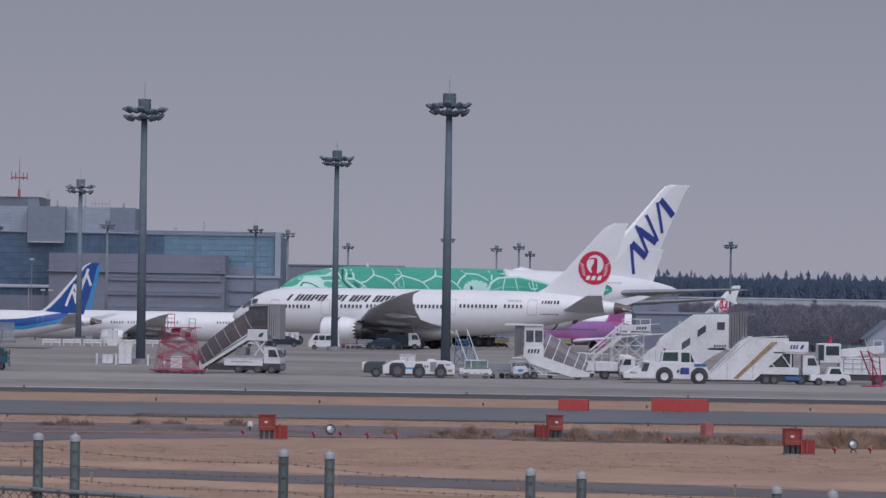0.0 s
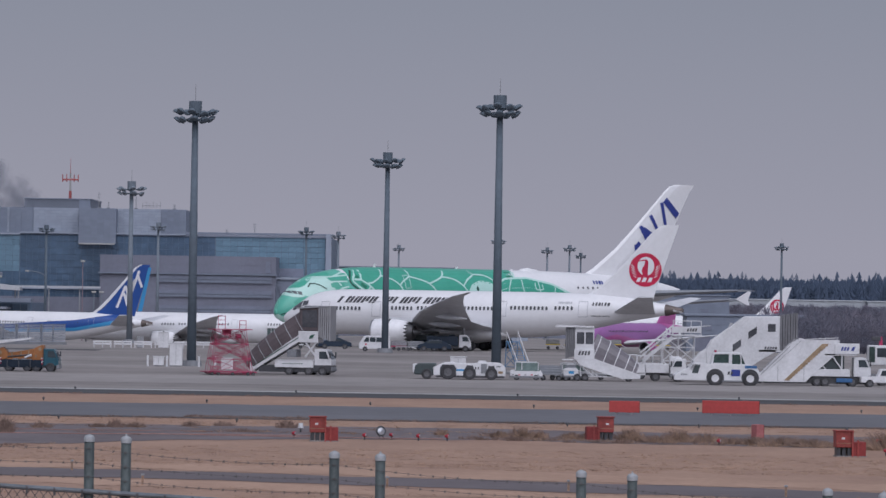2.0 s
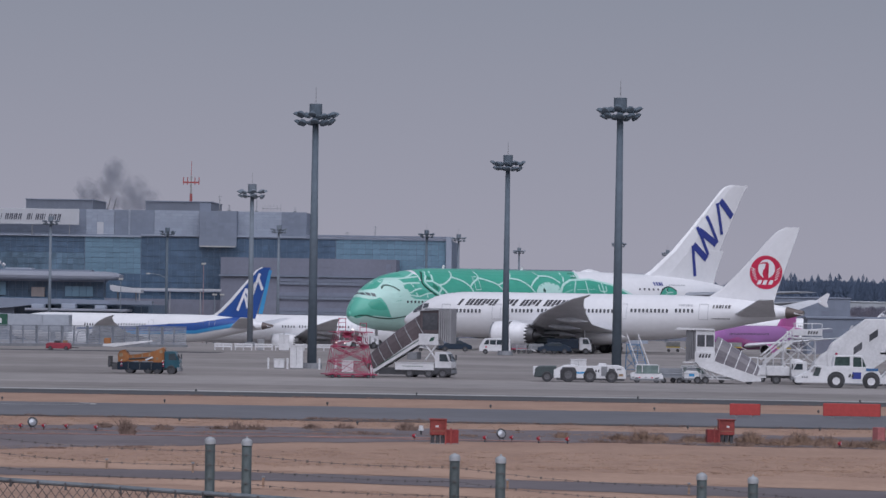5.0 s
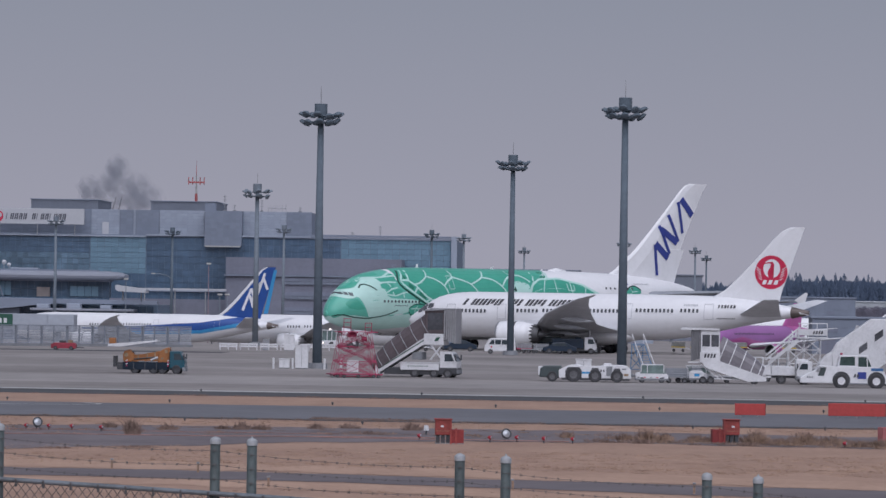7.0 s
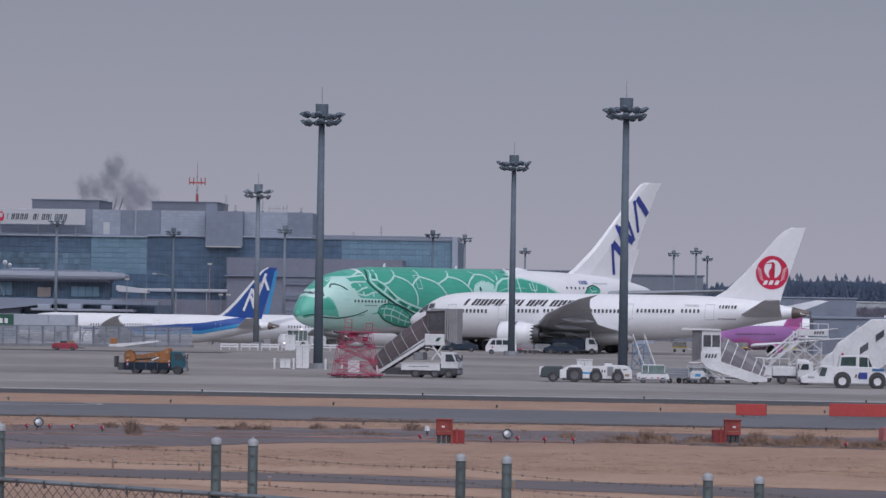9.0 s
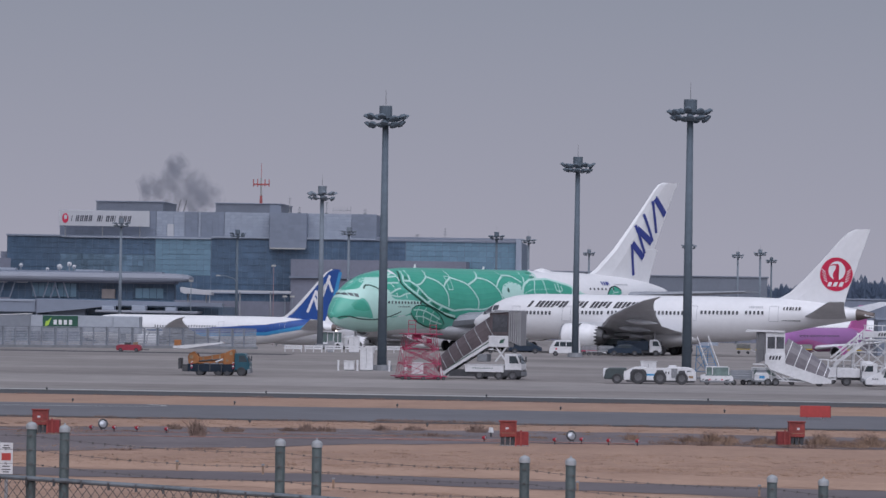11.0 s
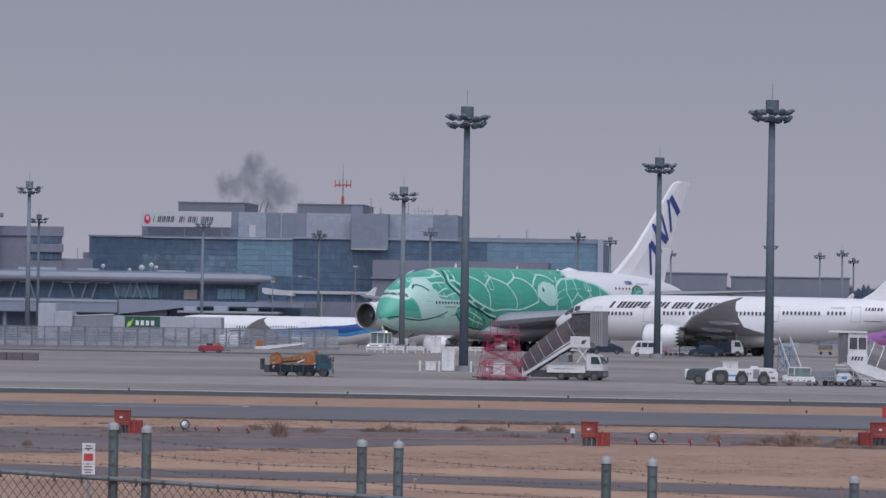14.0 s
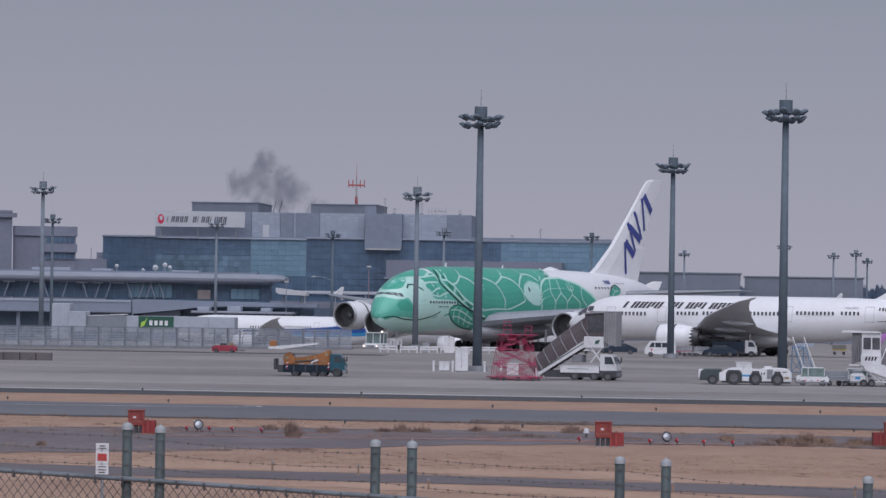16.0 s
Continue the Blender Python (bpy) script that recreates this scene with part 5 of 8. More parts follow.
def pier():
    a = thing("terminal_pier", pose(0, 0, 0), "low terminal pier with pale roof slab and dark glazing", "building")
    # rounded roof fascia, upper band set back
    prof = [(0, 10.5), (-0.5, 10.9), (-0.7, 11.5), (-0.5, 12.1), (0.2, 12.45), (3, 12.6), (10, 12.7), (10, 10.5)]
    part("roof_slab", loft([[(x, 1100.7 + y, z) for y, z in prof] for x in (-222, -190, -158, -125.5)]), roof_pale, a, "rounded pale roof fascia")
    part("roof_end", loft([[(x, 1100.7 + y + e, 11.4 + (z - 11.4) * k) for y, z in prof] for x, e, k in ((-125.5, 0, 1), (-122.6, 0.5, 0.8), (-121, 1.5, 0.35))]), roof_pale, a)
    part("roof_upstand", box(-220, -128, 1104, 1110, 12.6, 13.0), clad_mid, a)
    part("soffit", box(-222, -124.5, 1101.5, 1110, 10.1, 10.5), recess_dark, a)
    g = part("glazed_storey", box(-222, -125, 1105.2, 1110, 6.2, 10.2), mullion, a, "dark glazed upper storey")
    pane_grid(-222, -125, 1105, 6.2, 10.1, 58, 2, g, glass_blue, seed=80, gap=0.06)
    # paler panes put the look of lit glazing into the glass colour
    pane_grid(-160, -149, 1104.4, 6.5, 9.9, 7, 1, g, glass_pale, single=True, gap=0.06)
    pane_grid(-134.5, -127.5, 1104.4, 6.4, 9.0, 4, 1, g, glass_pale, single=True, gap=0.06)
    for x, tilt in ((-196, 1), (-190.5, 1), (-185.5, 1), (-179.5, -1), (-176, 1), (-169.8, -1), (-167.8, 1), (-165.2, 1), (-158.8, -1), (-157, 1), (-155.2, 1), (-153, -1), (-150.8, -1)):
        part("strut", tube((x, 1102.6, 6.3), (x + tilt * 1.3, 1102.6, 10.3), 0.2, n=6), clad_mid, a)
    for x in (-203, -190.6, -183.2, -172.4, -168.6, -163.5):
        part("ceiling_lamp", box(x, x + 2.6, 1102.2, 1103.2, 9.85, 10.05), line_sign, a)
    part("kiosk", box(-142.6, -139.4, 1103.2, 1104.4, 6.3, 8.6), kiosk_tan, a, "dull tan box behind the glazing")
    part("floor_slab", box(-222, -158.3, 1099, 1139, 2.6, 5.85, 0.25), clad_mid, a, "pale grey lower fascia")
    part("slab_edge", box(-222, -158.4, 1098.8, 1099.1, 5.3, 5.75), clad_light, a)
    part("ramp_fascia", prism([(-157.9, 6.0), (-112.5, 5.6), (-112.5, 4.7), (-137.0, 4.6), (-142.2, 4.2), (-147.0, 3.6), (-153.6, 2.9), (-157.9, 2.4)], 1098.6, 1104, bevel=0.08), clad_mid, a, "sloping ramp fascia")
    part("ramp_end", box(-158.2, -157.8, 1099, 1120, LOW, 6.0), recess_dark, a)
    u = part("under_storey", box(-222, -113, 1106, 1139, LOW, 4.6), mullion, a, "dark recessed ground storey")
    pane_grid(-146, -114, 1105.7, 0.2, 4.3, 18, 2, u, glass_blue, seed=81, gap=0.07)
    part("side_wall", prism([(-155.5, LOW), (-155.5, 2.6), (-146.6, 3.5), (-146.6, LOW)], 1102, 1106), clad_mid, u)
    for x in (-205, -196, -187, -178):
        part("column", box(x, x + 0.9, 1101, 1102, LOW, 2.7), clad_mid, u)
    part("low_roof", box(-143, -118, 1094, 1106, 2.9, 3.5, 0.15), roof_pale, a)
    for x, w, h in ((-141.5, 3.0, 1.0), (-134.2, 3.4, 1.2), (-126.0, 2.6, 0.9)):
        part("low_roof_unit", box(x, x + w, 1095, 1099, 3.5, 3.5 + h, 0.1), clad_light, a)
    part("walkway_roof", prism([(-122.6, 9.4), (-115.0, 8.4), (-115.0, 7.5), (-121.8, 7.8), (-122.6, 8.3)], 1097, 1103, bevel=0.06), line_sign, a, "pale tilted walkway roof")
    for x in (-121, -116.5):
        part("walkway_leg", tube((x, 1100, 4.6), (x, 1100, 8), 0.2, n=6), steel, a)
    for x, w, h in ((-184.0, 9.5, 0.6), (-169.2, 5, 0.5), (-149.4, 6.8, 0.3)):
        part("roof_unit", box(x, x + w, 1105, 1109, 12.6, 12.9 + h + 0.1, 0.08), clad_light, a)
    for x, z, r in ((-153.8, 13.9, 0.7), (-151.4, 14.6, 0.6), (-150.2, 14.0, 0.5), (-156.8, 13.3, 0.45), (-163.4, 14.2, 0.5)):
        part("roof_dish", lathe([(0, 0.1), (0.15, r * 0.7), (0.3, r)], 14), line_sign, a, "small pale dish").matrix_local = pose(x, 1108, z, 0, 0, 95)
        part("dish_post", tube((x, 1108.2, 12.7), (x, 1108.2, z), 0.1, n=5), steel, a)
    return a


pier()


pole_rose = mat("faded_rose_paint", (0.26, 0.185, 0.21), 0.7, vary=0.1)


def slim_pole(x, y, top, label, material, arm=0.0, r=0.14):
    a = thing("street_lamp", pose(x, y, LOW), label, "lamp post", "apron road lamps")
    h = top - LOW
    part("pole", tube((0, 0, 0), (0, 0, h - abs(arm) * 0.35), r, r * 0.7, 8), material, a)
    if arm:
        bm = bmesh.new()
        pts = [(arm * (1 - math.cos(q)), 0, h - abs(arm) * 0.35 + abs(arm) * 0.35 * math.sin(q)) for q in (0, 0.4, 0.8, 1.2, math.pi / 2)]
        for p, q in zip(pts, pts[1:]):
            tube(p, q, r * 0.7, n=6, bm=bm)
        part("arm", bm, material, a)
        part("lantern", box(arm - 0.5, arm + 0.5, -0.2, 0.2, h - 0.2, h + 0.1, 0.05), line_white, a)
    else:
        part("lantern", box(-0.55, 0.55, -0.3, 0.3, h, h + 0.45, 0.08), line_white, a)
    return a


slim_pole(-108.2, 1090, 12.3, "curved slim grey road lamp before the terminal", mast_pale, -4.4)
slim_pole(-119.2, 1090, 10.6, "slim pale road lamp before the terminal", mast_pale)
slim_pole(-99.2, 1090, 14.6, "slim reddish-grey pole before the terminal", pole_rose, 0, 0.13)
slim_pole(-96.4, 1090, 7.2, "slim pale road lamp before the terminal", mast_pale)
slim_pole(-94.6, 1090, 7.2, "slim pale road lamp before the terminal", mast_pale)


def brown_block():
    """Its east side runs away from the apron at a slant."""
    def block(x0, x1, y0, y1, z0, z1):
        bm = box(x0, x1, y0, y1, z0, z1)
        for v in bm.verts:
            if v.co.y > y0 + 1 and v.co.x > (x0 + x1) / 2:
                v.co.x = x1 - 4.6 * (y1 - y0) / 26
        return bm
    a = thing("brown_building", pose(0, 0, 0), "brownish concrete building with window bands", "building")
    part("tower", block(-228, -196.8, 1150, 1175, LOW, 28.0), clad_brown, a)
    part("tower_cap", block(-228, -196.6, 1149, 1175, 27.8, 28.4), clad_brown, a)
    part("tower_ledge", block(-228, -195.4, 1149, 1152, 26.6, 27.7), clad_brown, a)
    part("wing_block", block(-196.9, -180.6, 1152, 1178, LOW, 24.2), clad_brown, a)
    part("wing_cap", block(-196.9, -180.1, 1151.4, 1178, 22.0, 24.45), clad_brown, a)
    part("low_block", block(-181.0, -172.6, 1152.5, 1178, LOW, 16.3), clad_brown, a)
    for z in (15.95, 20.0):
        w = part("window_band", box(-188.3, -180.7, 1151.7, 1152.3, z, z + 1.9), recess_dark, a)
        pane_grid(-188.2, -180.8, 1151.55, z + 0.1, z + 1.8, 6, 1, w, glass_blue, seed=90 + int(z), gap=0.08)
    part("balcony", block(-189.5, -180.0, 1150.8, 1152.2, 17.85, 20.0), clad_brown, a)
    part("roof_mast", tube((-177.8, 1160, 16), (-177.8, 1160, 19.2), 0.08, n=6), steel, a)


brown_block()


# ---------- far right: low sheds, wall and woods ----------
def shed(x0, x1, y, h, m, label, depth=20):
    a = thing("shed", pose((x0 + x1) / 2, y, LOW), label, "building")
    w = (x1 - x0) / 2
    part("wall_body", box(-w, w, 0, depth, 0, h - 0.5), m, a)
    part("roof", box(-w - 0.4, w + 0.4, -0.4, depth + 0.4, h - 0.5, h, 0.1), m if depth == 12 or m is roof_dark else clad_mid, a)
    pane_grid(-w, w, -0.05, 1.0, h - 0.6, max(4, int(w / 1.2)), 4, a, m, "wall_sheet", gap=0.04, jitter=0.02, seed=int(h * 10))
    for k in range(int(w / 4)):
        part("window", box(-w + 3 + k * 8, -w + 5.4 + k * 8, -0.2, 0.02, h * 0.62, h * 0.62 + 1.1), recess_dark, a)
    for k in range(int(w / 3)):
        part("door", box(-w + 2 + k * 6, -w + 5 + k * 6, -0.12, 0.1, 0, 4.2), clad_brown, a)
    return a


shed(-49.6, -12.3, 1400, 21.6, roof_dark, "long dark low building behind the apron")
shed(-11, 26, 1420, 20.9, roof_dark, "long dark low building behind the apron")
shed(-36, 10, 1300, 12.0, clad_light, "pale low shed behind the apron")
shed(30, 74, 1420, 14.5, clad_mid, "grey low building behind the apron")
shed(41, 66, 960, 9.0, clad_mid, "grey low cargo shed")
shed(66, 80, 985, 7.5, clad_brown, "brownish low cargo shed")
shed(78, 130, 1580, 13.8, wall_pale, "long pale wall-like shed before the woods", 12)
shed(130, 190, 1572, 13.7, wall_pale, "long pale wall-like shed before the woods", 12)


def gabled_house(x0, x1, y, eave, ridge):
    """A small house with its gable end to the apron."""
    a = thing("house", pose((x0 + x1) / 2, y, LOW), "small pale gabled house with a dark roof among bare trees", "house")
    w = (x1 - x0) / 2
    part("wall_body", prism([(-w, 0), (-w, eave), (0, ridge), (w, eave), (w, 0)], 0, 12), clad_light, a)
    for s in (-1, 1):
        part("roof", prism([(s * (w + 0.5), eave - 0.55), (s * (w + 0.5), eave - 0.3), (0, ridge + 0.35), (0, ridge + 0.05)], -0.5, 12.5), roof_dark, a, "dark pitched roof")
    for x in (-w * 0.5, w * 0.35):
        part("window", box(x - 0.6, x + 0.6, -0.06, 0.05, eave * 0.55, eave * 0.55 + 1.1), recess_dark, a)
    return a


gabled_house(85.0, 93.5, 905, 4.6, 7.8)


def conifer_belt(x0, x1, y0, y1, n, h0, h1, base, name, m, label, spread=3.6, seed=3):
    rng = random.Random(seed)
    vs, fs = [], []
    for _ in range(n):
        x, y = rng.uniform(x0, x1), rng.uniform(y0, y1)
        h = rng.uniform(h0, h1) * (1.12 if rng.random() < 0.05 else 1)
        w = spread * rng.uniform(0.7, 1.3)
        for k in range(10):
            z = base + h * (0.12 + 0.84 * k / 10)
            r = w * (1 - (k / 10.3) ** 2.1)
            for q in range(12):
                t = q * math.tau / 12 + rng.uniform(-0.5, 0.5)
                c, s = math.cos(t), math.sin(t)
                i = len(vs)
                d = r * rng.uniform(0.7, 1.15)
                vs.extend([(x, y, z + h * 0.07), (x + d * math.cos(t - 0.19), y + 0.3 * d * math.sin(t - 0.19), z - rng.uniform(0, 1.4)), (x + d * math.cos(t + 0.19), y + 0.3 * d * math.sin(t + 0.19), z - rng.uniform(0, 1.4))])
                fs.append((i, i + 1, i + 2))
    me = bpy.data.meshes.new(name)
    me.from_pydata(vs, [], fs)
    me.materials.append(m)
    return tagged(new(name, me), label, "trees", "", "stuff")


# woods whose blue-grey colour stands for the haze before them
conifer_belt(60, 330, 1640, 1760, 4600, 20.2, 23.2, LOW, "far_woods", leaf_hazed, "conifer woods along the horizon, blued by painted haze")
conifer_belt(-30, 70, 1700, 1780, 900, 18.0, 21, LOW, "far_woods", leaf_hazed, "conifer woods along the horizon, blued by painted haze", seed=4)


def twig_belt(x0, x1, y0, y1, n, h0, h1, base, seed):
    rng = random.Random(seed)
    vs, fs = [], []
    for _ in range(n):
        x, y, h = rng.uniform(x0, x1), rng.uniform(y0, y1), rng.uniform(h0, h1)
        for k in range(190):
            t, e = rng.uniform(0, math.tau), rng.uniform(0.1, 1.0)
            r = h * 0.42 * math.sin(math.pi * e) * rng.random() ** 0.5
            p = Vector((x + r * math.cos(t), y + r * math.sin(t), base + h * (0.15 + 0.8 * e)))
            d = Vector((rng.uniform(-1, 1), rng.uniform(-1, 1), rng.uniform(0.1, 1.5))).normalized() * h * 0.16
            n2 = Vector((-d.z, 0, d.x)).normalized() * h * 0.0075
            i = len(vs)
            vs.extend([p - n2, p + n2, p + d + n2 * 0.3, p + d - n2 * 0.3])
            fs.append((i, i + 1, i + 2, i + 3))
        i = len(vs)
        vs.extend([(x - 0.12, y, base), (x + 0.12, y, base), (x + 0.05, y, base + h * 0.6), (x - 0.05, y, base + h * 0.6)])
        fs.append((i, i + 1, i + 2, i + 3))
    me = bpy.data.meshes.new("bare_trees")
    me.from_pydata(vs, [], fs)
    me.materials.append(bare_twig)
    return tagged(new("bare_trees", me), "brown bare winter trees and scrub in painted haze", "trees", "", "stuff")


twig_belt(58, 135, 912, 990, 430, 6.0, 10.6, LOW, 6)
twig_belt(74, 190, 1500, 1560, 420, 10.0, 11.6, LOW, 7)


# ---------- ground vehicles and gear ----------
def cab(parent, x0, x1, w, z0, z1, material=None, nose=1, lamp_m=None):
    """A cab-over truck cab; nose=1 points to +x."""
    s = nose
    L = x1 - x0
    f = (lambda a: x1 - a) if s > 0 else (lambda a: x0 + a)
    h = z1 - z0
    body = part("cab", prism([(f(0.02), z0), (f(0), z0 + h * 0.42), (f(0.28 * L), z1 - 0.08), (f(0.36 * L), z1), (f(L), z1), (f(L), z0)], -w / 2, w / 2, bevel=0.05), material or gse_white, parent, "rounded truck cab")
    part("windscreen", prism([(f(0.015) + 0.012 * s, z0 + h * 0.50), (f(0.25 * L) + 0.012 * s, z1 - 0.16), (f(0.25 * L) - 0.02 * s, z1 - 0.16), (f(0.03) - 0.02 * s, z0 + h * 0.50)], -w / 2 + 0.12, w / 2 - 0.12), glass, body)
    for y in (-w / 2, w / 2):
        part("side_window", prism([(f(0.16 * L), z0 + h * 0.5), (f(0.33 * L), z1 - 0.18), (f(0.72 * L), z1 - 0.18), (f(0.72 * L), z0 + h * 0.5)], y - 0.012, y + 0.012), glass, body)
        part("headlight", box(f(0.0) - 0.03, f(0.0) + 0.03, y * 0.72 - 0.16, y * 0.72 + 0.16, z0 + 0.18, z0 + 0.36, 0.02), bare_metal, body)
        part("mirror", box(f(0.06) - 0.05, f(0.06) + 0.05, y * 1.14 - 0.06, y * 1.14 + 0.06, z0 + h * 0.55, z0 + h * 0.85, 0.02), black, body)
    part("bumper", box(min(f(-0.06), f(0.2)), max(f(-0.06), f(0.2)), -w / 2 - 0.02, w / 2 + 0.02, z0 - 0.22, z0 + 0.1, 0.04), gse_grey, body)
    return body


def canopy(parent, pts, w, material, ribs=6, rib_m=None):
    """A tunnel-like cover along points of (x, z floor, height), with pale ribs."""
    rings = []
    lean = 0.9 * (pts[-1][1] - pts[0][1]) / abs(pts[-1][0] - pts[0][0])
    for x, z, h in pts:
        rings.append([(x - q * lean, y, z + q) for y, q in ((-w / 2, 0), (-w * 0.5, h * 0.3), (-w * 0.48, h * 0.55), (-w * 0.40, h * 0.78), (-w * 0.24, h * 0.94), (0, h), (w * 0.24, h * 0.94), (w * 0.40, h * 0.78), (w * 0.48, h * 0.55), (w * 0.5, h * 0.3), (w / 2, 0))])
    c = part("canopy", loft(rings), material, parent, "ribbed dark stair canopy", False)
    for k in range(ribs):
        f = (k + 0.5) / ribs * (len(pts) - 1)
        i = min(int(f), len(pts) - 2)
        u = f - i
        r = [tuple(a + (b - a) * u for a, b in zip(p, q)) for p, q in zip(rings[i], rings[i + 1])]
        bm = bmesh.new()
        for p, q in zip(r, r[1:]):
            tube((p[0], p[1] * 1.012, p[2]), (q[0], q[1] * 1.012, q[2]), 0.035, n=5, bm=bm)
        part("rib", bm, rib_m or steel, c)
    return c


def stringer(parent, x0, z0, x1, z1, w, depth, material, name="stringer"):
    """Two side plates of a flight and its treads."""
    d = depth
    for y in (-w / 2, w / 2):
        part(name, prism([(x0, z0), (x1, z1), (x1, z1 + d), (x0, z0 + d)], y - 0.04, y + 0.04), material, parent)
    n = max(4, int(abs(z1 - z0) / 0.19))
    for k in range(n):
        f = (k + 0.5) / n
        x, z = x0 + (x1 - x0) * f, z0 + (z1 - z0) * f
        part("tread", box(x - 0.13, x + 0.13, -w / 2 + 0.05, w / 2 - 0.05, z + d * 0.3, z + d * 0.3 + 0.04), gse_grey, parent)


def frame_truss(parent, lines, r, material, name="tube_bar"):
    for p, q in lines:
        part(name, tube(p, q, r, n=6), material, parent)


def bars_plate(parent, x0, x1, y, z0, z1, n, material, slant=0.0, name="lettering"):
    w = (x1 - x0) / n
    for k in range(n):
        a = x0 + k * w
        part("letter_bar", prism([(a, z0), (a + w * 0.62, z0), (a + w * 0.62 + slant, z1), (a + slant, z1)], y - 0.012, y), material, parent)


def covered_stair_truck():
    a = thing("covered_stair_truck", pose(-18.5, 356, 0, 0, 0, -9), "white stair truck with a ribbed maroon canopy, parked on the apron", "stair truck")
    part("chassis", box(0.3, 6.0, -0.95, 0.95, 0.22, 0.75), black, a)
    part("deck", box(1.6, 4.7, -1.1, 1.1, 0.58, 1.12, 0.04), gse_white, a, "white side panel")
    bars_plate(a, 2.2, 3.9, -1.105, 0.86, 0.92, 9, sign_green)
    part("deck_edge", box(1.5, 4.75, -1.13, 1.13, 1.12, 1.18), gse_white, a)
    part("cab_apron", box(4.6, 6.12, -1.03, 1.03, 0.3, 0.8, 0.04), black, a)
    cab(a, 4.75, 6.1, 2.0, 0.55, 2.05)
    for x in (2.75, 4.3, 5.4):
        for y in (-0.98, 0.98):
            wheel("wheel", x, y, 0.36, 0.36, 0.22, a)
    stringer(a, -0.4, 0.15, 3.7, 2.75, 1.9, 0.75, gse_white)
    part("side_stripe", prism([(-0.1, 0.62), (3.6, 2.98), (3.6, 3.06), (-0.1, 0.70)], -1.01, -0.985), sign_green, a)
    part("platform", box(3.45, 5.05, -1.1, 1.1, 2.55, 3.45, 0.05), gse_white, a, "white top platform")
    part("emblem", prism([(4.3, 2.85), (4.62, 2.9), (4.78, 3.22), (4.42, 3.12)], -1.115, -1.1), sign_green, a)
    canopy(a, [(-0.15, 0.62, 1.0), (1.1, 1.5, 1.22), (2.5, 2.5, 1.3), (4.3, 3.7, 1.35)], 2.05, maroon, 6)
    part("canopy_mouth", tube((-0.62, -0.95, 0.72), (-0.62, -0.95, 1.5), 0.03, n=6), steel, a)
    part("canopy_mouth", tube((-0.62, 0.95, 0.72), (-0.62, 0.95, 1.5), 0.03, n=6), steel, a)
    part("canopy_end", tube((-0.95, 0, 1.0), (-0.45, 0, 1.28), 0.62, 0.8, n=20), end_tan, a, "pale rounded end sheet of the canopy", True)
    part("top_cabin", box(3.5, 5.05, -1.05, 1.05, 3.45, 5.35, 0.08), maroon, a, "maroon top cabin")
    part("cabin_roof", box(3.9, 6.0, -1.15, 1.15, 5.3, 5.45, 0.04), gse_grey, a)
    part("cabin_window", box(3.75, 4.95, -1.065, -1.05, 3.75, 5.1), window_dark, a)
    part("awning", prism([(3.3, 5.2), (5.1, 5.32), (5.1, 5.42), (3.3, 5.3)], -1.2, 1.2), steel, a)
    for k in range(6):
        part("bellows", box(5.05 + k * 0.17, 5.18 + k * 0.17, -1.15, 1.15, 3.0 - 0.06 * k, 5.35 + 0.02 * k), bellows_pale, a, "grey folding bellows")
    for x0, x1 in ((4.0, 4.9), (4.9, 4.0)):
        part("brace", tube((x0, -0.95, 1.4), (x1, -0.95, 2.6), 0.07), gse_white, a)
    part("tank", box(2.5, 3.3, -0.9, 0.9, 1.4, 2.0, 0.08), gse_grey, a)
    return a


end_tan = mat("pale_canopy_end", (0.29, 0.235, 0.225), 0.5, vary=0.12)
bellows_pale = mat("pale_bellows_sheet", (0.30, 0.30, 0.315), 0.6, vary=0.12)
mat_bellows = mat("bellows_rubber", (0.20, 0.20, 0.215), 0.75, vary=0.15)
covered_stair_truck()


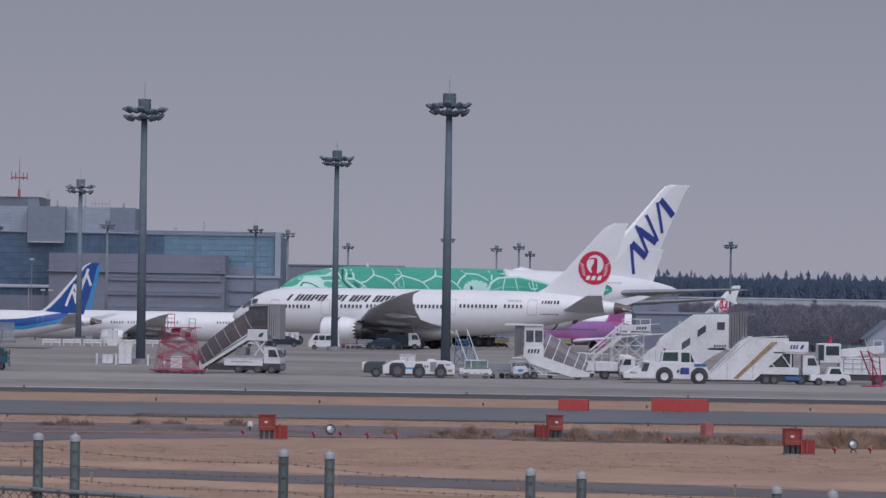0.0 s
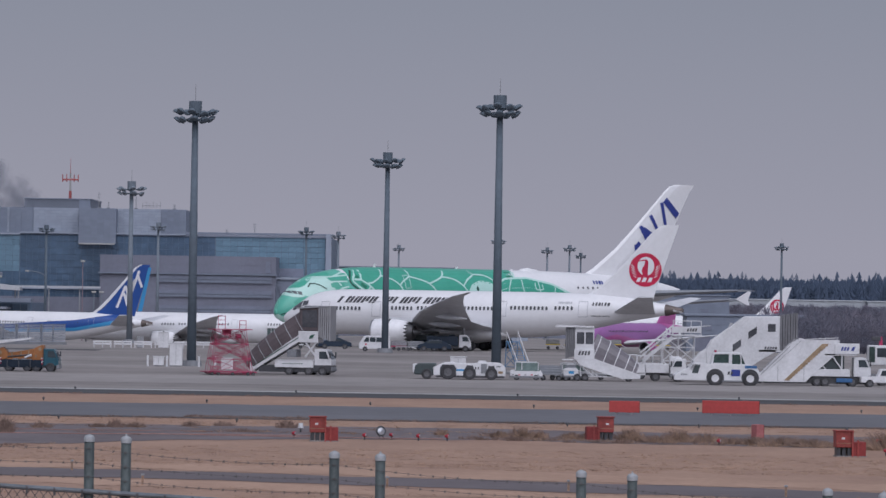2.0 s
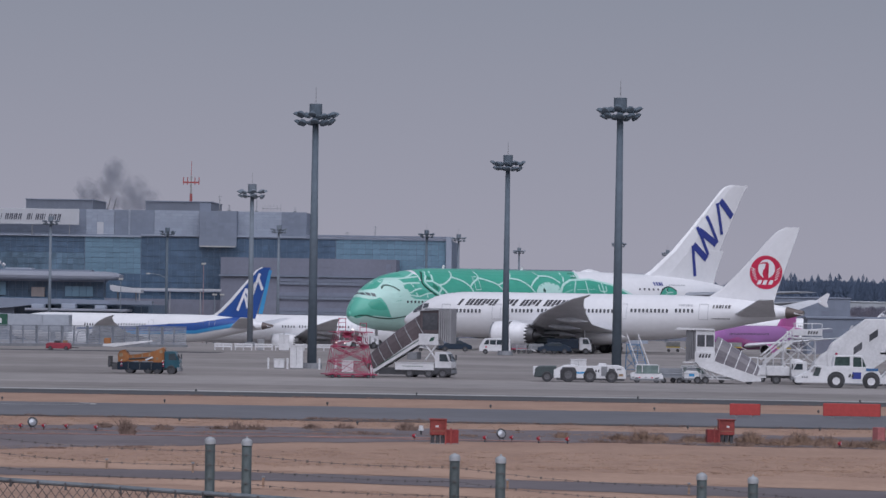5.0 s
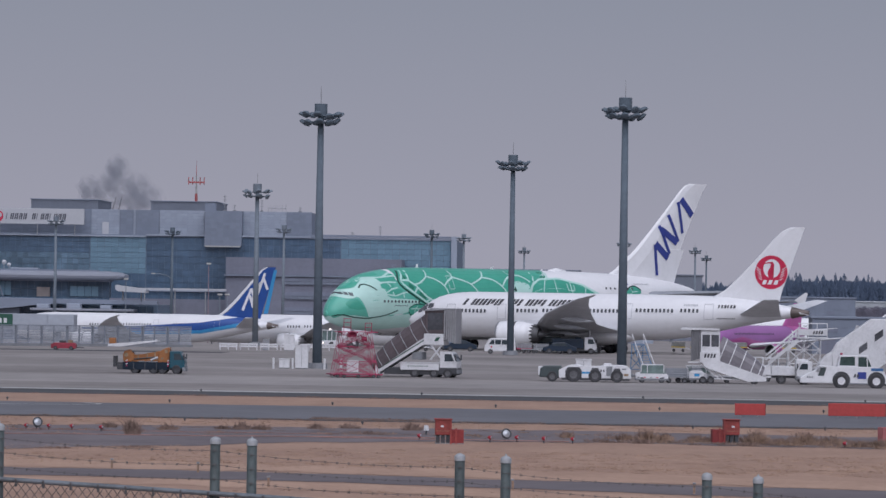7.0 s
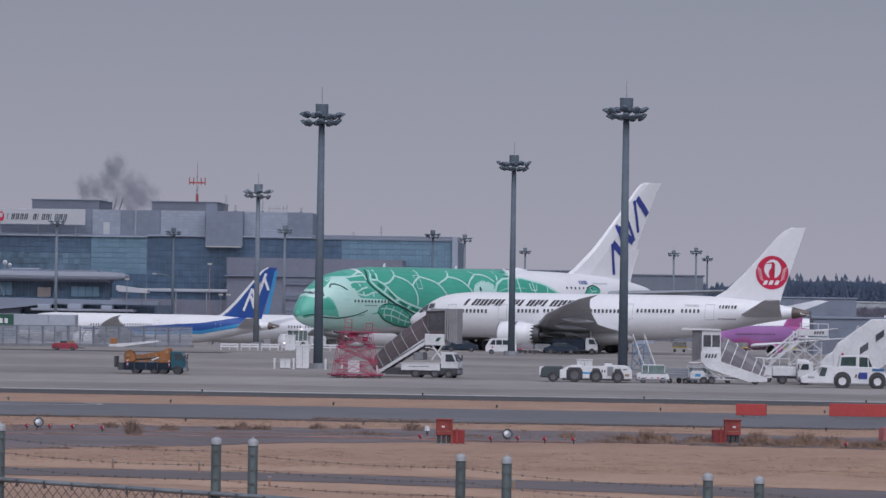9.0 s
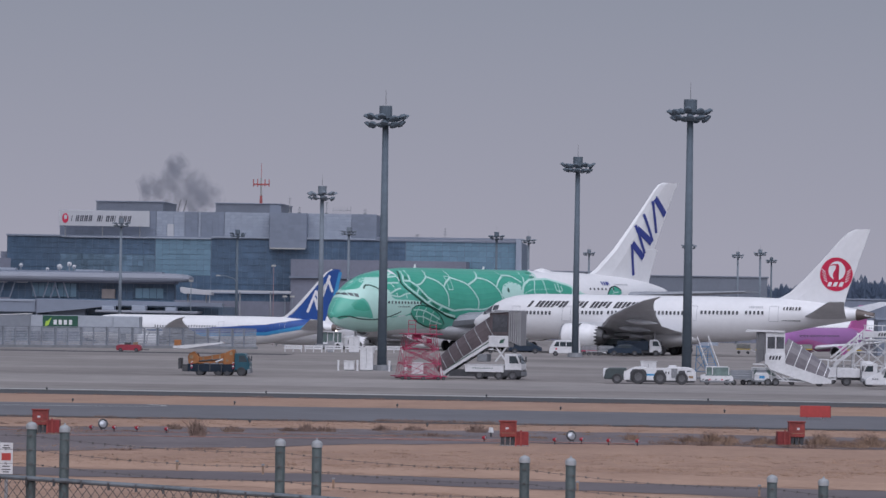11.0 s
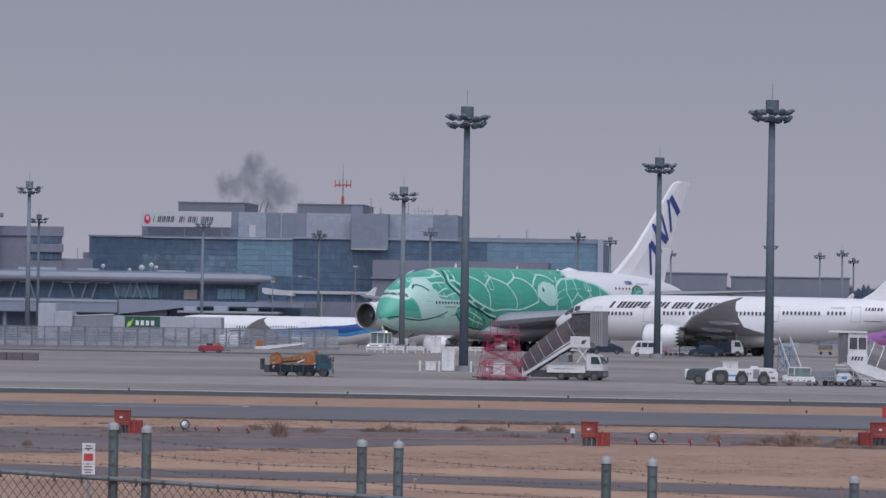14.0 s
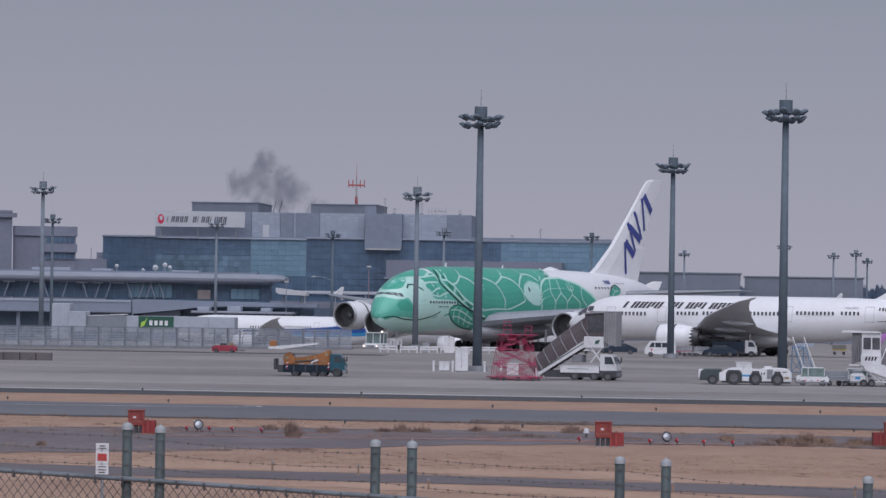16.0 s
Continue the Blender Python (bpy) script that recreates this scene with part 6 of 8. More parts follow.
def red_stand(m, w=3.6, h=3.5, label="red tubular maintenance stand with ladder on the apron"):
    a = thing("maintenance_stand", m, label, "work stand")
    d = 1.6
    bx, tx = w / 2, w * 0.34
    lines = []
    for sy in (-d, -d * 0.35, d * 0.4, d):
        for sx in (-1, 1):
            lines.append(((sx * bx, sy, 0.1), (sx * tx, sy * 0.7, h)))
        for k in range(3):
            f, g = k / 3, (k + 1) / 3
            xa, xb = bx + (tx - bx) * f, bx + (tx - bx) * g
            ya, yb = sy * (1 - 0.3 * f), sy * (1 - 0.3 * g)
            lines += [((-xa, ya, 0.1 + (h - 0.1) * f), (xb, yb, 0.1 + (h - 0.1) * g)), ((xa, ya, 0.1 + (h - 0.1) * f), (-xb, yb, 0.1 + (h - 0.1) * g)), ((-xa, ya, 0.1 + (h - 0.1) * f), (0, yb, 0.1 + (h - 0.1) * g)), ((xa, ya, 0.1 + (h - 0.1) * f), (0, yb, 0.1 + (h - 0.1) * g)), ((-xa, ya, 0.1 + (h - 0.1) * f), (xa, ya, 0.1 + (h - 0.1) * f))]
    for sx in (-1, 1):
        for k in range(3):
            f, g = k / 3, (k + 1) / 3
            lines.append(((sx * (bx + (tx - bx) * f), -d * (1 - 0.3 * f), h * f + 0.1), (sx * (bx + (tx - bx) * g), d * (1 - 0.3 * g), h * g)))
    frame_truss(a, lines, 0.019, stand_red, "tube_bar")
    part("deck", box(-tx - 0.35, tx + 0.5, -d * 0.72, d * 0.72, h, h + 0.06), stand_red, a)
    rails = []
    for x in (-tx, -tx + 0.55, tx - 0.5, tx):
        rails.append(((x, -d * 0.7, h), (x, -d * 0.7, h + 0.75 + (0.35 if x < 0 else 0))))
    rails += [((-tx, -d * 0.7, h + z), (-tx + 0.55, -d * 0.7, h + z)) for z in (0.4, 0.75, 1.05)] + [((tx - 0.5, -d * 0.7, h + z), (tx, -d * 0.7, h + z)) for z in (0.4, 0.72)]
    frame_truss(a, rails, 0.026, stand_red, "guard_rail")
    for k in range(9):
        f = k / 9
        part("ladder_rung", tube((-bx - 0.2 + f * 1.0, -d - 0.1, 0.3 + 3.2 * f), (-bx + 0.5 + f * 1.0, -d - 0.1, 0.3 + 3.2 * f), 0.03, n=6), stand_red, a)
    part("base_frame", box(-bx - 0.35, bx + 0.3, -d - 0.05, d + 0.05, 0.22, 0.3), stand_red, a)
    part("panel", box(-0.75, 0.15, -d * 0.55, -d * 0.5, 0.45, 1.35), gse_white, a, "white panel")
    part("top_gear", box(-0.55, 0.1, -0.4, 0.3, h - 0.36, h - 0.02, 0.06), stand_red, a)
    part("drum", tube((0.45, -0.5, h - 0.5), (0.85, -0.5, h - 0.5), 0.18, n=12), stand_red, a)
    for x in (-bx, -bx + 0.5, 0, bx - 0.4, bx):
        wheel("castor", x, -d, 0.14, 0.14, 0.1, a)
    return a


red_stand(pose(-20.35, 349, 0, 0, 0, 14), 3.2)


def cabinet(x, y, w, d, h, label, m=None, rz=0):
    a = thing("power_cabinet", pose(x, y, lie(y), 0, 0, rz), label, "cabinet")
    part("body", box(-w / 2, w / 2, -d / 2, d / 2, 0.08, h, 0.03), m or gse_white, a)
    part("lid", box(-w / 2 - 0.04, w / 2 + 0.04, -d / 2 - 0.04, d / 2 + 0.04, h, h + 0.07, 0.02), m or gse_white, a)
    part("plinth", box(-w / 2 + 0.05, w / 2 - 0.05, -d / 2 + 0.05, d / 2 - 0.05, 0, 0.1), gse_grey, a)
    part("door_seam", box(-0.012, 0.012, -d / 2 - 0.006, -d / 2, 0.2, h - 0.1), gse_grey, a)
    return a


cabinet(-27.3, 390, 1.1, 0.8, 2.0, "white steel power cabinet beside a floodlight mast")
cabinet(-28.8, 390, 0.9, 0.7, 0.8, "low white steel box beside a floodlight mast")
cabinet(-2.75, 362, 1.25, 0.9, 1.5, "white upright steel cabinet behind a tow tractor")
for k, x in enumerate((-27.95, -25.2, -23.8, -29.6)):
    b = thing("bollard", pose(x, 388, 0), "short white steel bollard on the apron", "bollard", "mast bollards")
    part("post", tube((0, 0, 0), (0, 0, 0.9), 0.09, n=10), gse_white, b)
    part("cap", tube((0, 0, 0.9), (0, 0, 0.95), 0.1, 0.07, n=10), gse_white, b)


hood_grey = mat("dark_hood_paint", (0.05, 0.068, 0.072), 0.45, vary=0.15)


def long_tractor():
    a = thing("tow_tractor", pose(-6.0, 346, 0), "low white towbarless aircraft tractor with big wheels", "tow tractor")
    part("rear_hood", prism([(0.0, 0.35), (0.1, 1.05), (0.35, 1.2), (1.7, 1.22), (1.7, 0.3)], -1.3, 1.3, bevel=0.08), hood_grey, a, "dark grey rear hood")
    part("rear_panel", box(-0.08, 0.3, -1.2, 1.2, 0.5, 1.15, 0.05), gse_white, a)
    body = part("body", prism([(1.5, 0.3), (1.5, 0.95), (1.9, 1.05), (2.1, 1.2), (2.4, 1.3), (3.0, 1.32), (3.3, 1.18), (4.3, 1.16), (4.7, 1.24), (5.0, 1.34), (6.4, 1.32), (6.75, 1.22), (7.0, 0.95), (7.0, 0.3)], -1.35, 1.35, bevel=0.05), gse_white, a, "white sculpted body")
    part("stripe", box(3.22, 3.9, -1.365, -1.35, 0.66, 0.8), sky_blue, body)
    part("grille", box(5.12, 5.58, -1.37, -1.35, 0.5, 1.22), gse_grey, body)
    for k in range(7):
        part("grille_slat", box(5.14, 5.56, -1.39, -1.365, 0.54 + k * 0.095, 0.58 + k * 0.095), steel, body)
    for x in (4.72, 4.92):
        part("access_hole", box(x - 0.05, x + 0.05, -1.365, -1.348, 0.8, 0.98), black, body)
    part("top_box", box(4.9, 5.5, -0.5, 0.5, 1.3, 1.46, 0.04), gse_white, body)
    part("latch", box(6.3, 6.62, -1.37, -1.345, 0.98, 1.08), gse_grey, body)
    part("tail_light", box(6.45, 6.8, -1.372, -1.348, 0.5, 0.68), rust, body, "dull reddish lamp cluster")
    part("tow_hitch", box(6.95, 7.35, -0.3, 0.3, 0.45, 0.62, 0.03), gse_grey, body)
    part("skirt", box(1.7, 6.9, -1.3, 1.3, 0.16, 0.34), black, a)
    for x, w, top in ((2.62, 0.62, 1.14), (4.26, 0.34, 1.1), (5.92, 0.3, 1.08)):
        part("wheel_well", prism([(x - w, 0.2), (x - w, top - 0.25), (x - w * 0.7, top), (x + w * 0.7, top), (x + w, top - 0.25), (x + w, 0.2)], -1.37, -1.345), black, a, "dark wheel well")
    for x, r, w in ((1.0, 0.4, 0.42), (2.62, 0.57, 0.42), (4.26, 0.5, 0.34), (5.92, 0.48, 0.34)):
        for y in (-1.24, 1.24):
            wheel("wheel", x, y, r, r, w, a)
    return a


long_tractor()


def small_tractor(x, y, label, m=None, flip=1, tall=1.35):
    a = thing("baggage_tractor", pose(x, y, 0), label, "tractor")
    part("body", prism([(0, 0.3), (0, 0.75), (0.6, 0.85), (0.75, 0.8), (2.3, 0.8), (2.5, 0.55), (2.5, 0.3)], -0.7, 0.7, bevel=0.05), m or gse_white, a)
    part("cabin_glass", prism([(0.35, 0.72), (0.5, tall), (2.1, tall), (2.3, 0.72)], -0.71, 0.71), tinted, a)
    part("roof", box(0.42, 2.08, -0.68, 0.68, tall, tall + 0.07, 0.02), m or gse_white, a)
    for px in (0.42, 0.9, 2.15):
        for py in (-0.72, 0.72):
            part("pillar", tube((px, py, 0.8), (px, py, tall), 0.035, n=6), m or gse_white, a)
    for k in range(5):
        part("lamp_mark", box(0.15 + k * 0.48, 0.3 + k * 0.48, -0.72, -0.69, 0.38, 0.46), red_mark if k % 2 else gse_grey, a)
    part("bumper", box(-0.05, 2.55, -0.74, 0.74, 0.2, 0.34, 0.03), gse_grey, a)
    for wx in (0.5, 2.0):
        for wy in (-0.62, 0.62):
            wheel("wheel", wx, wy, 0.22, 0.22, 0.18, a)
    return a


small_tractor(1.35, 347, "small white tractor with a glazed cabin")


def dolly(x, y, label, h=0.55, m=None, load=None):
    a = thing("cargo_dolly", pose(x, y, 0), label, "dolly")
    part("bed", box(0, 1.9, -0.75, 0.75, h - 0.12, h), m or gse_grey, a)
    part("drawbar", tube((1.9, 0, h - 0.1), (2.5, 0, 0.3), 0.04), gse_white, a)
    for px in (0.05, 1.85):
        for py in (-0.7, 0.7):
            part("stake", tube((px, py, h), (px, py, h + 0.55), 0.025, n=6), steel, a)
    for z in (0.2, 0.38, 0.55):
        part("rail", tube((0.05, -0.7, h + z), (1.85, -0.7, h + z), 0.02, n=6), steel, a)
    if load:
        part("panel", box(0.1, 1.8, 0.6, 0.66, h, h + 0.6), load, a)
    for wx in (0.35, 1.55):
        for wy in (-0.6, 0.6):
            wheel("wheel", wx, wy, 0.2, 0.2, 0.14, a)
    return a


small_tractor(4.9, 352, "small white tug with a glazed cabin among dollies", tall=1.25)
for x, y, m in ((3.55, 347.5, None), (4.3, 350, steel), (6.9, 352.5, gse_white)):
    dolly(x, y, "low wheeled cargo dolly with stakes", m=m, load=grey_wing_shade if m is None else None)


def equipment_cart(x, y):
    a = thing("equipment_cart", pose(x, y, 0), "small white ground equipment cart with rails, among the dollies", "equipment cart")
    part("chassis", box(0, 1.5, -0.6, 0.6, 0.28, 0.4), gse_grey, a)
    part("body", prism([(0.1, 0.4), (0.1, 0.85), (0.3, 1.0), (1.1, 1.0), (1.25, 0.8), (1.25, 0.4)], -0.55, 0.55, bevel=0.04), gse_white, a)
    part("tarp", prism([(0.2, 1.0), (0.35, 1.22), (0.7, 1.32), (1.0, 1.24), (1.1, 1.0)], -0.5, 0.5, bevel=0.05), grey_wing_shade, a, "grey crumpled cover")
    frame_truss(a, [((0.0, -0.58, 0.4), (0.0, -0.58, 1.25)), ((1.4, -0.58, 0.4), (1.4, -0.58, 1.25)), ((0.0, -0.58, 1.25), (1.4, -0.58, 1.25)), ((0.0, -0.58, 0.8), (1.4, -0.58, 0.8))], 0.025, gse_white, "side_rail")
    part("gauge_panel", box(0.5, 0.9, -0.575, -0.55, 0.55, 0.75), sky_blue, a)
    part("drawbar", tube((1.5, 0, 0.34), (2.1, 0, 0.3), 0.035, n=6), gse_grey, a)
    for wx in (0.3, 1.2):
        for wy in (-0.5, 0.5):
            wheel("wheel", wx, wy, 0.2, 0.2, 0.14, a)
    return a


equipment_cart(5.35, 347.6)


def ladder_steps():
    a = thing("wheeled_steps", pose(1.2, 400, 0), "pale blue wheeled aircraft steps with white handrails", "steps")
    for x in (0.0, 1.0):
        part("handrail", tube((x, 0, 3.4), (x + 1.0, -2.2, 0.75), 0.035), gse_white, a)
        part("stringer", prism([(x + 0.06, 2.5), (x + 0.12, 2.62), (x + 1.0, 0.18), (x + 0.94, 0.06)], -0.06, 0.06), pale_blue, a).matrix_local = pose(0, -0.9, 0)
        for f in (0.0, 0.5, 0.97):
            part("baluster", tube((x + f, -2.2 * f, 3.38 - 2.62 * f), (x + f + 0.02, -2.2 * f, 2.5 - 2.4 * f), 0.022, n=6), gse_white, a)
        part("leg", tube((x, 0.1, 2.5), (x - 0.1, 0.1, 0.1), 0.04), pale_blue, a)
        wheel("wheel", x - 0.1, 0.1, 0.12, 0.12, 0.1, a)
        wheel("wheel", x + 0.95, -2.1, 0.12, 0.12, 0.1, a)
    for k in range(11):
        f = (k + 0.5) / 11
        part("tread", box(f + 0.03, f + 0.98, -2.2 * f - 0.14, -2.2 * f + 0.1, 2.5 - 2.4 * f, 2.54 - 2.4 * f), pale_blue, a)
    part("platform", box(-0.05, 1.05, -0.1, 0.9, 2.48, 2.56), pale_blue, a)
    frame_truss(a, [((-0.1, 0.1, 0.3), (0.9, 0.1, 1.4)), ((0.9, 0.1, 0.3), (-0.1, 0.1, 1.4)), ((-0.05, 0.1, 1.4), (0.95, 0.1, 2.45)), ((-0.1, 0.1, 0.3), (0.95, -2.1, 0.3))], 0.035, pale_blue, "brace")


ladder_steps()


def covered_towed_stair():
    a = thing("covered_towed_stair", pose(4.75, 348, 0), "white towable passenger stair with a translucent grey canopy", "passenger stair")
    part("roof_plate", prism([(0.0, 4.12), (0.2, 4.28), (3.0, 4.22), (3.0, 4.1), (0.25, 4.12)], -1.25, 1.25), gse_white, a, "flat canopy roof")
    part("cabin", box(1.55, 3.02, -1.1, 1.1, 1.75, 4.12, 0.04), gse_white, a, "white top cabin")
    for x0 in (1.68, 2.36):
        part("cabin_window", box(x0, x0 + 0.58, -1.115, -1.1, 2.85, 3.75), window_dark, a)
    part("sign_panel", box(1.5, 3.06, -1.16, -1.1, 1.65, 2.45, 0.02), gse_white, a)
    bars_plate(a, 1.8, 2.75, -1.162, 2.0, 2.3, 4, letter_black, 0.08)
    for k in range(5):
        part("bellows", box(0.85 + k * 0.14, 0.96 + k * 0.14, -1.05, 1.05, 1.7 + 0.05 * k, 4.1), mat_bellows, a)
    canopy(a, [(2.6, 1.9, 1.75), (3.5, 1.5, 1.65), (4.5, 1.02, 1.5), (5.5, 0.6, 1.25), (6.15, 0.36, 0.95)], 2.0, canopy_grey, 5, nacelle_white)
    part("side_plate", prism([(1.6, 1.7), (3.1, 1.72), (6.6, 0.55), (6.6, 0.25), (5.2, 0.2), (2.0, 1.2)], -1.15, -1.05), gse_white, a)
    part("side_plate", prism([(1.6, 1.7), (3.1, 1.72), (6.6, 0.55), (6.6, 0.25), (5.2, 0.2), (2.0, 1.2)], 1.05, 1.15), gse_white, a)
    frame_truss(a, [((2.2, -0.9, 1.3), (3.4, -0.9, 0.35)), ((1.4, -0.9, 1.6), (3.0, -0.9, 0.4)), ((0.6, -1.0, 1.62), (3.0, -1.0, 1.62)), ((1.6, -0.9, 0.4), (4.6, -0.9, 0.35))], 0.06, gse_white, "brace")
    part("undercarriage", box(1.5, 4.6, -0.8, 0.8, 0.35, 0.5), gse_grey, a)
    for x in (1.75, 2.35, 5.7):
        for y in (-0.95, 0.95):
            wheel("wheel", x, y, 0.28, 0.28, 0.2, a)
    return a


canopy_grey = mat("grey_canopy_sheet", (0.19, 0.175, 0.195), 0.35, vary=0.15)
covered_towed_stair()


def step_stand():
    a = thing("boarding_stand", pose(11.4, 360, 0), "white tubular boarding stand with steps and sign panel", "work stand")
    w = 1.1
    lines = []
    for y in (-w, w):
        for x in (2.1, 3.3, 4.6):
            lines.append(((x, y, 0.5), (x, y, 3.6)))
        for x0, x1 in ((2.1, 3.3), (3.3, 4.6)):
            for z0, z1 in ((0.5, 1.5), (1.5, 2.6), (2.6, 3.6)):
                lines += [((x0, y, z0), (x1, y, z1)), ((x1, y, z0), (x0, y, z1)), ((x0, y, z1), (x1, y, z1))]
        for x in (0.1, 0.7, 1.3, 2.0):
            lines.append(((x, y, 0.6 + x * 0.2), (x, y, 1.9 + x * 0.35)))
        lines += [((0.0, y, 1.9), (2.1, y, 1.9)), ((0.0, y, 1.3), (2.1, y, 1.3)), ((0.6, y, 2.3), (3.0, y, 4.4))]
    frame_truss(a, lines, 0.032, gse_white, "tube_bar")
    stringer(a, 0.5, 1.3, 2.9, 3.3, 2.0, 0.28, gse_white)
    part("deck", box(2.8, 5.2, -w - 0.1, w + 0.1, 3.5, 3.62), gse_white, a)
    part("sign_panel", box(2.75, 5.1, -w - 0.16, -w - 0.1, 3.75, 4.25, 0.02), gse_white, a)
    bars_plate(a, 3.95, 4.8, -w - 0.165, 3.88, 4.12, 4, letter_black, 0.08)
    frame_truss(a, [((x, -w, 3.6), (x, -w, 4.7)) for x in (2.9, 3.6, 4.3, 5.1)] + [((2.9, -w, 4.7), (5.1, -w, 4.7)), ((2.9, w, 4.7), (5.1, w, 4.7))], 0.03, gse_white, "guard_rail")
    part("base_frame", box(0, 5.1, -1.1, 1.1, 0.35, 0.55), gse_white, a)
    frame_truss(a, [((x, -w, 0.5), (x, -w, 1.95)) for x in (-1.5, -1.0, -0.5)] + [((-1.5, -w, z), (0.1, -w, z)) for z in (0.9, 1.4, 1.95)] + [((-1.5, w, z), (0.1, w, z)) for z in (1.4, 1.95)], 0.03, gse_white, "landing_rail")
    part("landing", box(-1.6, 0.05, -1.1, 1.1, 0.35, 0.5, 0.02), gse_white, a)
    part("equipment_box", box(-0.9, 0.3, -1.3, -0.7, 0.5, 1.25, 0.05), gse_white, a)
    part("pump_body", tube((1.7, -0.9, 0.95), (3.0, -0.9, 0.95), 0.24, n=14), gse_white, a, smooth=True)
    for k in range(4):
        x = 0.5 + 0.55 * k
        for d in range(5):
            t0, t1 = math.pi * d / 5, math.pi * (d + 1) / 5
            part("hose_loop", tube((x + 0.26 * math.cos(t0), -1.0, 1.25 + 0.3 * math.sin(t0)), (x + 0.26 * math.cos(t1), -1.0, 1.25 + 0.3 * math.sin(t1)), 0.035, n=6), gse_grey, a)
    for y in (-w, w):
        frame_truss(a, [((0.3, y, 2.1), (2.8, y, 4.25)), ((0.3, y, 1.75), (2.8, y, 3.9))], 0.028, gse_white, "stair_rail")
    part("valve_box", box(3.3, 4.3, -1.2, -0.8, 0.55, 1.15, 0.04), gse_grey, a)
    part("side_box", box(0.0, 1.5, -1.1, -0.6, 0.45, 1.3, 0.04), gse_white, a)
    for x in (0.4, 1.6, 4.4):
        for y in (-0.9, 0.9):
            wheel("wheel", x, y, 0.3, 0.3, 0.22, a)


step_stand()


def flat_truck(x, y, label, length=3.4, nose=1):
    a = thing("service_truck", pose(x, y, 0), label, "truck")
    part("chassis", box(0, length, -0.5, 0.5, 0.45, 0.65), gse_grey, a)
    part("bed", box(0 if nose > 0 else 1.3, length - 1.3 if nose > 0 else length, -1.0, 1.0, 0.65, 1.35, 0.04), gse_white, a)
    if nose > 0:
        cab(a, length - 1.25, length, 1.9, 0.55, 1.95)
    else:
        cab(a, 0, 1.25, 1.9, 0.55, 1.95, nose=-1)
    for wx in (0.75, length - 0.65):
        for wy in (-0.85, 0.85):
            wheel("wheel", wx, wy, 0.36, 0.36, 0.24, a)
    return a


flat_truck(11.9, 352, "white low service truck beside boarding stands", 3.1)


def big_tractor():
    a = thing("pushback_tractor", pose(13.55, 338.4, 0), "heavy white pushback tractor with a glazed cab", "tow tractor")
    body = part("body", prism([(0.0, 0.35), (0.0, 0.75), (0.45, 1.0), (1.2, 1.25), (1.35, 1.62), (1.95, 1.68), (2.1, 1.55), (2.6, 1.6), (5.5, 1.6), (6.2, 1.3), (6.45, 0.85), (6.45, 0.35)], -1.25, 1.25, bevel=0.06), gse_white, a, "white hull with sloping bonnet")
    part("grille", prism([(1.3, 0.9), (1.55, 1.5), (1.95, 1.52), (1.75, 0.88)], -1.268, -1.25), hood_grey, body)
    part("rear_panel", box(5.25, 6.15, -1.27, -1.25, 1.3, 1.5), blue_cloth, body, "blue rear panel")
    part("step", box(3.55, 5.05, -1.4, -1.2, 0.3, 0.38), gse_grey, body)
    for k in range(5):
        part("grille_slat", box(1.16 + 0.05 * k, 1.6 + 0.03 * k, -1.285, -1.26, 1.18 + 0.09 * k, 1.21 + 0.09 * k), black, body)
    part("cab", prism([(2.75, 1.55), (2.9, 2.36), (3.05, 2.45), (5.0, 2.45), (5.35, 1.55)], -1.1, 1.1, bevel=0.05), gse_white, a, "white cab frame")
    for pts in ([(2.9, 1.68), (2.98, 2.32), (4.05, 2.34), (4.05, 1.68)], [(4.3, 1.45), (4.3, 2.32), (4.9, 2.32), (4.95, 1.45)], [(5.02, 1.45), (4.98, 2.3), (5.28, 1.6), (5.3, 1.45)]):
        part("cab_window", prism(pts, -1.115, -1.1), glass_cab, a)
    part("cab_door", box(4.22, 5.0, -1.27, -1.25, 0.6, 1.5), gse_white, a)
    part("emblem", box(4.25, 4.9, -1.285, -1.27, 0.7, 1.2), letter_blue, a)
    bars_plate(a, 3.95, 4.4, -1.29, 0.82, 1.05, 2, letter_black, 0.06)
    bars_plate(a, 1.5 - 1.0, 1.0, -1.262, 0.72, 0.85, 3, gse_grey)
    part("roof_lamp", tube((3.1, 0, 2.45), (3.1, 0, 2.62), 0.09, n=10), stand_red, a)
    for x in (3.05, 5.65):
        part("wheel_arch", lathe([(-0.01, 0.05), (-0.01, 0.66), (0.01, 0.66), (0.01, 0.05)], 24, cap=True), black, a).matrix_local = pose(x, -1.258, 0.58, 0, 0, 90)
        for y in (-1.1, 1.1):
            wheel("wheel", x, y * 1.06, 0.53, 0.53, 0.4, a, gse_white)
    part("front_hook", box(-0.15, 0.1, -0.2, 0.2, 0.4, 0.6), black, a)
    return a


glass_cab = mat("tinted_cab_glass", (0.05, 0.085, 0.08), 0.12, vary=0.2)
big_tractor()


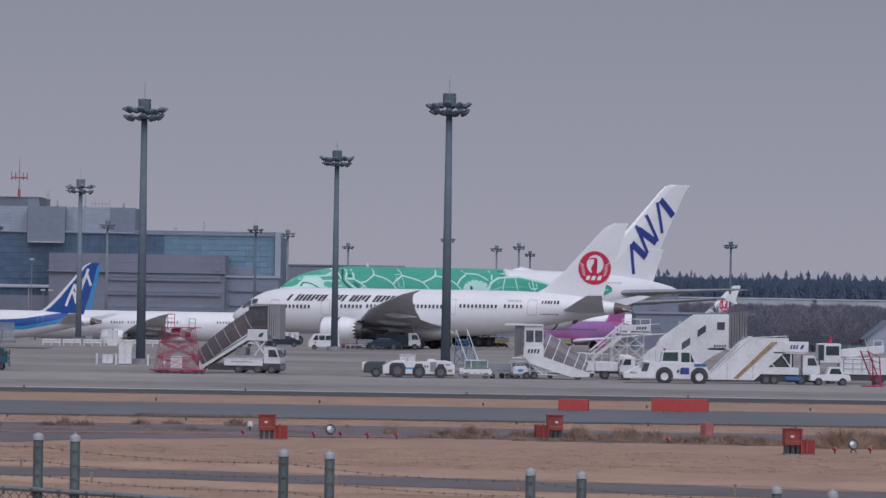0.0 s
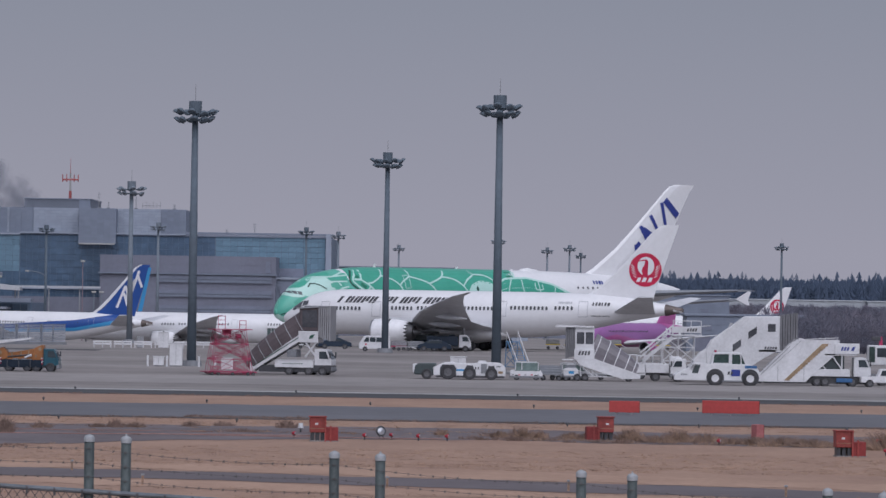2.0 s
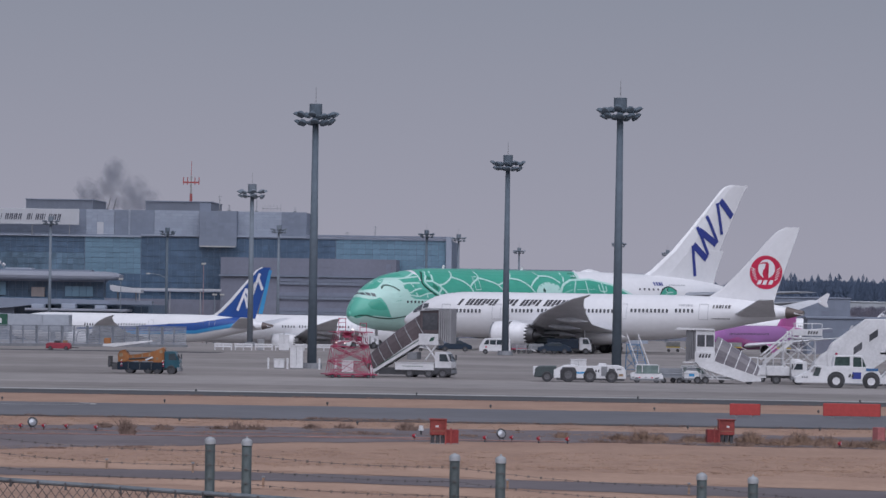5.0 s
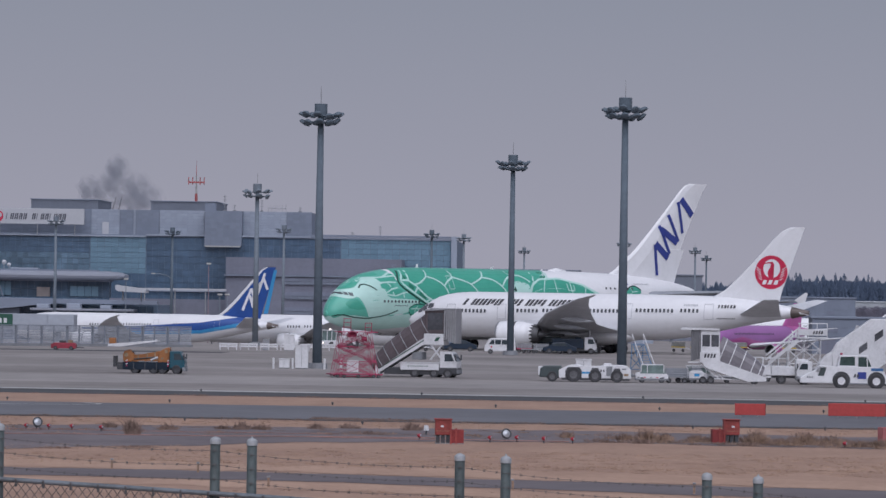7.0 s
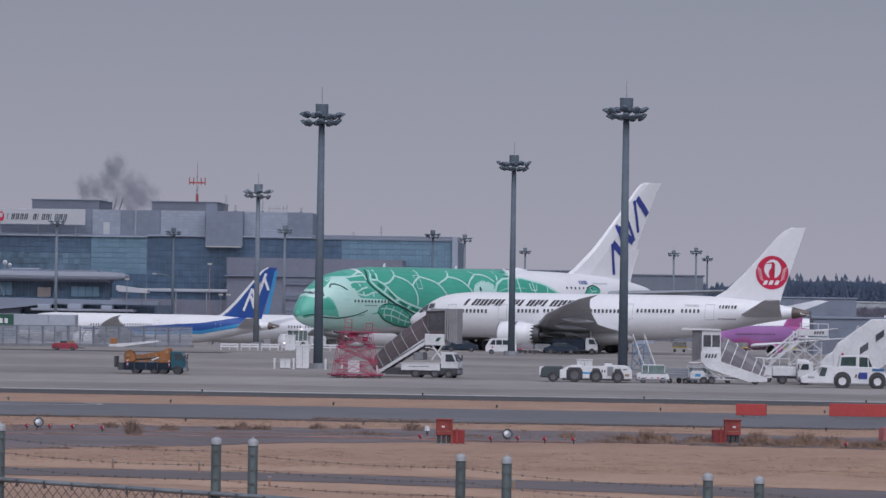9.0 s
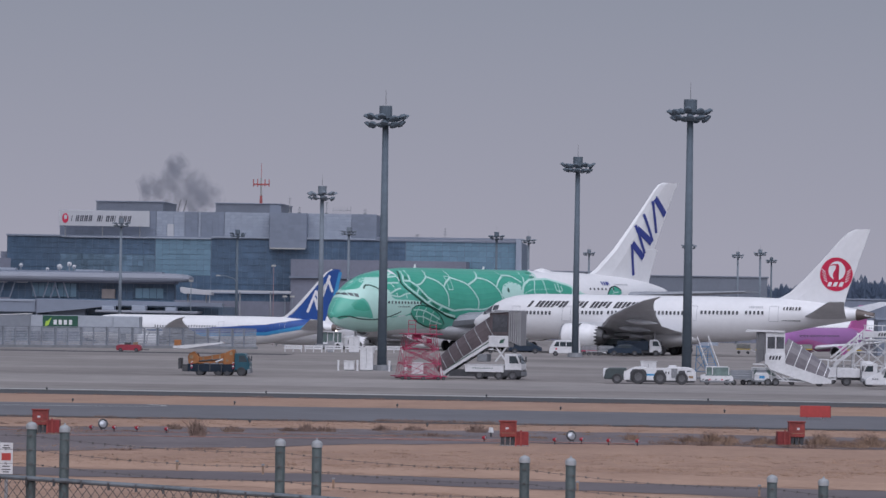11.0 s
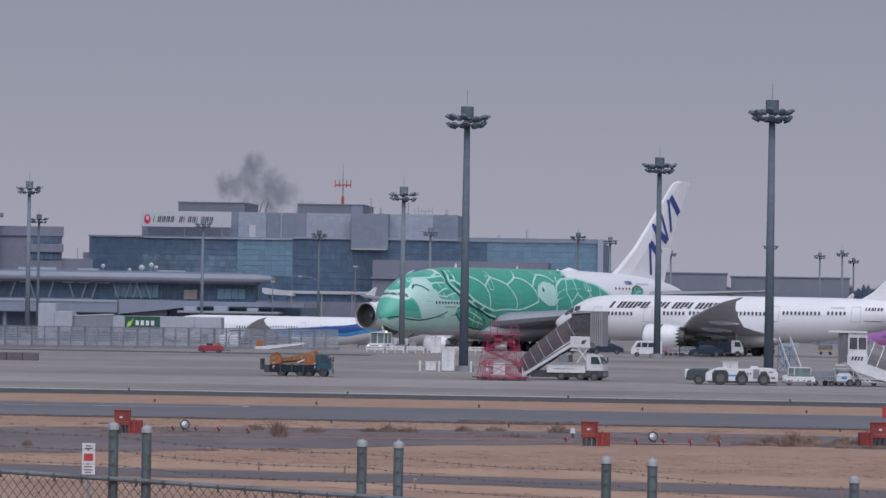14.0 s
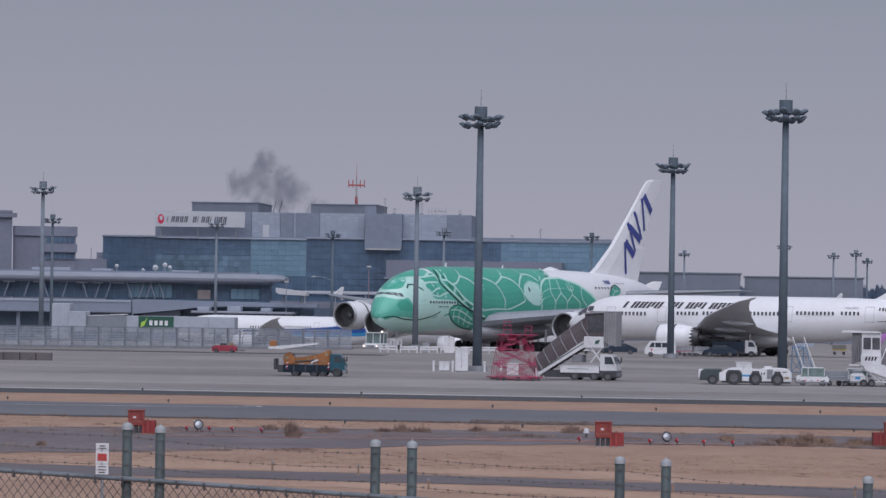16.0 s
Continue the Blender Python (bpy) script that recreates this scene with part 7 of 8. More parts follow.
def enclosed_stair_truck():
    a = thing("enclosed_stair_truck", pose(15.94, 350.1, 0), "white fully enclosed passenger stair truck with oval windows", "stair truck")
    part("flight_housing", prism([(0.9, 3.25), (3.5, 5.15), (6.2, 5.2), (6.2, 2.6), (4.9, 2.0), (3.6, 0.95), (0.6, 0.95), (0.5, 2.5)], -1.1, 1.1, bevel=0.06), gse_white, a, "sloping enclosed flight")
    part("porch", prism([(-0.5, 1.7), (0.1, 2.35), (1.4, 3.1), (2.0, 3.0), (1.6, 1.5), (-0.4, 1.2)], -1.0, 1.0, bevel=0.08), gse_white, a)
    for pts in ([(2.55, 2.4), (2.55, 2.95), (3.2, 3.4), (3.2, 2.85)], [(3.75, 3.4), (3.75, 3.95), (4.4, 4.4), (4.4, 3.85)], [(5.25, 4.0), (5.25, 4.6), (5.85, 4.6), (5.85, 4.0)]):
        part("window", prism(pts, -1.125, -1.095, bevel=0.01), window_dark, a)
    for k in range(7):
        part("bellows", box(6.2 + k * 0.2, 6.36 + k * 0.2, -1.15, 1.15, 2.6 - 0.05 * k, 5.3 + 0.03 * k), mat_bellows, a, "dark folding bellows")
    part("platform", box(4.6, 6.6, -1.1, 1.1, 2.45, 2.6), gse_white, a)
    bars_plate(a, 5.0, 6.0, -1.11, 2.65, 2.85, 5, letter_black, 0.05)
    part("chassis", box(-1.2, 5.4, -0.9, 0.9, 0.5, 0.95), gse_grey, a)
    part("blue_tank", box(2.6, 4.2, -0.95, 0.95, 0.95, 1.4, 0.05), blue_cloth, a)
    frame_truss(a, [((3.2, -0.9, 0.95), (4.6, -0.9, 2.0)), ((4.6, -0.9, 0.95), (3.2, -0.9, 2.0))], 0.06, stand_red, "brace")
    cab(a, -2.2, -1.0, 2.0, 0.55, 1.8, nose=-1)
    for x in (-1.6, 3.6, 4.6):
        for y in (-0.9, 0.9):
            wheel("wheel", x, y, 0.36, 0.36, 0.24, a)


enclosed_stair_truck()


def open_stair_truck():
    a = thing("open_stair_truck", pose(19.85, 341.3, 0), "white open stair truck with rust-stained side edge", "stair truck")
    for y in (-1.1, 1.1):
        part("side_plate", prism([(0.0, 0.3), (0.2, 0.75), (2.6, 3.2), (3.2, 3.45), (6.2, 3.5), (6.2, 2.5), (6.0, 2.5), (3.65, 0.3)], y - 0.05, y + 0.05), gse_white, a, "white side plate")
    teeth = []
    for k in range(16):
        x, z = 2.5 + 3.0 * k / 16, 0.4 + 2.8 * k / 16
        teeth += [(x, z), (x + 0.02, z + 0.15)]
    part("rust_edge", prism([(2.05, 0.4)] + teeth + [(5.6, 3.2), (4.9, 3.2)], -1.175, -1.152), rust, a, "rusty worn stair edge")
    for x0, z0, x1, z1 in ((0.5, 1.35, 2.9, 3.55), (1.1, 1.35, 3.3, 3.4), (1.6, 0.35, 1.6, 1.5), (3.55, 0.4, 3.55, 1.6)):
        part("panel_seam", tube((x0, -1.158, z0), (x1, -1.158, z1), 0.018, n=6), steel, a)
    part("foot_rail", tube((0.0, -1.16, 0.5), (2.5, -1.16, 3.0), 0.03, n=6), steel, a)
    for k in range(14):
        f = (k + 0.5) / 14
        part("tread", box(0.6 + 3.6 * f - 0.14, 0.6 + 3.6 * f + 0.14, -1.05, 1.05, 0.4 + 2.2 * f, 0.44 + 2.2 * f), gse_grey, a)
    part("platform", box(5.1, 7.5, -1.15, 1.15, 2.35, 2.45), gse_white, a)
    part("sign_panel", box(5.85, 7.7, -1.22, -1.16, 2.45, 3.25, 0.03), gse_white, a)
    bars_plate(a, 6.3, 6.95, -1.222, 2.7, 3.0, 3, letter_blue, 0.08)
    part("sign_flash", prism([(7.05, 2.7), (7.25, 2.7), (7.4, 3.0), (7.2, 3.0)], -1.235, -1.221), letter_blue, a)
    # chassis box, widened in black to draw the shadow band underneath
    part("chassis", box(0.6, 8.4, -0.9, 0.9, 0.2, 0.75), black, a)
    part("deck", box(3.6, 7.0, -1.1, 1.1, 0.75, 1.3, 0.04), gse_white, a)
    part("engine_bay", box(4.6, 6.6, -0.9, 0.9, 1.3, 2.3, 0.06), hood_grey, a)
    frame_truss(a, [((5.2, -1.0, 1.3), (4.4, -1.0, 2.2)), ((5.6, -1.0, 2.4), (6.4, -1.0, 1.3)), ((6.4, -1.0, 2.4), (6.4, -1.0, 1.3))], 0.06, gse_white, "brace")
    part("blue_box", box(6.0, 7.2, -1.14, -0.7, 0.32, 0.62, 0.03), blue_cloth, a)
    cab(a, 7.3, 8.6, 2.0, 0.75, 2.2)
    part("beacon", box(3.2, 3.5, -0.2, 0.2, 3.4, 3.6), gse_white, a)
    for k in range(7):
        part("rail_stud", tube((0.5 + 0.42 * k, -1.16, 1.1 + 0.42 * k), (0.42 + 0.42 * k, -1.16, 1.3 + 0.42 * k), 0.025, n=6), steel, a)
    part("top_rail", tube((2.7, -1.1, 3.45), (6.15, -1.1, 3.66), 0.03, n=6), gse_white, a)
    for x in (3.3, 4.2, 5.1, 6.0):
        part("rail_post", tube((x, -1.1, 3.4), (x, -1.1, 3.6), 0.025, n=6), gse_white, a)
    for x in (4.55, 5.15, 7.2):
        for y in (-0.95, 0.95):
            wheel("wheel", x, y, 0.38, 0.38, 0.26, a)


open_stair_truck()


def pickup(x, y):
    a = thing("pickup_truck", pose(x, y, 0), "small white pickup truck on the apron", "pickup")
    part("body", prism([(0, 0.35), (0.02, 0.78), (1.35, 0.82), (1.55, 0.85), (1.6, 0.85), (2.95, 0.82), (3.05, 0.6), (3.05, 0.35)], -0.8, 0.8, bevel=0.05), gse_white, a)
    part("cab", prism([(1.2, 0.8), (1.45, 1.38), (2.3, 1.38), (2.55, 0.8)], -0.74, 0.74, bevel=0.04), gse_white, a)
    part("side_window", prism([(1.45, 0.88), (1.58, 1.28), (2.2, 1.28), (2.38, 0.88)], -0.755, -0.74), glass, a)
    for wx in (0.65, 2.45):
        for wy in (-0.72, 0.72):
            wheel("wheel", wx, wy, 0.3, 0.3, 0.2, a)


pickup(27.58, 339.4)


def lift_truck():
    a = thing("lift_truck", pose(28.85, 347.2, 0), "white lift truck with a glazed control cab", "truck")
    part("chassis", box(0, 7.0, -0.9, 0.9, 0.5, 0.9), gse_grey, a)
    part("tank", prism([(1.6, 0.75), (1.6, 1.75), (2.2, 2.05), (7.2, 2.05), (7.2, 0.75)], -1.1, 1.1, bevel=0.06), gse_white, a)
    part("boom_box", prism([(1.6, 2.1), (1.65, 2.6), (2.4, 2.75), (5.0, 3.0), (5.0, 2.45), (2.6, 2.1)], -0.8, 0.8, bevel=0.04), gse_white, a)
    part("control_cab", box(-0.1, 1.7, -0.9, 0.9, 1.6, 3.1, 0.06), gse_white, a)
    part("cab_window", box(0.55, 1.55, -0.915, -0.9, 2.2, 2.9), glass, a)
    part("cab_window", box(-0.05, 0.4, -0.915, -0.9, 1.8, 3.0), glass_cab, a)
    part("beacon_mount", tube((0.9, 0, 3.1), (0.9, 0, 3.75), 0.16, 0.1), stand_red, a)
    part("camera_head", box(0.2, 0.9, -0.2, 0.2, 3.45, 3.75, 0.05), black, a)
    part("support", tube((1.6, -0.5, 0.9), (1.9, -0.5, 2.3), 0.2), gse_white, a)
    bars_plate(a, 5.6, 6.6, -1.11, 1.3, 1.65, 3, grey_belly)
    frame_truss(a, [((x, -0.78, 2.95), (x, -0.78, 3.4)) for x in (4.2, 4.9)] + [((4.2, -0.78, 3.4), (4.9, -0.78, 3.4))], 0.03, gse_white, "top_rail")
    part("body_seam", box(3.9, 3.93, -1.112, -1.1, 0.85, 2.0), steel, a)
    part("under_gear", box(1.8, 6.8, -0.95, 0.95, 0.3, 0.75), black, a)
    frame_truss(a, [((x, -1.12, 0.9), (x, -1.12, 1.95)) for x in (1.9, 2.6, 3.3, 3.9)] + [((1.9, -1.12, z), (3.9, -1.12, z)) for z in (1.2, 1.6, 1.95)], 0.03, steel, "side_rail")
    for x in (1.0, 4.6, 6.2):
        for y in (-0.9, 0.9):
            wheel("wheel", x, y, 0.4, 0.4, 0.26, a)
    a2 = thing("access_ladder", pose(31.30, 335.5, 0, 0, 0, 38), "red steel access ladder stand", "ladder")
    for y in (-0.4, 0.4):
        part("rail", tube((0, y, 2.7), (1.4, y, 0.1), 0.05), stand_red, a2)
        part("leg", tube((1.2, y, 2.2), (1.4, y, 0.1), 0.05), stand_red, a2)
    for k in range(13):
        f = (k + 0.5) / 13
        part("rung", box(1.4 * f - 0.1, 1.4 * f + 0.1, -0.4, 0.4, 2.7 - 2.6 * f, 2.73 - 2.6 * f), stand_red, a2)
        if k % 3 == 0:
            part("cross_bar", tube((1.4 * f, -0.42, 2.7 - 2.6 * f), (1.28 + 0.1 * f, -0.42, 2.3 - 2.0 * f), 0.03, n=6), stand_red, a2)
    part("base", box(0.2, 1.7, -0.5, 0.5, 0, 0.12), stand_red, a2)
    part("handrail", tube((-0.3, -0.4, 3.5), (1.2, -0.4, 0.9), 0.03), gse_white, a2)


lift_truck()


def van(x, y, rz=0, label="white minivan parked under the jet"):
    a = thing("van", pose(x, y, lie(y), 0, 0, rz), label, "van")
    body = part("body", prism([(0, 0.3), (0.02, 0.95), (0.5, 1.75), (0.75, 1.9), (3.6, 1.9), (3.75, 1.7), (3.8, 0.3)], -0.8, 0.8, bevel=0.07), gse_white, a)
    for x0, x1, s in ((0.55, 1.2, 0.3), (1.3, 2.0, 0), (2.1, 2.75, 0), (2.85, 3.5, 0)):
        part("side_window", prism([(x0, 1.15), (x0 + s, 1.7), (x1, 1.7), (x1, 1.15)], -0.815, -0.795), glass, body)
    part("side_mark", box(0.75, 0.95, -0.815, -0.8, 0.75, 0.95), red_mark, body)
    for wx in (0.75, 3.0):
        for wy in (-0.72, 0.72):
            wheel("wheel", wx, wy, 0.3, 0.3, 0.2, a)
    return a


van(-16.2, 548)
van(12.0, 600, 20, "white minivan beyond the parked jet")


# Loader built dark and high so it also stands for the wing's shadow.
def cargo_loader(x, y):
    a = thing("cargo_loader", pose(x, y, lie(y)), "dark cargo loader with raised deck, filling in wing shade", "cargo loader")
    part("chassis", box(0, 6.4, -1.3, 1.3, 0.35, 0.8, 0.05), black, a)
    part("deck", box(0.2, 4.4, -1.3, 1.3, 2.1, 2.4, 0.03), black, a, "raised dark deck in place of wing shade")
    part("container", box(0.4, 3.9, -1.2, 1.2, 0.85, 2.0, 0.08), hood_grey, a, "dark cargo container")
    part("deck", box(4.3, 6.6, -1.2, 1.2, 1.1, 1.3, 0.03), black, a)
    frame_truss(a, [((0.4, -1.25, 0.9), (3.8, -1.25, 1.5)), ((3.8, -1.25, 0.9), (0.4, -1.25, 1.5)), ((0.4, 1.25, 0.9), (3.8, 1.25, 1.5)), ((4.5, -1.15, 0.9), (6.3, -1.15, 1.4)), ((6.3, -1.15, 0.9), (4.5, -1.15, 1.4))], 0.07, deep_blue_car, "scissor_arm")
    for q in (0.7, 1.9, 4.6, 5.7):
        for w in (-1.15, 1.15):
            wheel("wheel", q, w, 0.4, 0.4, 0.3, a)
    part("control_box", box(5.7, 6.5, -1.3, -0.6, 1.3, 2.0, 0.04), deep_blue_car, a)
    return a


def dark_box_truck(x, y):
    a = thing("service_truck", pose(x, y, lie(y)), "dark-bodied service truck with a white cab under the wing", "truck")
    part("chassis", box(0, 5.4, -0.9, 0.9, 0.4, 0.7), black, a)
    part("body", box(0, 3.9, -1.05, 1.05, 0.7, 1.9, 0.05), deep_blue_car, a, "dark blue body")
    cab(a, 4.0, 5.5, 1.95, 0.5, 2.05)
    for wx in (0.9, 4.8):
        for wy in (-0.9, 0.9):
            wheel("wheel", wx, wy, 0.38, 0.38, 0.24, a)
    return a


def dark_car(x, y):
    a = thing("car", pose(x, y, 0), "dark blue car parked under the wing", "car")
    part("body", prism([(0, 0.3), (0, 0.75), (0.8, 0.9), (1.4, 1.35), (2.7, 1.38), (3.4, 0.95), (4.1, 0.8), (4.15, 0.3)], -0.82, 0.82, bevel=0.08), deep_blue_car, a)
    part("side_window", prism([(1.05, 0.95), (1.5, 1.28), (2.6, 1.3), (3.1, 0.95)], -0.835, -0.82), glass, a)
    for wx in (0.8, 3.3):
        for wy in (-0.74, 0.74):
            wheel("wheel", wx, wy, 0.32, 0.32, 0.2, a)


deep_blue_car = mat("dark_blue_car_paint", (0.02, 0.035, 0.06), 0.25, vary=0.1)
dark_car(-9.2, 552)
cargo_loader(-11.2, 572)
cargo_loader(-5.4, 590)
dark_box_truck(-8.2, 562)
dolly(-12.5, 556, "low wheeled cargo dolly with stakes", m=stand_red, load=gse_grey)
dolly(-10.4, 556, "low wheeled cargo dolly with stakes", m=steel, load=gse_grey)
dark_car(-21.6, 560)
dolly(-11.8, 550, "low wheeled cargo dolly with stakes", m=steel)
dolly(-25.2, 556, "low wheeled cargo dolly with stakes", m=gse_white)
for x, y in ((7.0, 600), (15.5, 612), (22.0, 610), (9.5, 596)):
    dolly(x, y, "low wheeled cargo dolly with stakes", 0.7, m=yellow, load=gse_grey)


bed_dark = mat("dark_truck_bed", (0.022, 0.032, 0.048), 0.85, vary=0.2, spec=0.15)


def crane_truck():
    a = thing("crane_truck", pose(-39.3, 352, 0), "orange lift-platform truck with a teal cab", "truck")
    part("chassis", box(0.3, 5.2, -0.8, 0.8, 0.3, 0.7, 0.03), black, a)
    part("bed", box(0.75, 4.3, -1.05, 1.05, 0.3, 0.9, 0.04), bed_dark, a, "dark blue-black truck bed")
    for x in (1.6, 2.5, 3.4):
        part("bed_rib", box(x - 0.03, x + 0.03, -1.07, -1.04, 0.34, 0.88), black, a)
    cab(a, 4.4, 5.6, 1.9, 0.45, 1.78, teal)
    part("turntable", prism([(0.75, 0.9), (0.7, 1.5), (0.85, 1.75), (1.25, 1.88), (1.4, 1.62), (1.6, 1.5), (1.6, 1.0), (1.3, 0.9)], -0.55, 0.55, bevel=0.06), orange, a, "worn orange turntable")
    part("boom", prism([(1.2, 1.02), (1.2, 1.42), (2.2, 1.5), (3.6, 1.78), (3.7, 1.3), (2.6, 1.05)], -0.4, 0.4, bevel=0.05), orange, a, "orange folded boom")
    part("lower_boom", prism([(1.5, 0.92), (3.6, 0.98), (3.6, 1.16), (1.5, 1.02)], -0.5, 0.5, bevel=0.03), orange, a)
    part("boom_head", prism([(3.45, 0.88), (3.5, 1.5), (3.7, 1.85), (4.3, 2.1), (4.4, 1.95), (4.35, 0.88)], -0.6, 0.6, bevel=0.06), orange, a, "worn orange boom head")
    part("boom_ram", tube((1.5, -0.5, 1.12), (3.3, -0.5, 1.3), 0.05, n=8), dark_metal, a)
    part("hose_cover", tube((2.9, -0.55, 1.06), (3.45, -0.55, 1.3), 0.07, n=8), gse_white, a)
    for x, z, r in ((0.98, 1.45, 0.16), (4.1, 1.75, 0.14), (3.8, 1.2, 0.1)):
        part("boom_pin", tube((x, -0.64, z), (x, 0.64, z), r, n=12), rust, a)
    for x, z in ((1.9, 1.44), (2.6, 1.56), (3.2, 1.66)):
        part("boom_clamp", box(x - 0.05, x + 0.05, -0.44, 0.44, z - 0.38, z + 0.06, 0.01), rust, a)
    for x in (2.2, 2.9):
        part("toolbox", box(x - 0.2, x + 0.2, -0.95, -0.6, 0.9, 1.0, 0.02), gse_grey, a)
    part("platform", prism([(-0.45, 2.12), (-0.4, 2.28), (3.45, 2.62), (3.45, 2.52), (1.8, 2.28), (0.5, 2.08)], -1.0, 1.0), gse_white, a, "long pale work platform")
    part("bucket_post", box(-0.4, 0.1, -0.4, 0.4, 2.3, 2.75, 0.03), orange, a)
    part("rear_stand", box(-0.0, 0.18, -0.9, 0.9, 0.5, 1.35), black, a)
    part("rear_bar", box(0.0, 1.0, -0.7, 0.7, 0.6, 0.85), black, a)
    for x in (1.0, 4.25):
        for k in range(4):
            part("warning_stripe", prism([(x, 0.55 + 0.14 * k), (x + 0.14, 0.62 + 0.14 * k), (x + 0.14, 0.69 + 0.14 * k), (x, 0.62 + 0.14 * k)], -1.07, -1.055), gse_white if k % 2 else stand_red, a)
    for x in (1.7, 3.15, 3.85, 4.95):
        for y in (-0.9, 0.9):
            wheel("wheel", x, y, 0.35, 0.35, 0.25, a, black)


crane_truck()


def low_barrier(x0, x1, y, n):
    for k in range(n):
        a = thing("crowd_barrier", pose(x0 + (x1 - x0) * k / n, y + 9 * k / n, 0), "low white slatted barrier on the apron edge", "barrier", "white barriers")
        w = (x1 - x0) / n * 0.94
        for z in (0.35, 0.62):
            part("slat", box(0, w, -0.05, 0.05, z, z + 0.18), gse_white, a)
        for x in (0.1, w / 2, w - 0.1):
            part("post", box(x - 0.06, x + 0.06, 0.05, 0.14, 0, 0.8), gse_white, a)


low_barrier(-47.3, -33.5, 535, 6)
cabinet(-42.5, 545, 0.8, 0.8, 1.3, "grey steel box near the apron barrier", steel)
cabinet(-39.7, 545, 1.2, 1.0, 1.9, "white container-like box near the apron barrier")


def aircraft_tug():
    a = thing("aircraft_tug", pose(-58.5, 577, 0), "white aircraft tug with lit headlamps, rolling under the nose", "tow tractor")
    part("body", prism([(-3.2, 0.4), (-3.2, 0.95), (-2.6, 1.15), (-0.7, 1.15), (-0.7, 0.4)], -1.3, 1.3, bevel=0.08), gse_white, a)
    part("chassis", box(-0.75, 2.8, -1.15, 1.15, 0.35, 0.75, 0.04), black, a)
    part("cab_roof", box(-2.75, -0.85, -1.2, 1.2, 2.5, 2.62, 0.04), gse_white, a)
    part("cab_glass", prism([(-2.6, 1.1), (-2.5, 2.52), (-0.95, 2.52), (-0.9, 1.1)], -1.1, 1.1), tinted, a, "greenish cab glazing")
    for x, y in ((-2.6, -1.12), (-2.6, 1.12), (-2.6, 0.0), (-0.92, -1.12), (-0.92, 1.12), (-1.75, -1.12), (-1.75, 1.12)):
        part("pillar", tube((x, y, 1.1), (x + 0.06, y, 2.52), 0.06, n=6), gse_white, a)
    part("bumper", box(-3.3, -3.1, -1.3, 1.3, 0.35, 0.62, 0.03), gse_grey, a)
    part("grille", box(-3.23, -3.18, -0.6, 0.6, 0.66, 0.9), gse_grey, a)
    for y in (-1.0, 1.0):
        part("headlamp", tube((-3.26, y, 0.8), (-3.15, y, 0.8), 0.14, n=12), headlamp, a)
        part("lamp_ring", tube((-3.22, y, 0.8), (-3.14, y, 0.8), 0.2, n=12), black, a)
    part("roof_lamp", tube((-1.8, -0.9, 2.62), (-1.8, -0.9, 2.82), 0.13, n=10), headlamp, a)
    for x in (-0.45, 1.25):
        side = part("side_box", box(x, x + 1.35, -1.32, 1.32, 0.62, 1.8, 0.05), gse_white, a, "white equipment box")
        part("vent", box(x + 0.55, x + 0.75, -1.335, -1.31, 0.9, 1.5), gse_grey, side)
        part("latch", box(x + 0.9, x + 1.05, -1.335, -1.31, 1.2, 1.3), black, side)
    for x in (-1.9, 1.7):
        for y in (-1.15, 1.15):
            wheel("wheel", x, y, 0.5, 0.5, 0.4, a)
    return a


headlamp = lamp_mat("lit_headlamp", (1.0, 0.86, 0.78), 1.2)
tug = aircraft_tug()


# ---------- blast fence, boarding bridge ----------
def blast_fence():
    n = 17
    x0, y0, x1, y1 = -101, 520, -53, 560
    for k in range(n):
        f = k / n
        x, y = x0 + (x1 - x0) * f, y0 + (y1 - y0) * f
        a = thing("blast_fence_panel", pose(x, y, 0, 0, 0, math.degrees(math.atan2(y1 - y0, x1 - x0))), "grey louvred blast fence panel on steel posts", "blast fence", "blast fence panels")
        w = math.dist((x0, y0), (x1, y1)) / n
        part("post", box(0, 0.2, -0.2, 0.2, 0, 2.55), fence_grey, a)
        part("post", box(w / 2 - 0.06, w / 2 + 0.06, -0.1, 0.1, 0, 2.5), fence_grey, a)
        part("kerb", box(0, w, -0.35, 0.3, 0, 0.3), gse_grey, a)
        for j in range(11):
            part("louvre", prism([(0.2, 0.32 + j * 0.195), (w, 0.32 + j * 0.195), (w, 0.45 + j * 0.195), (0.2, 0.45 + j * 0.195)], -0.03, 0.03), louvre_grey, a)
        part("top_rail", box(0, w, -0.08, 0.08, 2.45, 2.55), fence_grey, a)
    a = thing("concrete_barrier", pose(-73.2, 416, 0), "low dark concrete barrier on the apron", "barrier")
    for k in range(8):
        part("block", prism([(k * 1.5 - 6, 0), (k * 1.5 - 4.56, 0), (k * 1.5 - 4.56, 0.75), (k * 1.5 - 6, 0.75)], -0.3, 0.3, bevel=0.03), barrier_brown, a)


barrier_brown = mat("weathered_barrier_concrete", (0.13, 0.115, 0.12), 0.8, vary=0.15, size=2)
louvre_grey = mat("weathered_louvre", (0.37, 0.395, 0.445), 0.6, 0.1, vary=0.2, size=1.5)
# weathered steel, its grey pushed towards haze blue
fence_grey = mat("weathered_fence_steel", (0.275, 0.30, 0.345), 0.6, 0.2, vary=0.18)
blast_fence()


steel_grey_bridge = mat("bridge_tunnel_grey", (0.23, 0.25, 0.29), 0.6, vary=0.08, size=4)


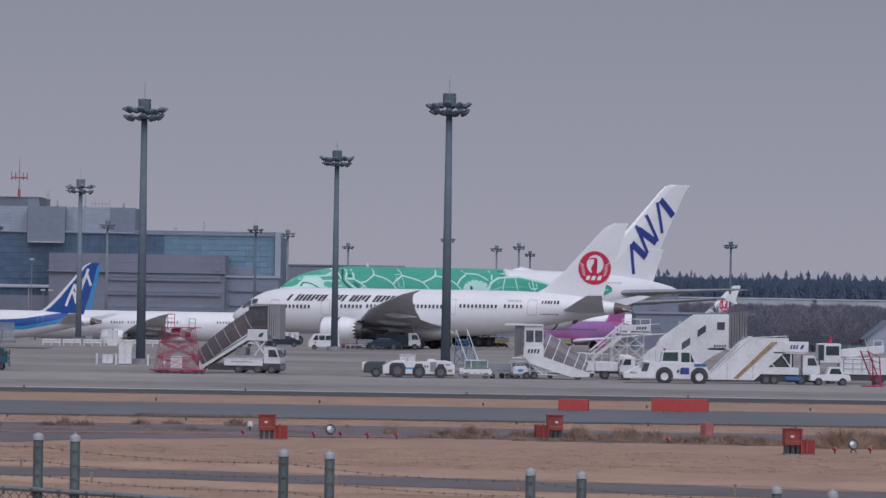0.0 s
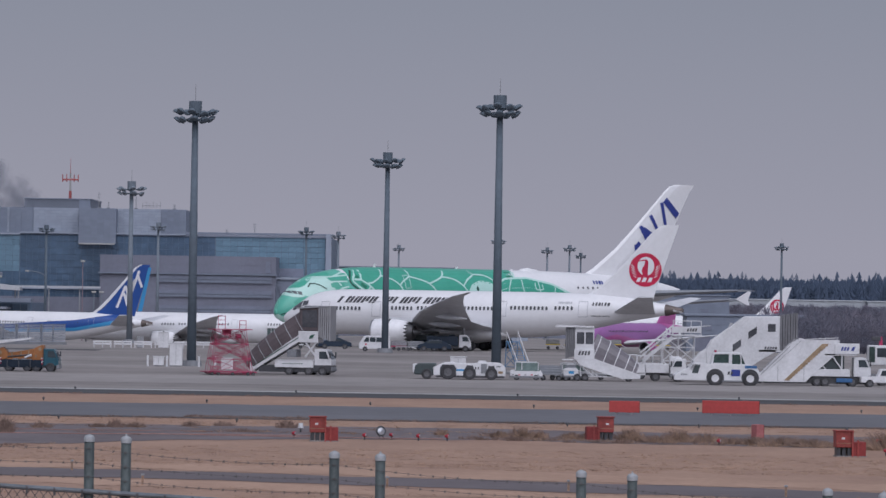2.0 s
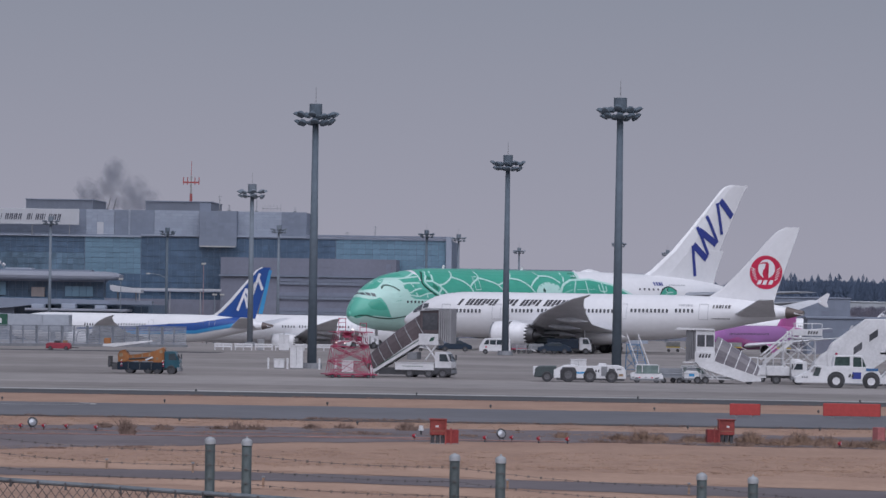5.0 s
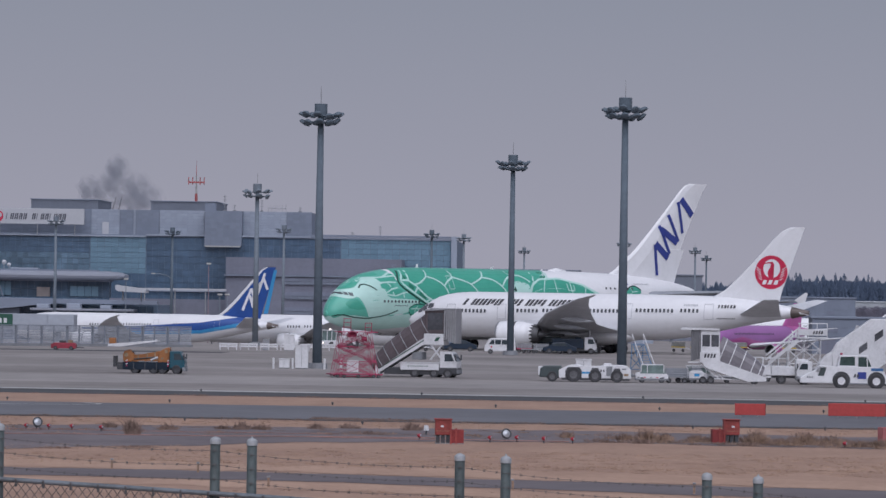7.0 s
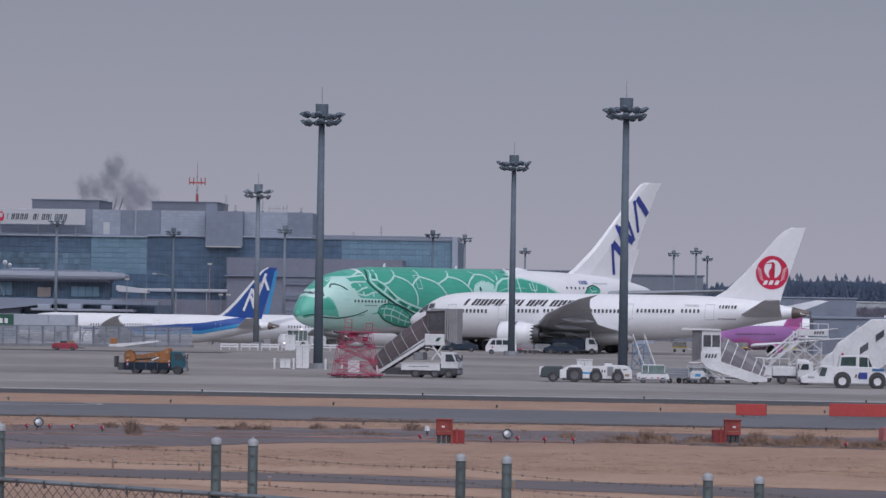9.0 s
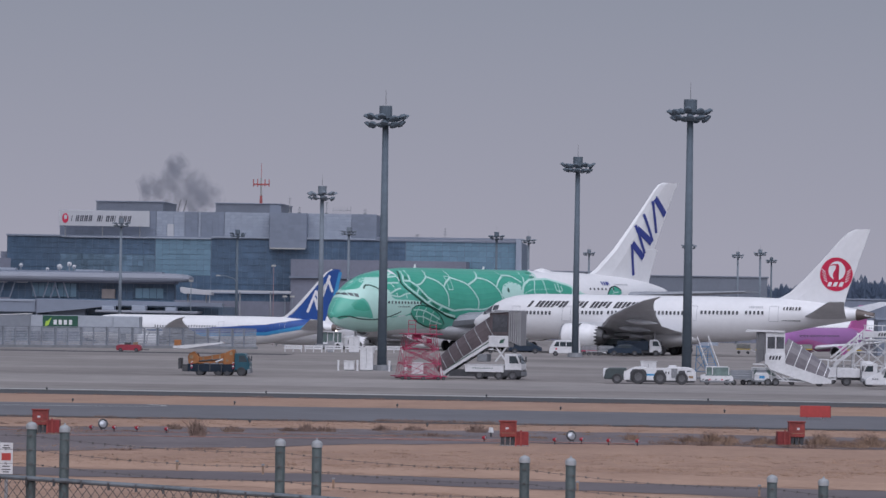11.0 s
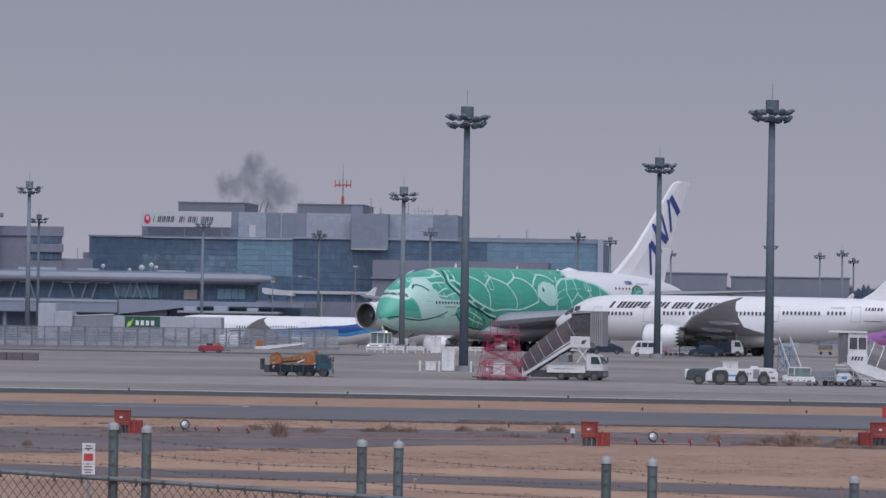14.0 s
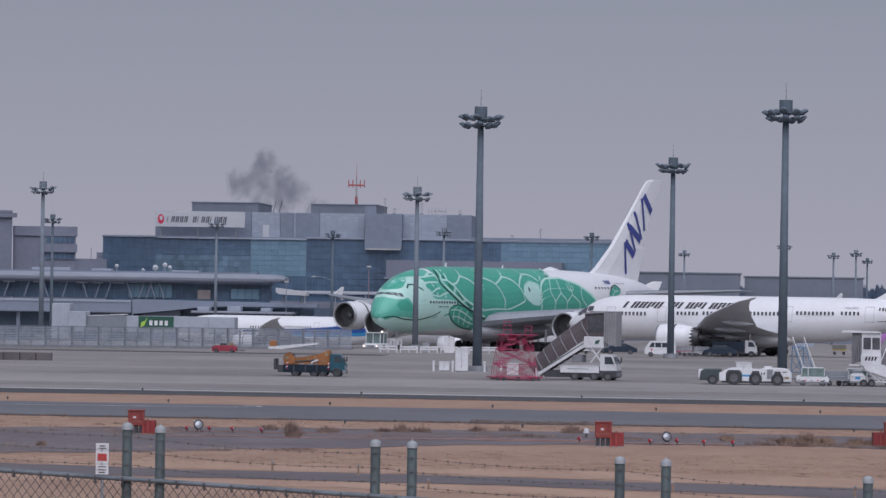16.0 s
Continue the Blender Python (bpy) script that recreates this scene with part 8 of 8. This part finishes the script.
def boarding_bridge():
    a = thing("boarding_bridge", pose(0, 700, 0), "grey boarding bridge with a dark green sign panel", "boarding bridge")
    part("rotunda", box(-113.0, -110.2, -2, 2, -0.4, 5.1, 0.1), bridge_pale, a)
    part("rotunda_head", box(-110.4, -107.6, -2.2, 2.2, 0.8, 3.9, 0.1), bridge_pale, a)
    part("tunnel", box(-107.6, -101.3, -1.4, 1.4, 0.9, 3.3, 0.06), steel_grey_bridge, a)
    part("tunnel", box(-101.3, -86.0, -1.7, 1.7, 0.8, 3.35, 0.06), bridge_pale, a)
    s = part("sign_panel", box(-99.4, -93.9, -1.85, -1.7, 1.3, 3.3), sign_green, a, "dark green sign panel")
    bars_plate(s, -97.7, -94.5, -1.85, 1.9, 2.65, 4, gse_white)
    part("sign_flash", prism([(-99.1, 1.6), (-98.5, 1.8), (-98.0, 3.1), (-98.5, 2.5), (-98.9, 2.4)], -1.88, -1.85), lime, s)
    part("cab", box(-88.4, -84.3, -2.2, 2.2, 0.7, 3.35, 0.12), bridge_pale, a)
    for x in (-105, -96, -87):
        part("leg", box(x - 0.35, x + 0.35, -0.8, 0.8, lie(700) - 1.0, 0.7), steel_grey_bridge, a)
        part("leg_foot", box(x - 0.9, x + 0.9, -1.2, 1.2, lie(700) - 1.0, 0.1 + lie(700)), gse_grey, a)
    part("awning", prism([(-107.5, 3.3), (-101.5, 3.6), (-101.5, 3.45), (-107.5, 3.2)], -1.5, 1.5), gse_white, a)


boarding_bridge()


cart_red = mat("dull_crimson", (0.33, 0.035, 0.06), 0.5, vary=0.15)


def generator_cart(x, y):
    a = thing("generator_cart", pose(x, y, lie(y)), "low crimson generator cart with black and yellow gear on top", "ground power cart")
    part("body", prism([(-1.4, 0.15), (-1.4, 0.65), (-1.1, 0.8), (1.2, 0.8), (1.4, 0.6), (1.4, 0.15)], -0.75, 0.75, bevel=0.05), cart_red, a)
    part("top_gear", box(-0.5, 0.2, -0.4, 0.4, 0.8, 1.05, 0.05), black, a)
    part("top_panel", box(0.5, 1.0, -0.4, 0.4, 0.8, 1.1, 0.04), rust, a)
    part("drawbar", tube((1.4, 0, 0.3), (2.3, 0, 0.25), 0.04), black, a)
    for wx in (-0.9, 0.9):
        for wy in (-0.7, 0.7):
            wheel("wheel", wx, wy, 0.22, 0.22, 0.16, a)
    return a


generator_cart(-62.95, 512)


def net_fence(x, y, w):
    a = thing("net_fence", pose(x, y, lie(y)), "low dull green netting fence beyond the apron", "fence")
    for k in range(5):
        part("post", box(w * k / 4 - 0.05, w * k / 4 + 0.05, -0.05, 0.05, 0, 1.7), steel, a)
    for k in range(4):
        part("net_panel", box(w * k / 4 + 0.06, w * (k + 1) / 4 - 0.06, -0.015, 0.015, 0.15, 1.6), net_green, a)


net_green = mat("dull_green_net", (0.07, 0.15, 0.14), 0.8, vary=0.15)
net_fence(52.6, 610, 4.6)


# ---------- airfield foreground ----------
def light_unit(x, y, mirror=1):
    a = thing("landing_aid_box", pose(x, y, lie(y), 0, 0, 4) @ Matrix.Scale(0.88, 4), "weathered red steel landing-aid box on dark legs", "signal box", "red signal boxes")
    s = mirror
    X = lambda u, v: (min(u * s, v * s), max(u * s, v * s))
    part("head", box(*X(-0.55, 0.2), -0.45, 0.45, 0.42, 1.13, 0.03), box_red, a, "orange-red upper box")
    part("head_lid", box(*X(-0.6, 0.25), -0.5, 0.5, 1.13, 1.18, 0.015), box_red, a)
    part("plate", box(*X(-0.3, -0.16), -0.46, -0.45, 0.78, 0.87), gse_white, a)
    part("head_seam", box(*X(-0.55, 0.2), -0.458, -0.45, 0.60, 0.62), rust, a)
    for u in (-0.42, -0.18, 0.06):
        part("leg", box(*X(u - 0.08, u + 0.08), -0.35, 0.35, 0.0, 0.42), black, a)
    part("side_box", box(*X(0.2, 0.78), -0.5, 0.4, 0.03, 0.68, 0.03), dark_red, a, "dark red lower box")
    for u in (0.18, 0.42):
        part("stake", box(*X(u - 0.035, u + 0.035), -0.56, -0.5, 0.0, 1.12 if u < 0.3 else 0.75), box_red, a)
    part("foot", box(*X(-0.55, 0.8), -0.55, 0.5, -0.02, 0.05), concrete, a)
    return a


dark_red = mat("dark_red_box", (0.26, 0.03, 0.03), 0.6, vary=0.2, size=0.5)
light_unit(-7.0, 186)
light_unit(4.7, 193, -1)
light_unit(13.9, 177)
light_unit(-27.2, 192)


def red_board(x, y, w, h):
    a = thing("taxiway_sign", pose(x, y, lie(y)), "plain signal-red taxiway sign board seen from behind", "sign", "red taxiway signs")
    part("board", box(-w / 2, w / 2, -0.12, 0.12, 0.12, 0.12 + h, 0.02), signal_red, a)
    part("edge_strip", box(w / 2, w / 2 + 0.03, -0.13, 0.13, 0.12, 0.12 + h), dark_red, a)
    n = max(2, int(w))
    for k in range(n):
        x0 = -w / 2 + w * (k + 0.5) / n
        part("leg", box(x0 - 0.05, x0 + 0.05, -0.05, 0.05, 0, 0.14), steel, a)


red_board(7.03, 240.5, 1.6, 0.61)
red_board(12.76, 242, 3.03, 0.675)

m = thing("marker_box", pose(11.75, 200, 0, 0, 0, 25), "faded pink marker box in the verge", "marker")
part("body", box(-0.18, 0.18, -0.25, 0.25, 0, 0.62, 0.02), mat("faded_pink", (0.48, 0.16, 0.16), 0.7, vary=0.15, size=0.3), m)
part("side", box(0.18, 0.2, -0.25, 0.25, 0.0, 0.62), dark_red, m)
m = thing("marker_box", pose(16.1, 186, 0), "low red flat marker in the verge", "marker")
part("body", box(-0.3, 0.3, -0.2, 0.2, 0.32, 0.46, 0.02), signal_red, m)
for x in (-0.2, 0.2):
    part("leg", box(x - 0.03, x + 0.03, -0.03, 0.03, 0, 0.34), black, m)


def approach_lamp(x, y, r=0.22):
    a = thing("approach_lamp", pose(x, y, lie(y)), "round airfield lamp with a silvery lens", "airfield lamp", "approach lamps")
    for k in range(3):
        t = k * math.tau / 3
        part("leg", tube((0.16 * math.cos(t), 0.16 * math.sin(t), 0), (0, 0, r + 0.05), 0.018, n=6), dark_metal, a)
    h = part("housing", lathe([(-0.18, 0.02), (-0.14, r * 0.6), (0, r), (0.06, r * 1.02), (0.06, r * 0.94)], 20), dark_metal, a, smooth=True)
    h.matrix_local = pose(0, 0, r + 0.12, 0, -14, -68)
    part("rim", lathe([(0.05, r * 0.72), (0.08, r * 0.76), (0.08, r * 0.98), (0.05, r * 1.0)], 20), dark_metal, h, "dark lens rim", True)
    part("lens", lathe([(0.05, r * 0.72), (0.075, r * 0.5), (0.085, 0.01)], 20), lens_silver, h, "silvery glass lens", True)
    return a


def small_lamp(x, y, m, label, group):
    a = thing("airfield_light", pose(x, y, lie(y)), label, "airfield lamp", group)
    part("stem", tube((0, 0, 0), (0, 0, 0.14), 0.03, n=8), dark_metal, a)
    h = part("housing", lathe([(-0.1, 0.02), (-0.08, 0.06), (0.03, 0.085), (0.06, 0.08)], 14, cap=True), m, a, smooth=True)
    h.matrix_local = pose(0, 0, 0.2, 0, 0, -25)
    part("lens", lathe([(0.06, 0.06), (0.075, 0.04), (0.08, 0.005)], 14), lens_silver, h)
    return a


lens_silver = mat("silvery_lens", (0.48, 0.50, 0.54), 0.3, 0.5, vary=0.15, size=0.3)
lamp_red = mat("red_lamp_housing", (0.40, 0.03, 0.05), 0.4, vary=0.15)
for x, y in ((-4.65, 190), (16.4, 180), (-25.2, 196)):
    approach_lamp(x, y)
for x, y in ((-5.3, 189), (-4.2, 190), (-3.05, 189), (-1.85, 189), (14.45, 178), (15.6, 179), (17.1, 180), (-26.7, 195), (-25.7, 196), (-24.7, 196), (-23.7, 196), (-22.3, 195), (-8.3, 190), (9.5, 189)):
    small_lamp(x, y, lamp_red, "small red-bodied airfield light in the verge", "small airfield lights")
a = thing("airfield_light", pose(-8.35, 198, 0), "small white airfield light in the verge", "airfield lamp")
part("stem", tube((0, 0, 0), (0, 0, 0.2), 0.04, n=8), dark_metal, a)
part("housing", tube((0, 0, 0.2), (0, 0, 0.42), 0.12, 0.09, n=12), gse_white, a)
a = thing("airfield_light", pose(-25.8, 200, 0), "small white airfield light in the verge", "airfield lamp")
part("stem", tube((0, 0, 0), (0, 0, 0.2), 0.04, n=8), dark_metal, a)
part("housing", tube((0, 0, 0.2), (0, 0, 0.42), 0.12, 0.09, n=12), gse_white, a)


def edge_light(x, y):
    a = thing("taxiway_edge_light", pose(x, y, lie(y)), "small dark taxiway edge light on a stem", "airfield lamp", "taxiway edge lights")
    part("stem", tube((0, 0, 0), (0, 0, 0.09), 0.035, n=8), dark_metal, a)
    part("dome", lathe([(0, 0.065), (0.06, 0.065), (0.1, 0.045), (0.12, 0.01)], 12), dark_metal, a).matrix_local = pose(0, 0, 0.08, 0, -90, 0)


for k in range(11):
    edge_light(-54 + k * 13.9, 284)
    edge_light(-43.4 + k * 9.15, 253)
for x, y in ((3.6, 215), (9.9, 216), (16.8, 214), (-20.5, 214), (-12.0, 213)):
    edge_light(x, y)


def hose(x0, x1, y0, y1, r, seed):
    a = thing("hose", pose(0, 0, 0), "faded pink hose lying along the dirt verge", "hose", "verge hoses")
    n = int((x1 - x0) / 0.7)
    pts = []
    for k in range(n + 1):
        x = x0 + (x1 - x0) * k / n
        pts.append((x, y0 + (y1 - y0) * k / n + 0.35 * math.sin(0.5 * x + seed) + 0.2 * math.sin(1.7 * x + 2 * seed), 0.04 + r))
    bm = bmesh.new()
    for p, q in zip(pts, pts[1:]):
        tube(p, q, r, n=6, bm=bm)
    part("line", bm, line_red, a)


hose(-26, -7, 188, 192, 0.022, 1)
hose(-30, -12, 195.5, 195, 0.015, 2)
hose(-14.5, -2.0, 190.5, 189.5, 0.02, 3)


# ---------- dry tufts and brush ----------
pale_straw = mat("pale_dry_straw", (0.52, 0.36, 0.26), 0.9, vary=0.2, size=0.4)


def tufts(name, spots, m, label, seed):
    """Clumps of thin dry blades; spots are x, y, width, height, blades."""
    rng = random.Random(seed)
    vs, fs = [], []
    for x, y, w, h, n in spots:
        for _ in range(n):
            a, r = rng.uniform(0, math.tau), w / 2 * rng.random() ** 0.6
            px, py, z = x + r * math.cos(a), y + 0.6 * r * math.sin(a), lie(y)
            hh = h * rng.uniform(0.35, 1.0) * (1 - 0.55 * (r / (w / 2)) ** 2)
            lx, t = rng.gauss(0, 0.34) * hh + (px - x) * 0.45, 0.007 + 0.009 * rng.random()
            i = len(vs)
            vs.extend([(px - t, py, z), (px + t, py, z), (px + lx * 0.55 + t * 0.7, py, z + hh * 0.65), (px + lx, py + rng.gauss(0, 0.05), z + hh), (px + lx * 0.55 - t * 0.7, py, z + hh * 0.65)])
            fs.append((i, i + 1, i + 2, i + 3, i + 4))
    me = bpy.data.meshes.new(name)
    me.from_pydata(vs, [], fs)
    me.materials.append(m)
    return tagged(new(name, me), label, "grass", "", "stuff")


rng = random.Random(11)
spots, dark_spots = [], []
for _ in range(170):
    x = rng.uniform(-1, 26)
    y = 190 + 8 * rng.random() - 0.16 * x
    (spots if rng.random() < 0.45 else dark_spots).append((x, y, rng.uniform(0.5, 1.4), rng.uniform(0.1, 0.28), 70))
# taller fuzzy clumps along the verge
for x, y, w, h in ((-2.2, 197, 0.7, 0.5), (0.3, 195, 0.8, 0.55), (1.3, 195, 1.1, 0.8), (2.0, 195, 0.9, 0.6), (3.4, 194.5, 1.0, 0.55), (4.1, 194, 1.0, 0.5), (5.9, 193, 1.3, 0.85), (7.0, 192, 1.4, 0.5), (7.9, 192.4, 1.3, 0.9), (9.1, 193, 1.6, 0.65), (10.2, 191, 1.4, 0.5),
                   (11.0, 190.5, 1.4, 0.6), (12.2, 189.6, 2.2, 0.65), (13.3, 188.5, 2.0, 0.6), (15.0, 187, 1.6, 0.6), (16.4, 186, 2.6, 1.25), (17.4, 186.5, 2.4, 1.2), (18.6, 186, 2.4, 1.0), (20.0, 186, 2.4, 0.9)):
    dark_spots.append((x, y, w * 0.85, h * 0.82, int(380 * w * h)))
    spots.append((x + 0.1, y - 0.3, w * 0.8, h * 0.7, int(220 * w * h)))
for _ in range(200):
    x = rng.uniform(-44, 0)
    (spots if rng.random() < 0.5 else dark_spots).append((x, rng.uniform(190, 207), rng.uniform(0.4, 1.6), rng.uniform(0.05, 0.16), 36))
for x, y, w, h in ((-20.5, 190.5, 0.5, 1.0), (-20.35, 190.7, 0.4, 0.7), (-16.7, 201, 0.7, 0.5), (-15.9, 201.6, 0.9, 0.36), (-17.5, 201, 0.8, 0.3), (-19.8, 199, 0.8, 0.4), (-22.6, 201, 0.6, 0.4), (-9.3, 204.4, 0.9, 0.55), (-12.2, 206, 0.9, 0.35), (-13.6, 205, 0.8, 0.35), (-10.9, 197, 2.0, 0.24), (-28.5, 174, 0.4, 0.3), (-18.6, 174.5, 1.6, 0.14), (-21.4, 172, 1.4, 0.12)):
    dark_spots.append((x, y, w, h, int(120 + 260 * w * h)))
for k in range(26):
    dark_spots.append((rng.uniform(-15.0, -9.2), 221 + rng.uniform(-0.6, 0.6), rng.uniform(0.6, 1.4), rng.uniform(0.12, 0.26), 50))
tufts("dry_tufts", spots, straw, "tufts of pale dry grass along the verge", 12)
tufts("dry_brush", dark_spots, brush, "clumps of brown dry brush along the verge", 13)
spots = []
for _ in range(4200):
    y = rng.choice((rng.uniform(209, 218), rng.uniform(156, 162), rng.uniform(120, 138), rng.uniform(160, 178), rng.uniform(158, 176)))
    spots.append((rng.uniform(-42, 26), y, rng.uniform(0.3, 1.6), rng.uniform(0.03, 0.075), 13))
tufts("short_dry_grass", spots[::2], pale_straw, "short dry grass on the airfield", 14)
tufts("short_dry_grass", spots[1::2], straw, "short brownish dry grass on the airfield", 16)
tufts("edge_scrub", [(rng.uniform(-40, 25), rng.choice((219.5, 219.0, 272.0)) + rng.uniform(-0.4, 0.4), rng.uniform(0.5, 1.6), rng.uniform(0.08, 0.2), 30) for _ in range(170)], brush, "brown scrub along pavement edges", 15)
for x, y in ((-13.9, 150), (-10.7, 139), (-3.2, 140), (2.4, 139.5), (9.0, 138), (-17.0, 152)):
    a = thing("survey_stake", pose(x, y, lie(y)), "short pale wooden stake in dry grass", "stake", "survey stakes")
    part("stake", box(-0.035, 0.035, -0.035, 0.035, 0, 0.3), straw, a)
    part("cap", box(-0.05, 0.05, -0.05, 0.05, 0.3, 0.36, 0.01), steel, a)


# ---------- perimeter fence ----------
def rail_z(x):
    return 3.415 - 0.0505 * (x + 5)


def perimeter_fence():
    a = thing("perimeter_fence", pose(0, 54, 0), "grey chain-link perimeter fence with barbed wire on capped posts", "fence")
    tops = [(-10.78, 4.40), (-10.33, 4.38), (-7.80, 4.22), (-7.40, 4.19), (-4.80, 4.07), (-4.36, 4.06), (-1.87, 3.92), (-1.32, 3.90), (1.08, 3.74), (1.69, 3.71), (4.02, 3.57), (4.69, 3.53), (7.0, 3.38), (7.7, 3.34)]
    for k, (x, z) in enumerate(tops):
        g = lie(54) - 0.1
        p = part("post", tube((x, 0, g), (x, 0, z - 0.06), 0.060, 0.060, 14), post_grey, a, "", True)
        part("post_cap", lathe([(0, 0.066), (0.05, 0.068), (0.075, 0.05), (0.09, 0.012), (0.092 + (0.02 if k % 2 else 0), 0.008)], 14), cap_grey, p, "pale domed post cap", True).matrix_local = pose(x, 0, z - 0.075, 0, -90, 0)
    for x0, x1 in zip(range(-12, 8), range(-11, 9)):
        part("top_rail", tube((x0, -0.07, rail_z(x0)), (x1, -0.07, rail_z(x1)), 0.031, n=10), rail_grey, a)
    for x in np.arange(-11.8, 8, 0.33):
        part("rail_clip", box(x - 0.012, x + 0.012, -0.11, -0.03, rail_z(x) - 0.075, rail_z(x) + 0.02), dark_metal, a)
    # barbed wire
    for row, dz in enumerate((0.13, 0.30, 0.47)):
        bm = bmesh.new()
        pts = [(x, z - 0.62 + dz) for x, z in tops[::2]]
        for (xa, za), (xb, zb) in zip(pts, pts[1:]):
            for k in range(10):
                f, g = k / 10, (k + 1) / 10
                sag = lambda q: -0.05 * 4 * q * (1 - q)
                tube((xa + (xb - xa) * f, -0.065, za + (zb - za) * f + sag(f)), (xa + (xb - xa) * g, -0.065, za + (zb - za) * g + sag(g)), 0.0024, n=4, bm=bm)
                for q in (f, f + 0.05):
                    c = Vector((xa + (xb - xa) * q, -0.065, za + (zb - za) * q + sag(q)))
                    for d in ((0.013, 0.0, 0.016), (-0.013, 0.006, 0.016)):
                        tube(c - Vector(d), c + Vector(d), 0.003, n=4, bm=bm)
        part("barbed_wire", bm, wire_dark, a, "rusted barbed wire strand")
    # chain link
    bm = bmesh.new()
    step = 0.105
    for k in range(int(20 / step)):
        x = -12 + k * step
        for s in (-1, 1):
            z1 = rail_z(x) - 0.02
            z0 = z1 - 1.0
            xb = x + s * 0.75
            p, q = Vector((x, -0.07, z1)), Vector((xb, -0.07, z0))
            n = Vector(((z1 - z0), 0, (xb - x))).normalized() * 0.0042
            bm.faces.new([bm.verts.new(v) for v in (p - n, p + n, q + n, q - n)])
    tagged(part("chain_link", bm, wire_dark, a, "chain-link mesh"), kind="stuff")
    return a


perimeter_fence()
a = thing("warning_sign", pose(-8.40, 56, -0.055), "white warning placard with a red square on a thin post", "sign")
part("post", tube((0, 0.02, lie(56) - 0.05), (0, 0.02, 3.95), 0.022, n=8), steel, a)
part("placard", box(-0.08, 0.08, -0.01, 0.01, 3.58, 3.97), gse_white, a)
part("red_square", box(-0.058, 0.058, -0.014, -0.0105, 3.75, 3.84), signal_red, a)
for z, w in ((3.90, 0.05), (3.93, 0.035), (3.67, 0.05), (3.63, 0.055), (3.60, 0.04)):
    part("text_bar", box(-w, w, -0.013, -0.0105, z, z + 0.012), letter_black, a)


# ---------- smoke over the terminal ----------
def smoke_material():
    m = bpy.data.materials.new("thin_smoke")
    m.use_nodes = True
    n, l = m.node_tree.nodes, m.node_tree.links
    b = n["Principled BSDF"]
    b.inputs["Base Color"].default_value = (0.13, 0.148, 0.19, 1)
    b.inputs["Roughness"].default_value = 1.0
    b.inputs["Specular IOR Level"].default_value = 0
    tc, no, ln = n.new("ShaderNodeTexCoord"), n.new("ShaderNodeTexNoise"), n.new("ShaderNodeVectorMath")
    no.inputs["Scale"].default_value, no.inputs["Detail"].default_value = 0.26, 3
    ln.operation = "LENGTH"
    fade, mul = n.new("ShaderNodeMapRange"), n.new("ShaderNodeMath")
    fade.inputs[1].default_value, fade.inputs[2].default_value = 0.6, 5.0
    fade.inputs[3].default_value, fade.inputs[4].default_value = 0.55, 0.0
    cut_ = n.new("ShaderNodeMapRange")
    cut_.inputs[1].default_value, cut_.inputs[2].default_value = 0.34, 0.72
    mul.operation = "MULTIPLY"
    l.new(tc.outputs["Object"], no.inputs["Vector"]), l.new(tc.outputs["Object"], ln.inputs[0])
    l.new(ln.outputs["Value"], fade.inputs[0]), l.new(no.outputs["Fac"], cut_.inputs[0])
    l.new(fade.outputs[0], mul.inputs[0]), l.new(cut_.outputs[0], mul.inputs[1])
    l.new(mul.outputs[0], b.inputs["Alpha"])
    return m


smoke = smoke_material()
PUFFS = [(-132.5, 35.0, 0.8), (-136, 36.5, 0.9), (-138, 39.3, 0.85), (-139, 34.4, 0.8), (-143, 37, 0.85), (-145.5, 43.4, 0.85), (-147.5, 41, 0.9), (-150.5, 38, 0.85), (-155, 36.6, 0.75), (-156.5, 39.6, 0.7), (-149, 46, 0.65), (-134, 31.5, 0.8), (-144, 33, 0.8), (-152, 33.6, 0.7)]


def smoke_puff(i, x, z, s):
    a = thing("smoke_puff", pose(x, 1262 + 6 * i, z), "thin drifting grey smoke puff above the terminal", "smoke", "smoke puffs")
    bm = bmesh.new()
    for k in range(2):
        r = 5.6 * s * (0.7 + 0.3 * k)
        n = 14
        vs = [bm.verts.new((r * math.cos(q * math.tau / n) * (1 + 0.15 * math.sin(3 * q + i)), 1.5 * k, r * math.sin(q * math.tau / n) * (1 + 0.12 * math.cos(2 * q + i)))) for q in range(n)]
        bm.faces.new(vs)
    part("wisp", bm, smoke, a)
    return a


puffs = [smoke_puff(i, *p) for i, p in enumerate(PUFFS)]


# ---------- what moves ----------
def motions():
    rows = [(0, -24.30, 628.16, 33.55), (1.5, -28.74, 622.77, 34.91), (3.5, -33.24, 615.87, 37.84), (7, -39.23, 604.01, 44.68),
            (11, -46.08, 589.65, 51.73), (12.5, -48.06, 584.33, 54.8), (14.5, -49.8, 577.54, 59.0), (16, -51.13, 572.58, 61.75)]
    walk(honu, [(t, pose(1.05 * x, 1.05 * y, -0.653, 0, 0, a)) for t, x, y, a in rows])
    walk(tug, [(t, pose(1.05 * x + 2.0 * math.cos(radians(a)), 1.05 * y + 2.0 * math.sin(radians(a)), -0.645, 0, 0, a)) for t, x, y, a in rows])
    for i, (p, (x, z, s)) in enumerate(zip(puffs, PUFFS)):
        walk(p, [(t, pose(x + 4.0 - 0.4 * t, 1262 + 6 * i, z - 3.2 + 0.32 * t, 0, 20 * math.sin(i) + (3 + i % 3) * t, 0)) for t in (0, 4, 8, 12, 16)])


motions()
